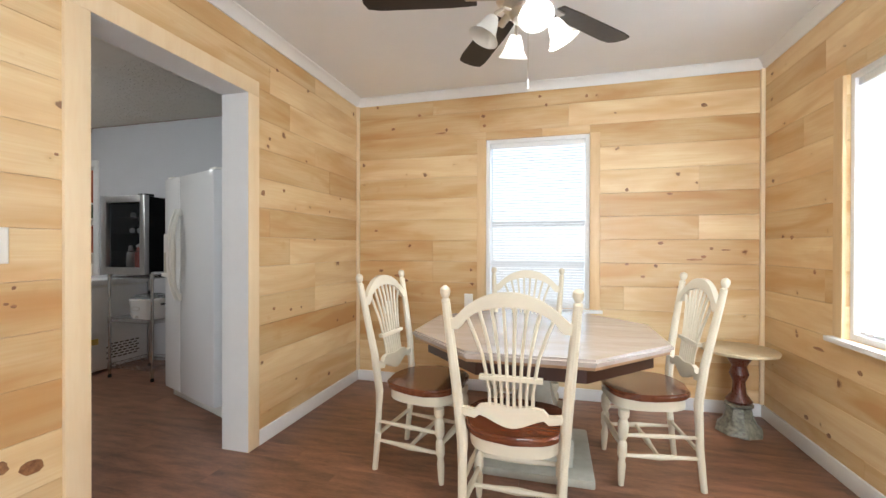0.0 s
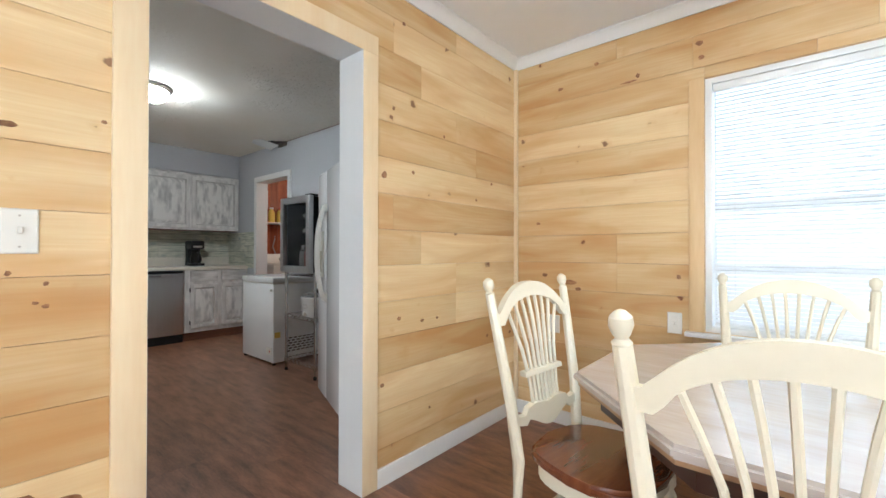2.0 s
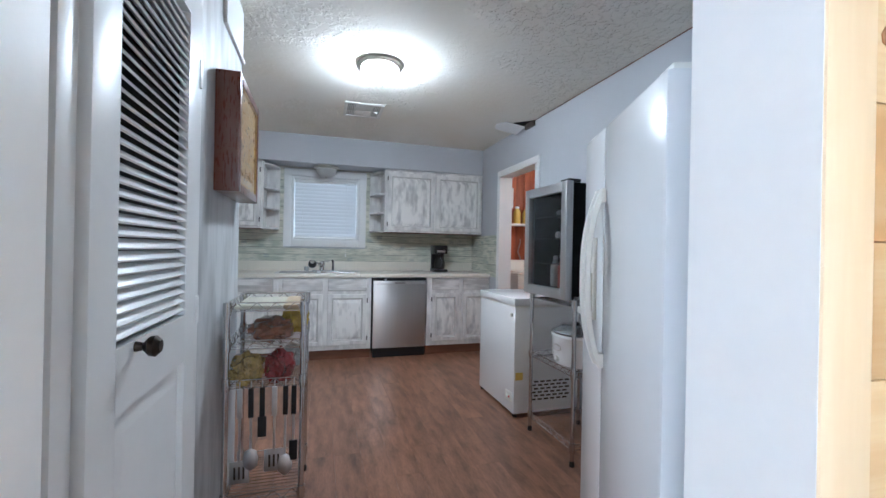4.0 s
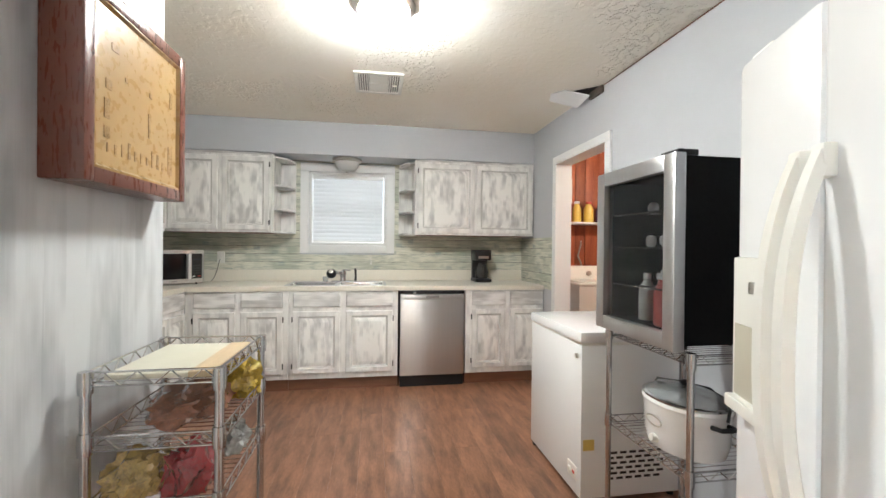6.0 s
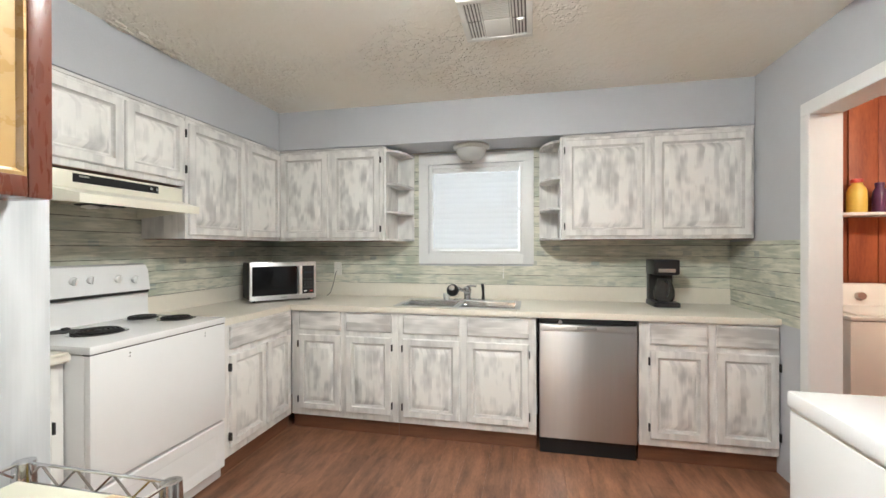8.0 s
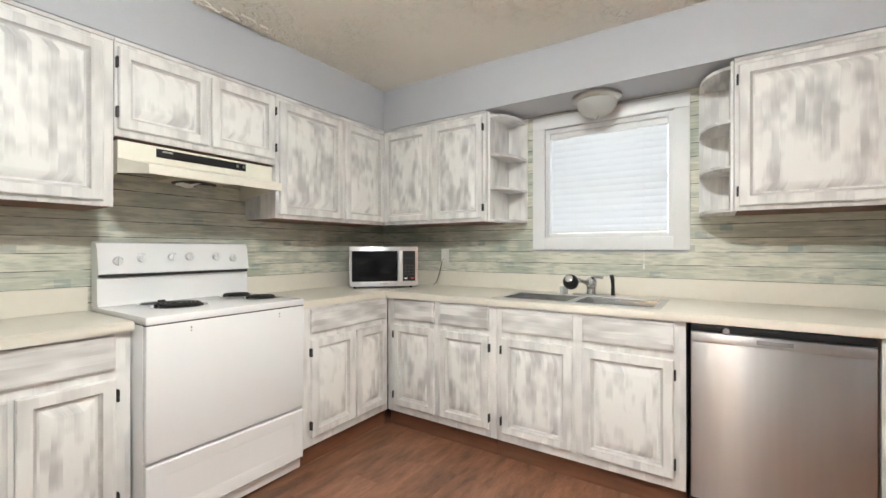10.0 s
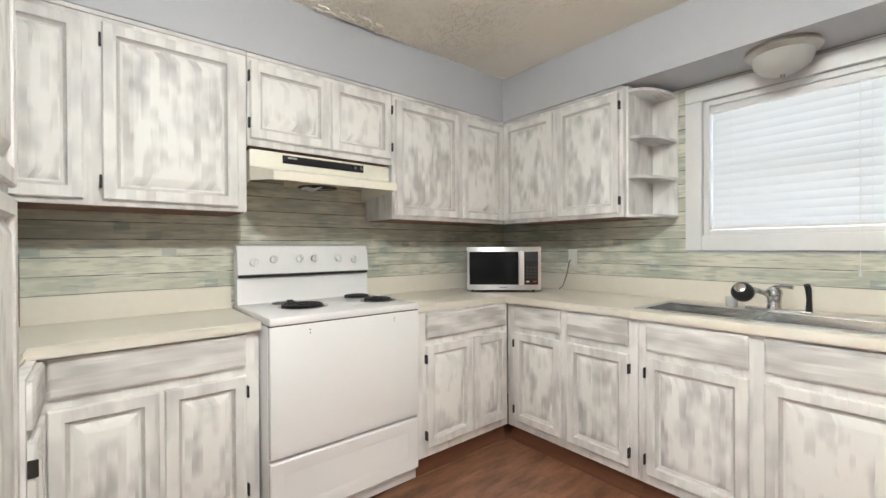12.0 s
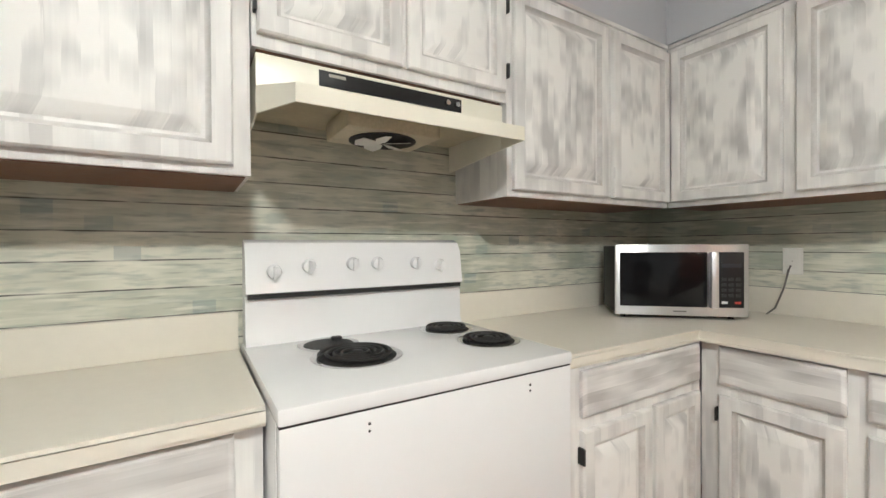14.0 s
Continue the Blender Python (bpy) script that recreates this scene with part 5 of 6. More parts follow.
PINK = mat("pink_juice", (0.62, 0.16, 0.14), 0.3, vary=0.15)
CLEAR = mat("pale_clear_plastic", (0.55, 0.57, 0.57), 0.2, vary=0.1)
CW = mat("white_cap", (0.75, 0.75, 0.75), 0.4)
bottle("juice_bottle", "pink drink bottle with a white cap in the cooler", pose(-3.48, 3.12, 0.936 + 0.051), 0.055, 0.21, PINK, CW, 0.7)
bottle("juice_bottle", "pink drink bottle with a white cap in the cooler", pose(-3.36, 3.14, 0.936 + 0.051), 0.045, 0.23, PINK, CW, 0.7)
bottle("juice_bottle", "pink drink bottle with a white cap in the cooler", pose(-3.57, 3.20, 0.936 + 0.051), 0.048, 0.22, PINK, CW, 0.7)
bottle("water_bottle", "clear plastic bottle in the cooler", pose(-3.64, 3.14, 0.936 + 0.051), 0.034, 0.20, CLEAR, CW)
for x, y, z in ((-3.46, 3.12, 0.365), (-3.40, 3.13, 0.365), (-3.53, 3.14, 0.365), (-3.62, 3.15, 0.505), (-3.45, 3.15, 0.505), (-3.37, 3.12, 0.505), (-3.54, 3.17, 0.505), (-3.66, 3.17, 0.365)):
    solid("egg_cup", turned(bmesh.new(), [(0.012, 0), (0.02, 0.01), (0.022, 0.03), (0.017, 0.044), (0.005, 0.05)], 14), CW, "small white rounded container in the cooler", "container", pose(x, y, 0.936 + z), "containers in the cooler")

sc = thing("slow_cooker", "white oval slow cooker with a glass lid on the rack", "slow cooker", pose(-3.48, 3.20, 0.5065) @ Matrix.Diagonal((1.0, 0.82, 1, 1)))
part("pot", turned(bmesh.new(), [(0.125, 0), (0.15, 0.01), (0.165, 0.06), (0.172, 0.17), (0.178, 0.185), (0.174, 0.20), (0.15, 0.20)], 32), ENAMEL, sc)
part("lid", turned(bmesh.new(), [(0.166, 0.20), (0.166, 0.206), (0.13, 0.228), (0.06, 0.24), (0.015, 0.242)], 32), mat("smoky_lid_glass", (0.42, 0.44, 0.43), 0.06, alpha=0.32), sc, "domed glass lid")
part("lid_knob", turned(bmesh.new(), [(0.01, 0.24), (0.022, 0.25), (0.024, 0.262), (0.01, 0.268)], 14), BLACK, sc)
part("rim", turned(bmesh.new(), [(0.168, 0.197), (0.176, 0.20), (0.176, 0.207), (0.165, 0.209)], 32), CHROME, sc)
for s in (-1, 1):
    part("handle", bent(bmesh.new(), [(s * 0.165, -0.04, 0.15), (s * 0.205, -0.035, 0.155), (s * 0.212, 0, 0.157), (s * 0.205, 0.035, 0.155), (s * 0.165, 0.04, 0.15)], 0.009), BLACK, sc)
part("lid_strap", bent(bmesh.new(), [(-0.20, 0.0, 0.18), (-0.19, 0.02, 0.215), (-0.10, 0.10, 0.225), (0.0, 0.13, 0.228), (0.10, 0.10, 0.225), (0.19, 0.02, 0.215), (0.20, 0.0, 0.18)], 0.006), BLACK, sc, "black lid strap")
part("dial", tube(bmesh.new(), (0, -0.155, 0.045), (0, -0.185, 0.05), 0.018, 0.014, seg=14), PLASTIC, sc)
part("emblem", bent(bmesh.new(), [(0.045 * math.cos(a / 2), -0.169 - 0.002, 0.115 + 0.018 * math.sin(a / 2)) for a in range(14)], 0.0025, 5), NICKEL, sc, "oval metal emblem")

# stove
SX0, SX1 = -5.103, -4.347
st = thing("electric_stove", "white electric coil stove with one burner coil missing", "stove")
part("body", boxed(SX0 + 0.002, SX1 - 0.002, KS + 0.03, 0.385, 0.02, 0.915, bevel=0.003), ENAMEL, st)
part("oven_door", boxed(SX0 + 0.003, SX1 - 0.003, 0.386, 0.417, 0.365, 0.9145, bevel=0.005), ENAMEL, st)
part("storage_drawer", rings_rect(bmesh.new(), SX1 - SX0 - 0.006, 0.265, [(0, 0), (0, -0.024), (0.006, -0.030), (0.05, -0.030), (0.062, -0.022), (0.066, -0.022)]), ENAMEL, st, m=pose(SX1 - 0.003, 0.387, 0.085, 0, 0, 180))
bm = boxed(SX0, SX1, KS + 0.03, 0.420, 0.918, 0.952, bevel=0.008)
ck = part("cooktop", bm, ENAMEL, st)
bm = bmesh.new()
prof = [(KS + 0.03, 0.952), (-0.108, 0.952), (-0.118, 0.975), (-0.120, 1.085), (-0.128, 1.095), (-0.102, 1.105), (-0.118, 1.22), (-0.135, 1.252), (-0.165, 1.262), (KS + 0.03, 1.255)]
ends = [[bm.verts.new((x, y, z)) for y, z in prof] for x in (SX0 + 0.006, SX1 - 0.006)]
for i in range(len(prof)):
    j = (i + 1) % len(prof)
    bm.faces.new((ends[0][i], ends[0][j], ends[1][j], ends[1][i]))
bm.faces.new(ends[0])
bm.faces.new(ends[1][::-1])
bg = part("backguard", bm, ENAMEL, st)
part("vent_gap", boxed(SX0 + 0.012, SX1 - 0.012, -0.135, -0.1065, 1.088, 1.102), MATTBLACK, bg)
for k, (x, z) in enumerate(((-4.43, 1.168), (-4.53, 1.182), (-4.67, 1.185), (-4.755, 1.185), (-4.90, 1.182), (-5.0, 1.172))):
    kb = part("knob", turned(bmesh.new(), [(0.021, 0), (0.021, 0.006), (0.018, 0.016), (0.010, 0.018)], 18), ENAMEL, bg, m=pose(x, -0.108, z, -100, 0, 0))
    part("knob_grip", boxed(-0.004, 0.004, -0.020, 0.020, 0.015, 0.026, bevel=0.002), ENAMEL, kb)
bm = bmesh.new()
for x in (-4.52, -4.95):
    tube(bm, (x, 0.416, 0.888), (x, 0.4185, 0.888), 0.0032, seg=8)
    tube(bm, (x, 0.416, 0.872), (x, 0.4185, 0.874), 0.0026, seg=8)
part("handle_screws", bm, MATTBLACK, st, "bare screws where the door handle is missing")
part("seam", boxed(SX0 + 0.004, SX1 - 0.004, 0.375, 0.4145, 0.913, 0.9185), MATTBLACK, st)


def burner(x, y, r, coil):
    b = part("drip_pan", turned(bmesh.new(), [(r + 0.014, 0.9525), (r + 0.016, 0.9545), (r + 0.008, 0.956), (r, 0.9535), (r * 0.6, 0.9532)], 32, Matrix.Translation((x, y, 0))), CHROME, ck)
    part("well", turned(bmesh.new(), [(r - 0.001, 0.9526), (r - 0.001, 0.9542), (r * 0.3, 0.9542)], 28, Matrix.Translation((x, y, 0))), MATTBLACK, b)
    if coil:
        pts = []
        turns = 4 if r > 0.09 else 3
        for k in range(turns * 22 + 1):
            a = 2 * math.pi * k / 22
            rr = 0.022 + (r - 0.028) * k / (turns * 22)
            pts.append((x + rr * math.cos(a), y + rr * math.sin(a), 0.962))
        part("coil", bent(bmesh.new(), pts, 0.0052, 7), MATTBLACK, b, "black spiral heating coil")
        part("medallion", turned(bmesh.new(), [(0.016, 0.958), (0.016, 0.965), (0.006, 0.967)], 14, Matrix.Translation((x, y, 0))), MATTBLACK, b)
    else:
        part("socket", boxed(x - 0.05, x - 0.02, y - 0.05, y - 0.03, 0.954, 0.965, bevel=0.003), MATTBLACK, b)


burner(-4.592, 0.148, 0.104, True)
burner(-4.565, -0.02, 0.072, False)
burner(-4.975, -0.018, 0.076, True)
burner(-4.99, 0.195, 0.080, True)

# range hood
hd = thing("range_hood", "cream metal range hood with a black control strip", "range hood")
HX0, HX1 = -5.112, -4.356
LIPZ0, LIPZ1 = 1.548, 1.588
part("fascia", boxed(HX0, HX1, 0.112, 0.118, 1.612, 1.706, bevel=0.002), IVORY, hd)
part("top", boxed(HX0, HX1, KS + 0.01, 0.112, 1.70, 1.706), IVORY, hd)
bm = bmesh.new()
plan = [(HX1, 0.1185), (HX1 - 0.055, 0.285), (HX0 + 0.055, 0.285), (HX0, 0.1185)]
hi = [bm.verts.new((x, y, 1.626 if y < 0.2 else LIPZ1)) for x, y in plan]
lo = [bm.verts.new((x, y, 1.56 if y < 0.2 else LIPZ0)) for x, y in plan]
inn = [bm.verts.new((x * 0.99 - 0.0474, y - 0.006, (1.56 if y < 0.2 else LIPZ0) + 0.0)) for x, y in plan]
top = [bm.verts.new((x * 0.99 - 0.0474, y - 0.006, 1.616 if y < 0.2 else LIPZ1 - 0.008)) for x, y in plan]
for a, b in ((hi, lo), (lo, inn), (inn, top)):
    for i in range(3):
        bm.faces.new((a[i], a[i + 1], b[i + 1], b[i]))
bm.faces.new(hi)
bm.faces.new(top[::-1])
part("visor", bm, IVORY, hd)
for x0, x1 in ((HX0, HX0 + 0.004), (HX1 - 0.004, HX1)):
    bm = bmesh.new()
    pr = [(KS + 0.01, 1.699), (0.111, 1.699), (0.117, 1.56), (KS + 0.01, 1.53)]
    a, b = [bm.verts.new((x0, y, z)) for y, z in pr], [bm.verts.new((x1, y, z)) for y, z in pr]
    for i in range(4):
        bm.faces.new((a[i], a[(i + 1) % 4], b[(i + 1) % 4], b[i]))
    bm.faces.new(a)
    bm.faces.new(b[::-1])
    part("side", bm, IVORY, hd)
# Inner pan and fan plate are a duller, mottled ivory than the hood.
part("inner_pan", boxed(HX0 + 0.005, HX1 - 0.005, KS + 0.012, 0.11, 1.632, 1.638), mat("mottled_tan_ivory", (0.55, 0.47, 0.31), 0.35, vary=0.35, scale=9), hd)
fp = part("fan_plate", boxed(-4.89, -4.59, -0.13, 0.09, 1.572, 1.631, bevel=0.012), mat("mottled_tan_ivory_plate", (0.62, 0.54, 0.38), 0.35, vary=0.35, scale=14), hd)
part("fan_opening", turned(bmesh.new(), [(0.105, 1.569), (0.105, 1.5715), (0.03, 1.5715)], 24, Matrix.Translation((-4.74, -0.02, 0))), MATTBLACK, fp)
for k in range(5):
    part("fan_blade", prism(bmesh.new(), [(0.012, -0.010), (0.04, -0.024), (0.082, -0.028), (0.09, 0.0), (0.07, 0.022), (0.012, 0.008)], 0, 0.002), PLASTIC, fp, m=pose(-4.74, -0.02, 1.562, 0, 0, 72 * k) @ pose(0, 0, 0, 14))
part("control_strip", boxed(-4.945, -4.505, 0.118, 0.122, 1.655, 1.695, bevel=0.001), BLACK, hd, "black control strip")
for x in (-4.89, -4.925):
    part("knob", tube(bmesh.new(), (x, 0.121, 1.675), (x, 0.134, 1.675), 0.008, seg=12), CHROME, hd)
part("badge", boxed(-4.575, -4.53, 0.1215, 0.1235, 1.68, 1.688), NICKEL, hd)

# dishwasher
dw = thing("dishwasher", "stainless steel dishwasher with a black top strip", "dishwasher", pose(-5.83, 2.205, 0, 0, 0, 90))
part("body", boxed(0.004, 0.601, 0.02, 0.57, 0.04, 0.886), MATTBLACK, dw)
part("door", boxed(0.003, 0.602, -0.022, 0.018, 0.105, 0.852, bevel=0.006), STEEL, dw, "brushed stainless door")
part("control_strip", boxed(0.003, 0.602, -0.020, 0.018, 0.855, 0.885, bevel=0.004), BLACK, dw)
part("handle_bar", boxed(0.004, 0.601, -0.030, -0.020, 0.810, 0.850, bevel=0.004), STEEL, dw)
part("vent", boxed(0.24, 0.36, -0.032, -0.0295, 0.822, 0.840, bevel=0.001), mat("grey_plastic", (0.25, 0.25, 0.25), 0.4), dw)
part("dial", tube(bmesh.new(), (0.135, -0.016, 0.866), (0.135, -0.035, 0.866), 0.014, seg=14), CHROME, dw)
part("toe_panel", boxed(0.006, 0.598, 0.0, 0.03, 0.0, 0.100), BLACK, dw)

# microwave
mw = thing("microwave", "stainless steel microwave with a black glass door set across the corner", "microwave", pose(-5.765, 0.075, CT + 0.001, 0, 0, 136.6))
part("body", boxed(0.004, 0.500, 0.022, 0.315, 0.018, 0.305, bevel=0.004), MATTBLACK, mw)
fa = part("front_panel", boxed(0, 0.505, 0.0, 0.022, 0.014, 0.31, bevel=0.006), STEEL, mw)
part("door_window", boxed(0.018, 0.352, -0.004, 0.002, 0.052, 0.278, bevel=0.004), mat("black_gloss_glass", (0.008, 0.008, 0.009), 0.06), mw)
MATS["black_gloss_glass"].node_tree.nodes["Principled BSDF"].inputs["Specular IOR Level"].default_value = 0.2
part("keypad", boxed(0.392, 0.486, -0.004, 0.002, 0.052, 0.278, bevel=0.003), BLACK, mw)
part("handle", boxed(0.356, 0.386, -0.034, -0.004, 0.050, 0.280, bevel=0.010), mat("bright_satin_steel", (0.80, 0.80, 0.80), 0.3, 1.0, vary=0.03), mw, "bright steel bar handle")
bm = bmesh.new()
for r in range(4):
    for c in range(3):
        box(bm, 0.404 + 0.026 * c, 0.422 + 0.026 * c, -0.0055, -0.0035, 0.095 + 0.022 * r, 0.108 + 0.022 * r)
part("keys", bm, mat("dark_grey_keys", (0.028, 0.028, 0.03), 0.4), mw)
part("display", boxed(0.402, 0.476, -0.0056, -0.0036, 0.215, 0.232), mat("display_grey", (0.05, 0.055, 0.065), 0.2), mw)
part("start_key", boxed(0.452, 0.474, -0.0057, -0.0036, 0.068, 0.078), mat("red_key", (0.5, 0.05, 0.04), 0.4), mw)
part("stop_key", boxed(0.404, 0.426, -0.0057, -0.0036, 0.068, 0.078), CW, mw)
part("brand_plate", boxed(0.225, 0.275, -0.0015, 0.001, 0.03, 0.036), mat("grey_print", (0.2, 0.2, 0.2), 0.4), mw)
for x in (0.04, 0.46):
    for y in (0.05, 0.28):
        part("foot", tube(bmesh.new(), (x, y, 0), (x, y, 0.02), 0.012, seg=8), BLACK, mw)
solid("power_cord", bent(bmesh.new(), [(KW + 0.03, 0.455, 1.145), (KW + 0.05, 0.455, 1.13), (KW + 0.055, 0.44, 1.05), (KW + 0.06, 0.41, 0.96), (KW + 0.07, 0.37, 0.918), (KW + 0.09, 0.31, 0.914)], 0.004, 6), mat("grey_cord", (0.2, 0.19, 0.17), 0.5), "grey microwave cord plugged into the outlet", "cord")

# coffee maker
cm = thing("coffee_maker", "black drip coffee maker on the counter", "coffee maker", pose(-6.26, 3.0, CT + 0.001, 0, 0, 90))
part("base", boxed(0, 0.17, -0.10, 0.13, 0, 0.035, bevel=0.008), BLACK, cm)
part("tower", boxed(0.005, 0.165, 0.05, 0.13, 0.034, 0.25, bevel=0.01), BLACK, cm)
part("head", boxed(0, 0.17, -0.09, 0.13, 0.225, 0.335, bevel=0.014), BLACK, cm)
cr = part("carafe", turned(bmesh.new(), [(0.055, 0.038), (0.068, 0.06), (0.070, 0.11), (0.055, 0.16), (0.045, 0.185), (0.05, 0.20)], 22, Matrix.Translation((0.085, -0.02, 0))), mat("dark_glass_carafe", (0.03, 0.028, 0.026), 0.05), cm, "dark glass carafe")
part("carafe_handle", bent(bmesh.new(), [(0.085, -0.07, 0.18), (0.085, -0.115, 0.175), (0.085, -0.12, 0.11), (0.085, -0.085, 0.075)], 0.008), BLACK, cr)
part("trim_band", boxed(0.03, 0.14, -0.0915, -0.088, 0.245, 0.27, bevel=0.001), NICKEL, cm)

# sink with faucet
sk = thing("kitchen_sink", "stainless steel double bowl drop-in sink", "sink")
bm = bmesh.new()
x0, x1, y0, y1 = SINK[0] - 0.022, SINK[1] + 0.022, SINK[2] - 0.022, SINK[3] + 0.022
ym = 1.63
zr = CT + 0.004
def rim(a0, a1, b0, b1):
    box(bm, a0, a1, b0, b1, CT + 0.0005, zr, bevel=0.0015)
rim(x0, SINK[0] + 0.075, y0, y1)
rim(SINK[1] - 0.012, x1, y0, y1)
rim(SINK[0] + 0.075, SINK[1] - 0.012, y0, SINK[2] + 0.015)
rim(SINK[0] + 0.075, SINK[1] - 0.012, SINK[3] - 0.015, y1)
rim(SINK[0] + 0.075, SINK[1] - 0.012, ym - 0.02, ym + 0.02)
part("rim", bm, STEEL, sk)
for b0, b1 in ((SINK[2] + 0.014, ym - 0.019), (ym + 0.019, SINK[3] - 0.014)):
    bm = bmesh.new()
    a0, a1 = SINK[0] + 0.074, SINK[1] - 0.011
    top = [bm.verts.new(v) for v in ((a0, b0, zr - 0.001), (a1, b0, zr - 0.001), (a1, b1, zr - 0.001), (a0, b1, zr - 0.001))]
    low = [bm.verts.new(v) for v in ((a0 + 0.02, b0 + 0.02, 0.75), (a1 - 0.02, b0 + 0.02, 0.75), (a1 - 0.02, b1 - 0.02, 0.75), (a0 + 0.02, b1 - 0.02, 0.75))]
    for i in range(4):
        bm.faces.new((top[i], top[(i + 1) % 4], low[(i + 1) % 4], low[i]))
    bm.faces.new(low)
    bowl = part("bowl", bm, SINKSTEEL, sk)
    part("drain", turned(bmesh.new(), [(0.04, 0.751), (0.04, 0.753), (0.02, 0.753)], 18, Matrix.Translation(((a0 + a1) / 2, (b0 + b1) / 2, 0))), CHROME, bowl)
fc = thing("faucet", "chrome kitchen faucet with a black round filter head and black sprayer", "faucet", pose(SINK[0] + 0.03, 1.66, zr))
part("base_plate", boxed(-0.024, 0.024, -0.11, 0.14, 0, 0.012, bevel=0.005), CHROME, fc)
part("column", turned(bmesh.new(), [(0.032, 0.01), (0.027, 0.03), (0.030, 0.065), (0.034, 0.085), (0.030, 0.10), (0.012, 0.112), (0.004, 0.115)], 20), CHROME, fc)
part("spout", bent(bmesh.new(), [(0.0, 0, 0.06), (0.03, -0.03, 0.085), (0.055, -0.065, 0.098), (0.07, -0.09, 0.094)], [0.015, 0.013, 0.012, 0.012]), CHROME, fc)
part("lever", bent(bmesh.new(), [(0, 0, 0.11), (0.02, 0.03, 0.118), (0.03, 0.075, 0.116)], [0.009, 0.008, 0.010]), CHROME, fc)
ball = part("filter_head", turned(bmesh.new(), [(0.046 * math.sin(radians(a)) + 0.002, -0.046 * math.cos(radians(a))) for a in range(0, 181, 15)], 20, pose(0.075, -0.105, 0.085, 0, 60, 0)), BLACK, fc, "black round water filter")
part("filter_ring", turned(bmesh.new(), [(0.020, 0.043), (0.024, 0.050), (0.014, 0.054)], 16, pose(0.075, -0.105, 0.085, 0, 60, 0)), CHROME, ball)
sp = part("sprayer", bent(bmesh.new(), [(0, 0.125, 0.012), (0, 0.126, 0.06), (0.004, 0.124, 0.11), (0.014, 0.120, 0.13)], [0.013, 0.010, 0.012, 0.012]), BLACK, fc, "black side sprayer")
solid("soap_cup", turned(bmesh.new(), [(0.022, 0), (0.025, 0.004), (0.027, 0.05), (0.024, 0.052)], 16), mat("clear_cup_plastic", (0.75, 0.77, 0.76), 0.1, alpha=0.45), "small clear plastic cup beside the faucet", "cup", pose(SINK[0] + 0.03, 1.49, zr))

# dome lights
def dome_light(label, m, r, drop, glass_mat):
    t = thing("dome_light", label, "ceiling light", m)
    part("base_ring", turned(bmesh.new(), [(r * 0.9, 0), (r, -0.002), (r * 1.02, -0.008), (r * 1.02, -0.020), (r * 0.97, -0.027), (r * 0.87, -0.035), (r * 0.80, -0.036)], 32), NICKEL, t, "brushed nickel ring")
    bm = bmesh.new()
    n = 9
    turned(bm, [(max(0.003, r * 0.83 * math.cos(radians(90 * i / n)) ** 0.75), -0.034 - drop * math.sin(radians(90 * i / n))) for i in range(n + 1)], 32)
    g = part("glass_dome", bm, glass_mat, t)
    part("finial", turned(bmesh.new(), [(0.003, 0.004), (0.010, 0.0), (0.009, -0.01), (0.003, -0.015)], 12, Matrix.Translation((0, 0, -0.034 - drop))), NICKEL, t)
    return t


dome_light("lit flush dome light with a nickel ring on the kitchen ceiling", pose(-4.07, 2.01, TOP), 0.152, 0.088, LITK)
dome_light("unlit frosted dome light with a nickel ring under the soffit", pose(-6.285, 1.69, 2.165), 0.142, 0.092, OPAL)

# ceiling vent and torn ceiling patch
vt = thing("ceiling_vent", "white metal ceiling air register", "vent", pose(-4.90, 1.82, TOP))
bm = bmesh.new()
box(bm, 0, 0.03, 0, 0.345, -0.012, 0, bevel=0.003)
box(bm, -0.35, -0.32, 0, 0.345, -0.012, 0, bevel=0.003)
box(bm, -0.32, 0.0, 0, 0.03, -0.012, 0, bevel=0.003)
box(bm, -0.32, 0.0, 0.315, 0.345, -0.012, 0, bevel=0.003)
box(bm, -0.32, 0.0, 0.098, 0.106, -0.010, -0.002)
box(bm, -0.32, 0.0, 0.238, 0.246, -0.010, -0.002)
part("frame", bm, PLASTIC, vt)
# Grey sheet carries the shade between the slats.
part("backing", boxed(-0.32, 0.0, 0.03, 0.315, -0.002, -0.0005), mat("vent_shadow_grey", (0.16, 0.155, 0.14), 0.7), vt)
for i in range(8):
    part("slat", boxed(-0.145 + 0.018 * i, -0.134 + 0.018 * i, 0.108, 0.236, -0.009, -0.004), PLASTIC, vt)
part("blank_panel", boxed(-0.318, -0.155, 0.107, 0.237, -0.0095, -0.003, bevel=0.003), PLASTIC, vt)
for i in range(4):
    for y in (0.036, 0.250):
        for x0, x1 in ((-0.312, -0.168), (-0.152, -0.008)):
            part("slat", boxed(x0, x1, y + 0.016 * i, y + 0.009 + 0.016 * i, -0.009, -0.004), PLASTIC, vt)
part("lever", boxed(-0.165, -0.155, 0.275, 0.300, -0.022, -0.009, bevel=0.002), PLASTIC, vt)

cl = thing("torn_ceiling_patch", "torn ceiling edge with a flap of plaster hanging down", "damage")
bm = bmesh.new()
pts = [(-5.15, 3.34, TOP - 0.012), (-5.03, 3.30, TOP - 0.006), (-4.92, 3.36, TOP - 0.012), (-4.885, 3.54, TOP - 0.05), (-5.10, 3.55, TOP - 0.07)]
a = [bm.verts.new(p) for p in pts]
b = [bm.verts.new((p[0], p[1], p[2] + 0.008)) for p in pts]
for i in range(5):
    bm.faces.new((a[i], a[(i + 1) % 5], b[(i + 1) % 5], b[i]))
bm.faces.new(a)
bm.faces.new(b[::-1])
part("flap", bm, PLASTER, cl)
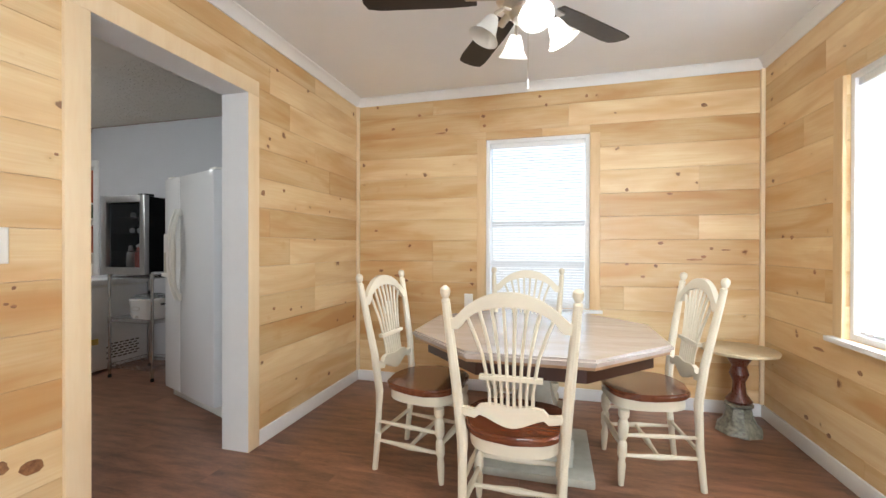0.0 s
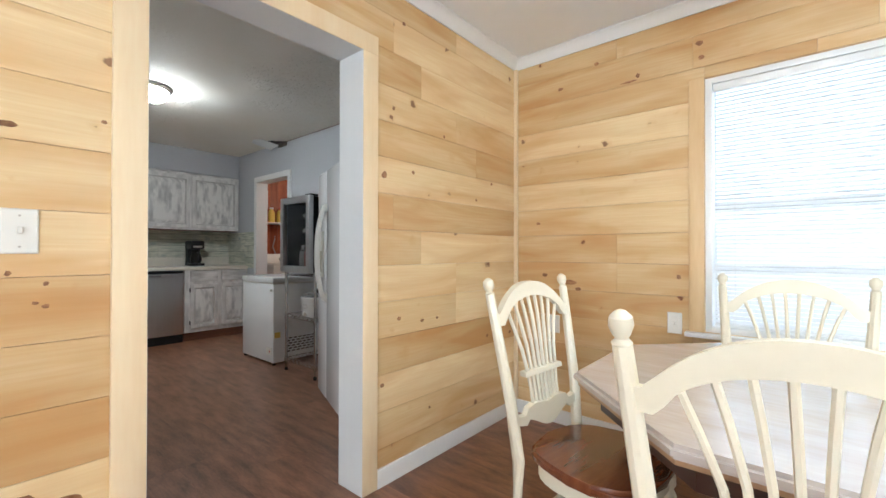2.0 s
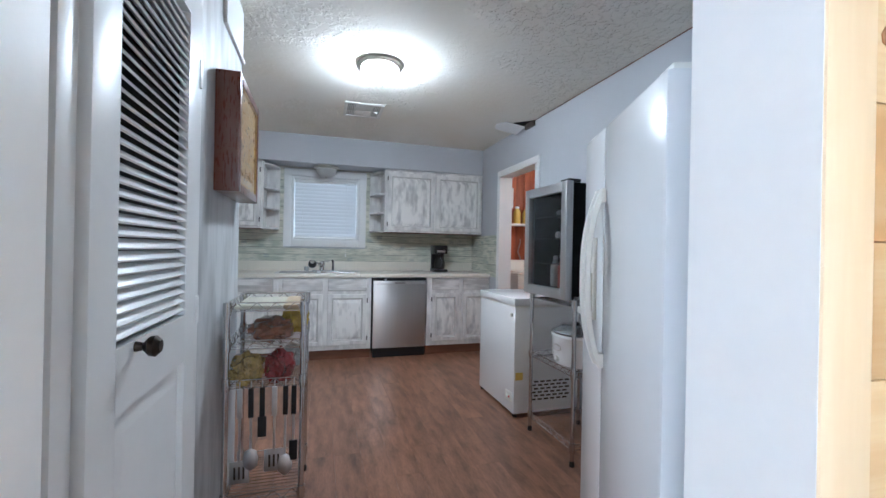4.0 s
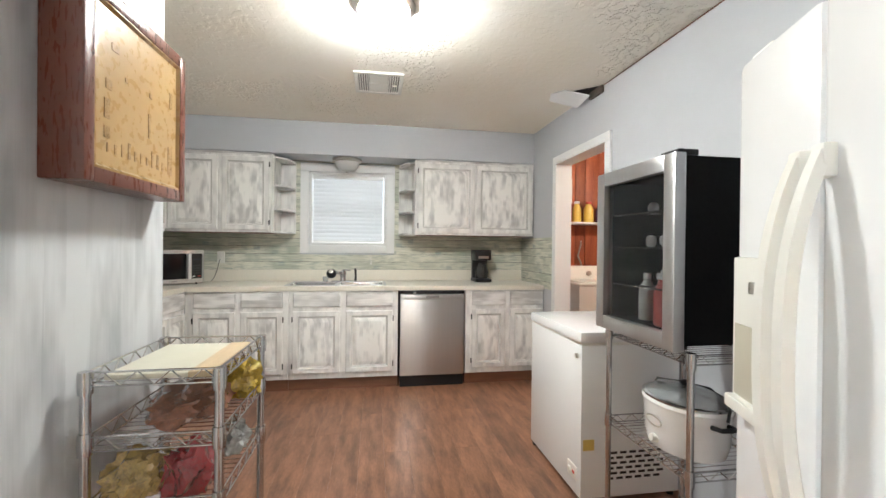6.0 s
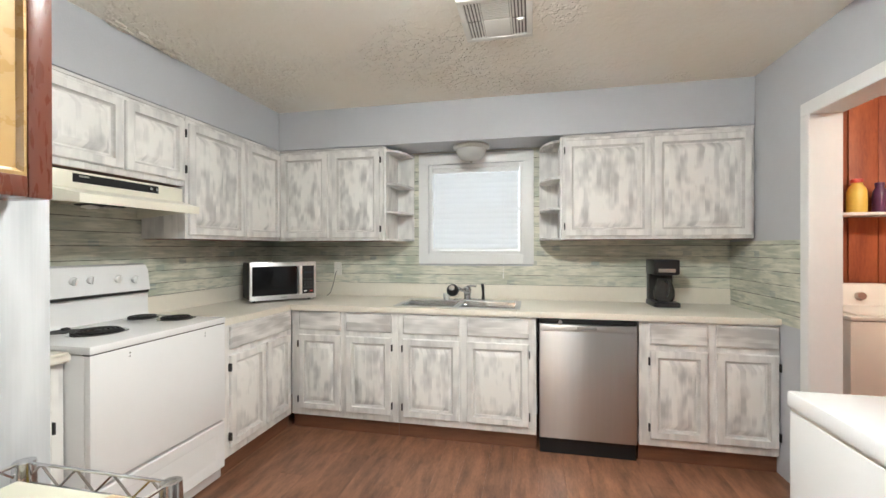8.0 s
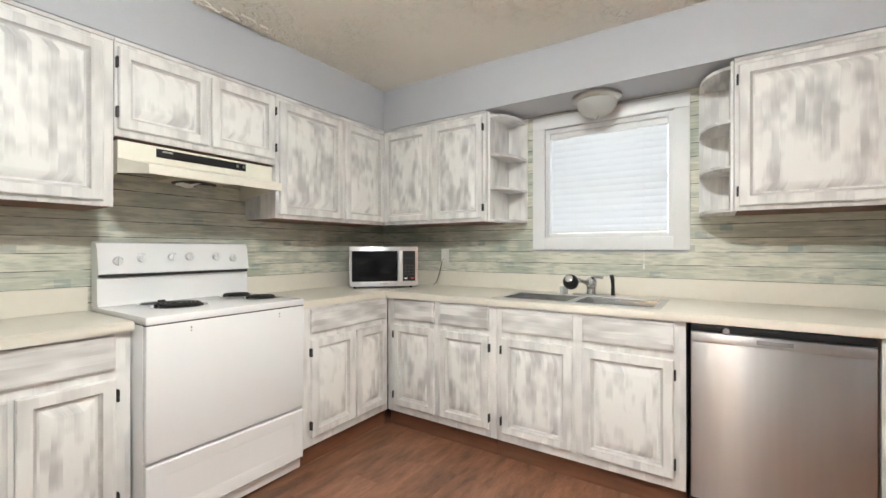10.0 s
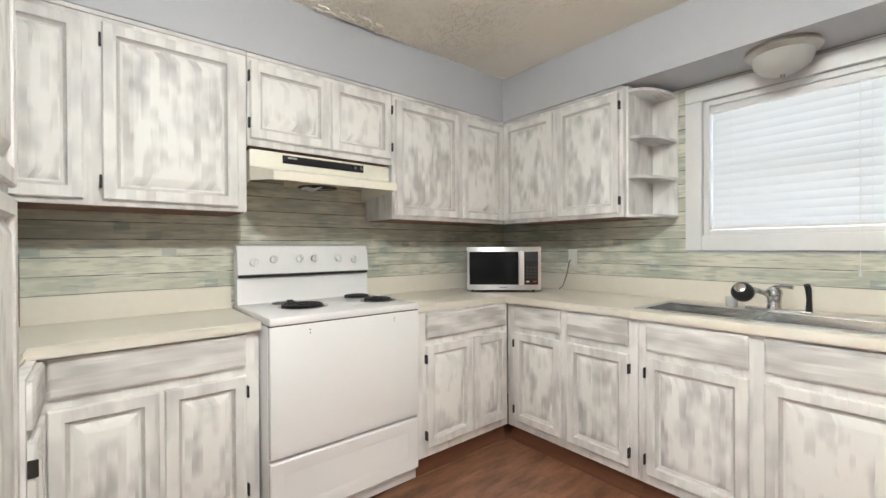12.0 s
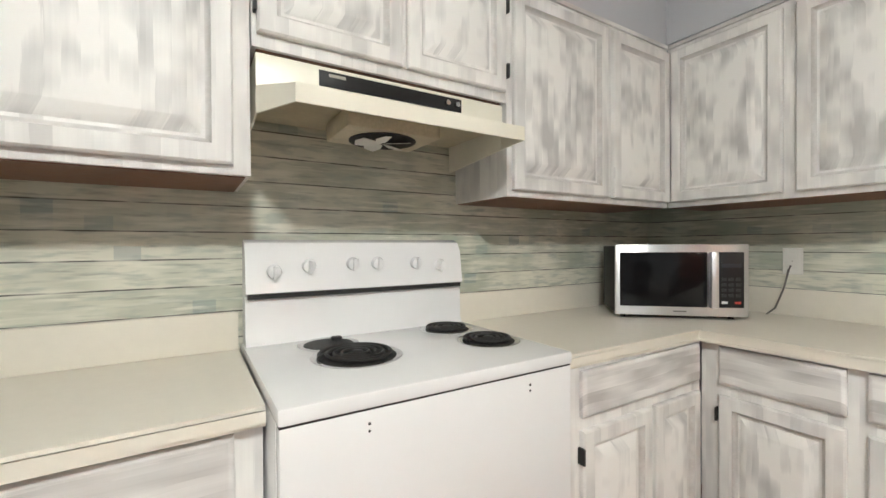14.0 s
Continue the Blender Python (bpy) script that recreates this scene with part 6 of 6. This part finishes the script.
# Flat black patch and dark strip stand in for the unlit hole and gap.
part("hole", prism(bmesh.new(), [(-5.21, 3.44), (-5.17, 3.36), (-5.12, 3.33), (-5.06, 3.40), (-4.92, 3.46), (-4.80, 3.59), (-5.16, 3.59)], TOP - 0.003, TOP - 0.001), MATTBLACK, cl, "flat black patch standing in for the dark of the ceiling hole")
part("stained_edge", boxed(-4.96, -4.78, 3.575, 3.597, TOP - 0.055, TOP - 0.002, bevel=0.004), mat("dark_gap_brown", (0.14, 0.11, 0.09), 0.7, vary=0.5, scale=20), cl)

# peeling plaster along the soffit, and the open joint over the far wall
pl = thing("peeling_plaster", "whitish flakes of peeling plaster where ceiling meets soffit", "damage")
fl = random.Random(31)
for k in range(16):
    cx, cy = -5.13 + 0.03 * k + fl.uniform(-0.01, 0.01), 0.112 + fl.uniform(0.0, 0.10) * math.sin(math.pi * (k + 1) / 17)
    r = fl.uniform(0.018, 0.038)
    out = [(cx + r * fl.uniform(0.6, 1.3) * math.cos(2 * math.pi * i / 7), cy + 0.6 * r * fl.uniform(0.6, 1.3) * math.sin(2 * math.pi * i / 7)) for i in range(7)]
    part("flake", prism(bmesh.new(), out, TOP - fl.uniform(0.006, 0.016), TOP - 0.001), KNOCK, pl)
structure("ceiling_joint", boxed(-4.78, -1.80, KN - 0.007, KN - 0.001, TOP - 0.007, TOP - 0.001, bevel=0.002), BROWNWOOD, "dark open joint between the ceiling and the wall", "crack")

# wall box with a printed panel
kb = thing("wall_box", "dark mahogany wall box with a printed tan panel under glass", "wall cabinet", pose(-3.09, 1.221, 1.437, 0, 0, 180))
KWD, KH, KD = 0.51, 0.495, 0.097
bm = boxed(0, 0.038, -KD, 0, 0, KH, bevel=0.006)
box(bm, KWD - 0.038, KWD, -KD, 0, 0, KH, bevel=0.006)
box(bm, 0.037, KWD - 0.037, -KD, 0, 0, 0.038, bevel=0.006)
box(bm, 0.037, KWD - 0.037, -KD, 0, KH - 0.038, KH, bevel=0.006)
part("frame", bm, MAHOGANY, kb)
part("inner_bead", rings_rect(bmesh.new(), KWD - 0.074, KH - 0.074, [(0.0, -KD + 0.012), (0, -KD + 0.004), (0.006, -KD + 0.002), (0.01, -KD + 0.008), (0.012, -KD + 0.011)], 0.037, 0.037), mat("tan_printed_panel", (0.43, 0.285, 0.115), 0.28, second=(0.36, 0.22, 0.082), scale=5, coat=0.6, fine=0.5), kb)
rr = random.Random(4)
SEPIA = mat("sepia_print", (0.38, 0.23, 0.085), 0.28, second=(0.17, 0.095, 0.035), scale=30)
marks = [(0.085 + 0.026 * i, 0.085, 0.006 + 0.006 * rr.random(), 0.02 + 0.03 * rr.random()) for i in range(10)]
marks += [(0.352, 0.08, 0.026, 0.09), (0.075, 0.12, 0.022, 0.03), (0.075, 0.17, 0.022, 0.05), (0.25, 0.17, 0.010, 0.07), (0.08, 0.245, 0.024, 0.025), (0.15, 0.29, 0.01, 0.012), (0.255, 0.29, 0.012, 0.014), (0.36, 0.30, 0.016, 0.05), (0.10, 0.35, 0.03, 0.02)]
for x, z, w, h in marks:
    part("printed_mark", boxed(x * 1.16, x * 1.16 + w, -KD + 0.0095, -KD + 0.0109, z, z + h), SEPIA, kb)
part("back", boxed(0.04, KWD - 0.04, -0.02, -0.002, 0.04, KH - 0.04), MAHOGANY, kb)

pn = tagged(thing("upper_panel", "white painted access panel with a thin moulding high on the wall", "panel", kind="structure"))
part("panel", boxed(-3.655, -3.235, 1.2202, 1.226, 2.205, 2.455), WHITE, pn)
part("moulding", boxed(-3.66, -3.22, 1.2202, 1.236, 2.185, 2.204, bevel=0.003), WHITE, pn)
part("moulding", boxed(-3.234, -3.218, 1.2202, 1.236, 2.205, 2.46, bevel=0.003), WHITE, pn)

# louvred closet door
ld = tagged(thing("door_1", "white louvred closet door, closed, with a dark round knob", "door", pose(-2.10, 1.222, 0, 0, 0, 180)), kind="structure")
DW2 = 0.66
bm = boxed(0, 0.11, -0.03, 0, 0.01, 2.02, bevel=0.003)
box(bm, DW2 - 0.11, DW2, -0.03, 0, 0.01, 2.02, bevel=0.003)
for z0, z1 in ((0.01, 0.16), (0.86, 1.0), (1.92, 2.02)):
    box(bm, 0.109, DW2 - 0.109, -0.03, 0, z0, z1)
part("stiles_and_rails", bm, WHITE, ld)
lv = None
for z in [1.0 + 0.027 * i for i in range(1, 34)]:
    if lv is None:
        lv = finish("louvre", boxed(0.11, DW2 - 0.11, -0.018, 0.012, -0.003, 0.003, bevel=0.001), WHITE)
    s = new("louvre", lv)
    s.parent, s.matrix_basis = ld, pose(0, -0.014, z, 42)
part("lower_panel", rings_rect(bmesh.new(), DW2 - 0.22, 0.70, [(0, -0.004), (0, -0.012), (0.03, -0.012), (0.05, -0.022), (0.055, -0.022)], 0.11, 0.16), WHITE, ld)
# Black board stands in for the shade between the louvres.
part("louvre_shadow_board", boxed(0.108, DW2 - 0.108, -0.0035, -0.001, 1.0, 1.92), MATTBLACK, ld, "black board standing in for the shade behind the slats")
kn = part("knob", turned(bmesh.new(), [(0.012, 0), (0.009, 0.015), (0.022, 0.028), (0.024, 0.04), (0.014, 0.05)], 18), mat("dark_bronze", (0.06, 0.045, 0.035), 0.35, 0.8), ld, m=pose(0.20, -0.03, 0.985, 90))
for z in (0.25, 1.0, 1.78):
    part("hinge", boxed(DW2 - 0.004, DW2 + 0.022, -0.034, -0.002, z - 0.045, z + 0.045, bevel=0.002), WHITE, ld)
casing_set("closet_casing", "white painted casing beside the closet door", WHITE, "y", 1.2205, 1.238, (-2.78, -2.085, 0.0, 2.035), 0.06)

# utility cart
ct = thing("utility_cart", "narrow chrome wire kitchen cart with utensils hung on it", "cart", pose(-3.59, 1.262, 0))
CWD, CD = 0.40, 0.315
posts(ct, CWD, CD, 0.955, 0.0125, (0.955, 0.80, 0.63, 0.13))
for z in (0.965, 0.80, 0.63, 0.13):
    wire_shelf(ct, CWD, CD, z, 14, deep=0.036)
cb = thing("cutting_board", "cream cutting board with a wooden edge on the cart", "cutting board", pose(-3.565, 1.285, 0.9305))
part("board", boxed(0, 0.345, 0.0, 0.20, 0.003, 0.018, bevel=0.004), mat("cream_board", (0.52, 0.495, 0.40), 0.45, vary=0.1, scale=6), cb)
part("edge_strip", boxed(0, 0.345, 0.201, 0.265, 0.003, 0.020, bevel=0.004), mat("light_maple", (0.55, 0.42, 0.26), 0.45, vary=0.3, scale=5, stretch=(1, 8, 1)), cb, "wooden edge strip")


def bag(name, label, m, size, colour, seed):
    """A crumpled plastic food bag."""
    bm = bmesh.new()
    bmesh.ops.create_icosphere(bm, subdivisions=4, radius=1)
    for v in bm.verts:
        p = v.co.copy()
        n1 = noise.noise(p * 1.9 + Vector((seed, 0, 0))) * 0.34 + abs(noise.noise(p * 4.5 + Vector((seed, 3, 0)))) * 0.30 + abs(noise.noise(p * 11 + Vector((seed, 7, 0)))) * 0.10
        c = p * (0.92 + n1)
        v.co = Vector((c.x * size[0], c.y * size[1], max(-0.75, c.z) * size[2]))
    low = min(v.co.z for v in bm.verts)
    bmesh.ops.translate(bm, verts=bm.verts, vec=(0, 0, -low))
    mt = mat(name + "_film_%d" % seed, colour, 0.2, second=tuple(0.35 * c + 0.05 for c in colour), scale=17, coat=0.8, bump=0.7, bump_scale=34, fine=0.5)
    return solid(name, bm, mt, label, "bag", m)


bag("bread_bag", "orange-brown bread loaf in a clear bag on the cart", pose(-3.42, 1.42, 0.768), (0.16, 0.095, 0.055), (0.34, 0.15, 0.09), 1)
bag("chip_bag", "crumpled yellow snack bag on the cart", pose(-3.55, 1.52, 0.768), (0.06, 0.065, 0.075), (0.66, 0.46, 0.04), 2)
bag("pasta_bag", "bag of yellow pasta on the cart", pose(-3.29, 1.33, 0.598), (0.10, 0.07, 0.07), (0.50, 0.35, 0.11), 3)
bag("snack_bag", "dark red snack bag on the cart", pose(-3.29, 1.47, 0.598), (0.085, 0.06, 0.075), (0.28, 0.02, 0.025), 4)
bag("clear_bag", "grey clear plastic bag on the cart", pose(-3.50, 1.50, 0.598), (0.07, 0.06, 0.06), (0.42, 0.43, 0.42), 5)


def utensil(kind, label, y, length, head):
    t = thing(kind, label, "utensil", pose(-3.168, 1.262 + y, 0.60, 0, 3, 0), "utensils hung on the cart")
    hnd = STEEL if kind in ("slotted_turner", "spatula") else BLACK
    part("handle", boxed(-0.006, 0.006, -0.011, 0.011, -0.13, 0.0, bevel=0.004), hnd, t)
    part("hook", bent(bmesh.new(), [(0, 0, 0), (0.0, 0, 0.018), (-0.006, 0, 0.026), (-0.012, 0, 0.018)], 0.0025, 6), STEEL, t)
    part("shank", boxed(-0.002, 0.002, -0.005, 0.005, -length + 0.08, -0.128), STEEL, t)
    if head == "blade":
        bm = boxed(-0.0015, 0.0015, -0.04, 0.04, -length, -length + 0.1, bevel=0.0005)
        part("head", bm, STEEL, t)
        for i in range(3):
            part("slot", boxed(-0.002, 0.0022, -0.022 + 0.018 * i, -0.014 + 0.018 * i, -length + 0.02, -length + 0.075), MATTBLACK, t)
    elif head == "spoon":
        part("head", turned(bmesh.new(), [(0.008, -0.05), (0.028, -0.03), (0.032, 0.0), (0.024, 0.035), (0.006, 0.045)], 14, Matrix.Translation((0, 0, -length + 0.045)) @ Matrix.Diagonal((0.3, 1, 1, 1))), STEEL, t)
    else:
        part("head", boxed(-0.004, 0.004, -0.018, 0.018, -length, -length + 0.09, bevel=0.002), BLACK, t)


utensil("slotted_turner", "steel slotted turner hung on the cart", 0.06, 0.42, "blade")
utensil("ladle", "black-handled ladle hung on the cart", 0.105, 0.36, "spoon")
utensil("scraper", "black nylon scraper hung on the cart", 0.15, 0.22, "flat")
utensil("spatula", "steel spatula hung on the cart", 0.20, 0.38, "blade")
utensil("serving_spoon", "black-handled serving spoon hung on the cart", 0.245, 0.40, "spoon")
utensil("tongs", "black-handled tongs hung on the cart", 0.28, 0.34, "flat")

# toaster oven in the corner of the return counter
DULLMETAL = mat("dull_dark_metal", (0.21, 0.20, 0.185), 0.4, 1.0, vary=0.2, scale=8)
to = thing("toaster_oven", "brushed metal toaster oven with three knobs in the corner", "toaster oven", pose(-3.22, 0.185, CT + 0.001, 0, 0, 205) @ Matrix.Diagonal((1, 1, 1.15, 1)))
part("body", boxed(0, 0.41, 0.012, 0.20, 0.018, 0.262, bevel=0.01), DULLMETAL, to)
part("glass_door", boxed(0.012, 0.30, -0.004, 0.012, 0.04, 0.24, bevel=0.004), BLACK, to, "black glass door")
part("control_panel", boxed(0.31, 0.408, -0.004, 0.012, 0.022, 0.258, bevel=0.006), DULLMETAL, to)
part("handle", bent(bmesh.new(), [(0.04, -0.004, 0.215), (0.04, -0.03, 0.215), (0.27, -0.03, 0.215), (0.27, -0.004, 0.215)], 0.007), CHROME, to)
for z in (0.075, 0.14, 0.205):
    k = part("knob", turned(bmesh.new(), [(0.02, 0), (0.02, 0.012), (0.016, 0.018)], 16), NICKEL, to, m=pose(0.36, -0.004, z, 90))
    part("pointer", boxed(-0.004, 0.004, -0.018, 0.018, 0.018, 0.026, bevel=0.002), CW, k)
for x in (0.04, 0.37):
    for y in (0.04, 0.17):
        part("foot", tube(bmesh.new(), (x, y, 0), (x, y, 0.02), 0.01, seg=8), BLACK, to)

# ---- laundry room ----
def washer(name, label, m, knob):
    t = thing(name, label, "washer", m)
    part("body", boxed(0, 0.68, 0, 0.66, 0.0, 0.90, bevel=0.012), PLASTIC, t)
    part("top", boxed(-0.003, 0.683, -0.004, 0.66, 0.902, 0.928, bevel=0.008), PLASTIC, t)
    part("lid", boxed(0.05, 0.63, 0.03, 0.48, 0.929, 0.942, bevel=0.006), PLASTIC, t)
    bm = bmesh.new()
    pr = [(0.50, 0.928), (0.53, 1.05), (0.57, 1.085), (0.66, 1.085), (0.66, 0.928)]
    a, b = [bm.verts.new((0.01, y, z)) for y, z in pr], [bm.verts.new((0.67, y, z)) for y, z in pr]
    for i in range(5):
        bm.faces.new((a[i], a[(i + 1) % 5], b[(i + 1) % 5], b[i]))
    bm.faces.new(a)
    bm.faces.new(b[::-1])
    c = part("control_console", bm, PLASTIC, t)
    part("dial", tube(bmesh.new(), (knob, 0.515, 1.0), (knob, 0.485, 1.008), 0.03, 0.026, seg=18), NICKEL, c)


washer("washing_machine", "off-white top-loading washing machine in the laundry room", pose(-6.0, 4.06, 0, 0, 0, 90), 0.38)
washer("clothes_dryer", "off-white clothes dryer beside the washer", pose(-6.0, 4.80, 0, 0, 0, 90), 0.2)
sh = thing("wall_shelf", "white wooden shelf over the washer", "shelf")
part("board", boxed(-6.718, -6.47, KN + 0.125, 5.745, 1.575, 1.597, bevel=0.003), WHITE, sh)
for y in (3.95, 4.9, 5.5):
    part("bracket", boxed(-6.718, -6.56, y, y + 0.02, 1.50, 1.575), WHITE, sh)
YEL, PUR, GRN, AMB = mat("yellow_bottle", (0.75, 0.52, 0.10), 0.35), mat("purple_bottle", (0.10, 0.03, 0.09), 0.35), mat("dark_green_bottle", (0.02, 0.06, 0.02), 0.3), mat("amber_bottle", (0.5, 0.25, 0.05), 0.3)
for k, (y, r, h, body, cap, label) in enumerate(((4.20, 0.05, 0.20, AMB, CW, "amber cleaner bottle"), (4.33, 0.05, 0.25, YEL, CW, "tall pale yellow bottle"), (4.48, 0.058, 0.25, YEL, mat("red_cap", (0.5, 0.05, 0.03), 0.4), "yellow detergent bottle with red cap"), (4.62, 0.042, 0.22, PUR, PUR, "dark purple can"), (4.71, 0.042, 0.22, PUR, CW, "dark purple can with white cap"), (4.83, 0.05, 0.24, GRN, CW, "dark green bottle with white cap"))):
    bottle("cleaner_bottle", label + " on the laundry shelf", pose(-6.60, y, 1.598), r, h, body, cap, 0.55)
bm = boxed(-6.719, -6.66, 4.16, 4.30, 1.83, 2.12, bevel=0.006)
solid("wall_box_panel", bm, WHITE, "white wall-mounted box over the shelf", "wall box")
solid("outlet", boxed(-6.719, -6.708, 4.41, 4.48, 1.33, 1.44, bevel=0.003), PLASTIC, "white outlet behind the washer", "outlet")
solid("washer_hose", bent(bmesh.new(), [(-6.70, 4.44, 1.38), (-6.66, 4.42, 1.34), (-6.655, 4.38, 1.2), (-6.66, 4.42, 1.12), (-6.67, 4.45, 1.0)], 0.010, 8), mat("grey_hose", (0.35, 0.33, 0.30), 0.5), "grey cord hanging from the outlet", "cord")
solid("dryer_vent_hole", boxed(-6.7195, -6.712, 4.90, 5.05, 1.16, 1.30, bevel=0.002), MATTBLACK, "dark vent opening in the cedar wall", "vent")
# ---- boards of the walls and the floor ----
def course_edges():
    z, out = 0.0, []
    while z < TOP - 0.02:
        out.append((z, min(z + 0.1765, TOP)))
        z += 0.1765
    return out


def boards(wall, axis, face, deep, a0, a1, holes, seed):
    """Tongue-and-groove pine boards: each a bevelled length, butted at random along its course."""
    rnd = random.Random(seed)
    for z0, z1 in course_edges():
        at = a0
        while at < a1 - 1e-3:
            end = at + rnd.choice((0.7, 1.1, 1.6, 2.1, 2.8))
            if a1 - end < 0.35:
                end = a1
            pieces = [(at, end, z0, z1)]
            for b0, b1, c0, c1 in holes:
                cut = []
                for p, q, r, s in pieces:
                    if q <= b0 or p >= b1 or s <= c0 or r >= c1:
                        cut.append((p, q, r, s))
                        continue
                    if p < b0:
                        cut.append((p, b0, r, s))
                    if q > b1:
                        cut.append((b1, q, r, s))
                    lo, hi = max(p, b0), min(q, b1)
                    if r < c0:
                        cut.append((lo, hi, r, c0))
                    if s > c1:
                        cut.append((lo, hi, c1, s))
                pieces = cut
            for p, q, r, s in pieces:
                if q - p < 0.02 or s - r < 0.008:
                    continue
                lift = rnd.uniform(0, 0.0012)
                g, v = 0.0002, 0.0013
                bm = bmesh.new()
                def ring(inset, d):
                    pts = ((p + g + inset * 0.25, r + inset), (q - g - inset * 0.25, r + inset), (q - g - inset * 0.25, s - inset), (p + g + inset * 0.25, s - inset))
                    return [bm.verts.new((d, a, z) if axis == "x" else (a, d, z)) for a, z in pts]
                loops = [ring(0, deep), ring(0, face + (deep - face) * 0.22), ring(v, face + (deep - face) * 0.06 * lift)]
                for m, n in zip(loops, loops[1:]):
                    for i in range(4):
                        bm.faces.new((m[i], m[(i + 1) % 4], n[(i + 1) % 4], n[i]))
                bm.faces.new(loops[-1])
                part("plank", bm, PINE, wall)
            at = end


boards(wall_west, "x", WEST, WEST - 0.022, SOUTH, NORTH, [(DOOR[0] - 0.002, DOOR[1] + 0.002, -1, DOOR[3] + 0.002)], 3)
boards(wall_north, "y", NORTH, NORTH + 0.022, WEST, EAST, [NWIN], 5)
boards(wall_east, "x", EAST, EAST + 0.022, SOUTH, NORTH, [EWIN], 8)
boards(wall_south, "y", SOUTH, SOUTH - 0.022, WEST, EAST, [SWIN], 9)

# the larger knots of the boards, at their places
KNOT = mat("pine_knot", (0.42, 0.215, 0.09), 0.4, second=(0.15, 0.055, 0.025), scale=55, per_object=0.25)
KNOTS_NORTH = [(-0.99, 2.3), (-0.75, 2.16), (-0.44, 2.25), (-0.43, 2.17), (0.01, 2.37), (0.06, 2.3), (0.36, 2.34), (1.16, 2.2), (0.94, 1.57), (0.65, 1.61), (0.88, 1.21), (0.65, 1.05), (0.85, 1.04), (0.76, 0.96), (1.21, 1.17), (1.16, 1.11), (-1.23, 2.2), (-1.39, 1.32), (-1.34, 0.97), (-0.54, 0.99), (-1.11, 0.89)]
KNOTS_WEST = [(2.47, 2.29), (2.4, 1.84), (2.54, 1.54), (2.34, 1.5), (2.79, 1.78), (3.27, 1.57), (3.1, 1.45), (2.44, 0.79), (2.61, 0.76), (2.73, 0.76), (2.67, 0.28), (2.33, 0.48), (1.05, 1.44), (1.27, 1.5), (1.15, 1.04), (1.15, 0.98), (1.13, 0.99), (1.08, 1.07), (1.10, 0.47), (1.20, 0.435)]
KNOTS_EAST = [(3.06, 0.2), (2.86, 0.18), (3.16, 0.65), (2.63, 0.58), (2.99, 1.04), (3.22, 1.24)]
kr = random.Random(12)


def knot(wall, axis, face, inward, a, z, w, h):
    out = []
    for i in range(12):
        t = 2 * math.pi * i / 12
        r = 1 + kr.uniform(-0.22, 0.22)
        out.append((w * r * math.cos(t), h * r * math.sin(t)))
    bm = prism(bmesh.new(), out, 0.0, 0.0016)
    turn = Matrix(((0, 0, inward), (1, 0, 0), (0, 1, 0))).to_4x4() if axis == "x" else Matrix(((1, 0, 0), (0, 0, inward), (0, 1, 0))).to_4x4()
    bm.transform(Matrix.Translation((face, a, z) if axis == "x" else (a, face, z)) @ turn)
    part("knot", bm, KNOT, wall)


for a, z in KNOTS_NORTH:
    knot(wall_north, "y", NORTH, -1, a, z, kr.uniform(0.010, 0.020), kr.uniform(0.008, 0.014))
for k, (a, z) in enumerate(KNOTS_WEST):
    big = 2.6 if k >= 18 else 1.9 if k == 3 else 0.55 if k >= 12 else 0.9
    knot(wall_west, "x", WEST, 1, a, z, kr.uniform(0.008, 0.015) * big, kr.uniform(0.008, 0.012) * big)
for a, z in KNOTS_EAST:
    knot(wall_east, "x", EAST, -1, a, z, kr.uniform(0.012, 0.02), kr.uniform(0.010, 0.014))

# long dark resin streaks
for wall, axis, face, inward, a, z, w, h in ((wall_north, "y", NORTH, -1, 1.10, 1.09, 0.055, 0.007), (wall_north, "y", NORTH, -1, -0.80, 2.135, 0.045, 0.006), (wall_north, "y", NORTH, -1, -1.16, 0.93, 0.05, 0.014), (wall_north, "y", NORTH, -1, 1.30, 1.16, 0.03, 0.005), (wall_west, "x", WEST, 1, 1.07, 1.45, 0.028, 0.009), (wall_east, "x", EAST, -1, 2.95, 0.62, 0.05, 0.009)):
    knot(wall, axis, face, inward, a, z, w, h)

rnd = random.Random(21)
WIDE = 0.152
cache = {}


def floor_plank(x0, x1, y0, y1):
    key = (round(x1 - x0, 3), round(y1 - y0, 3))
    if key not in cache:
        w, d = key
        cache[key] = finish("plank", prism(bmesh.new(), [(0.0003, 0.0003), (w - 0.0003, 0.0003), (w - 0.0003, d - 0.0003), (0.0003, d - 0.0003)], -0.012, 0.0), FLOOR, False)
    ob = new("plank", cache[key])
    ob.parent, ob.location = floor, (x0, y0, 0)


y = -1.3
row = 0
while y < KN + 0.1:
    x_from = WEST - 0.02 if y < KS else -6.465
    x = x_from
    x -= rnd.choice((0.0, 0.3, 0.6, 0.9))
    while x < EAST:
        floor_plank(max(x, x_from), min(x + 1.22, EAST), y, y + WIDE)
        x += 1.22
    y += WIDE
y = KN + 0.12
floor_plank(-6.72, -4.1, y, 5.75)
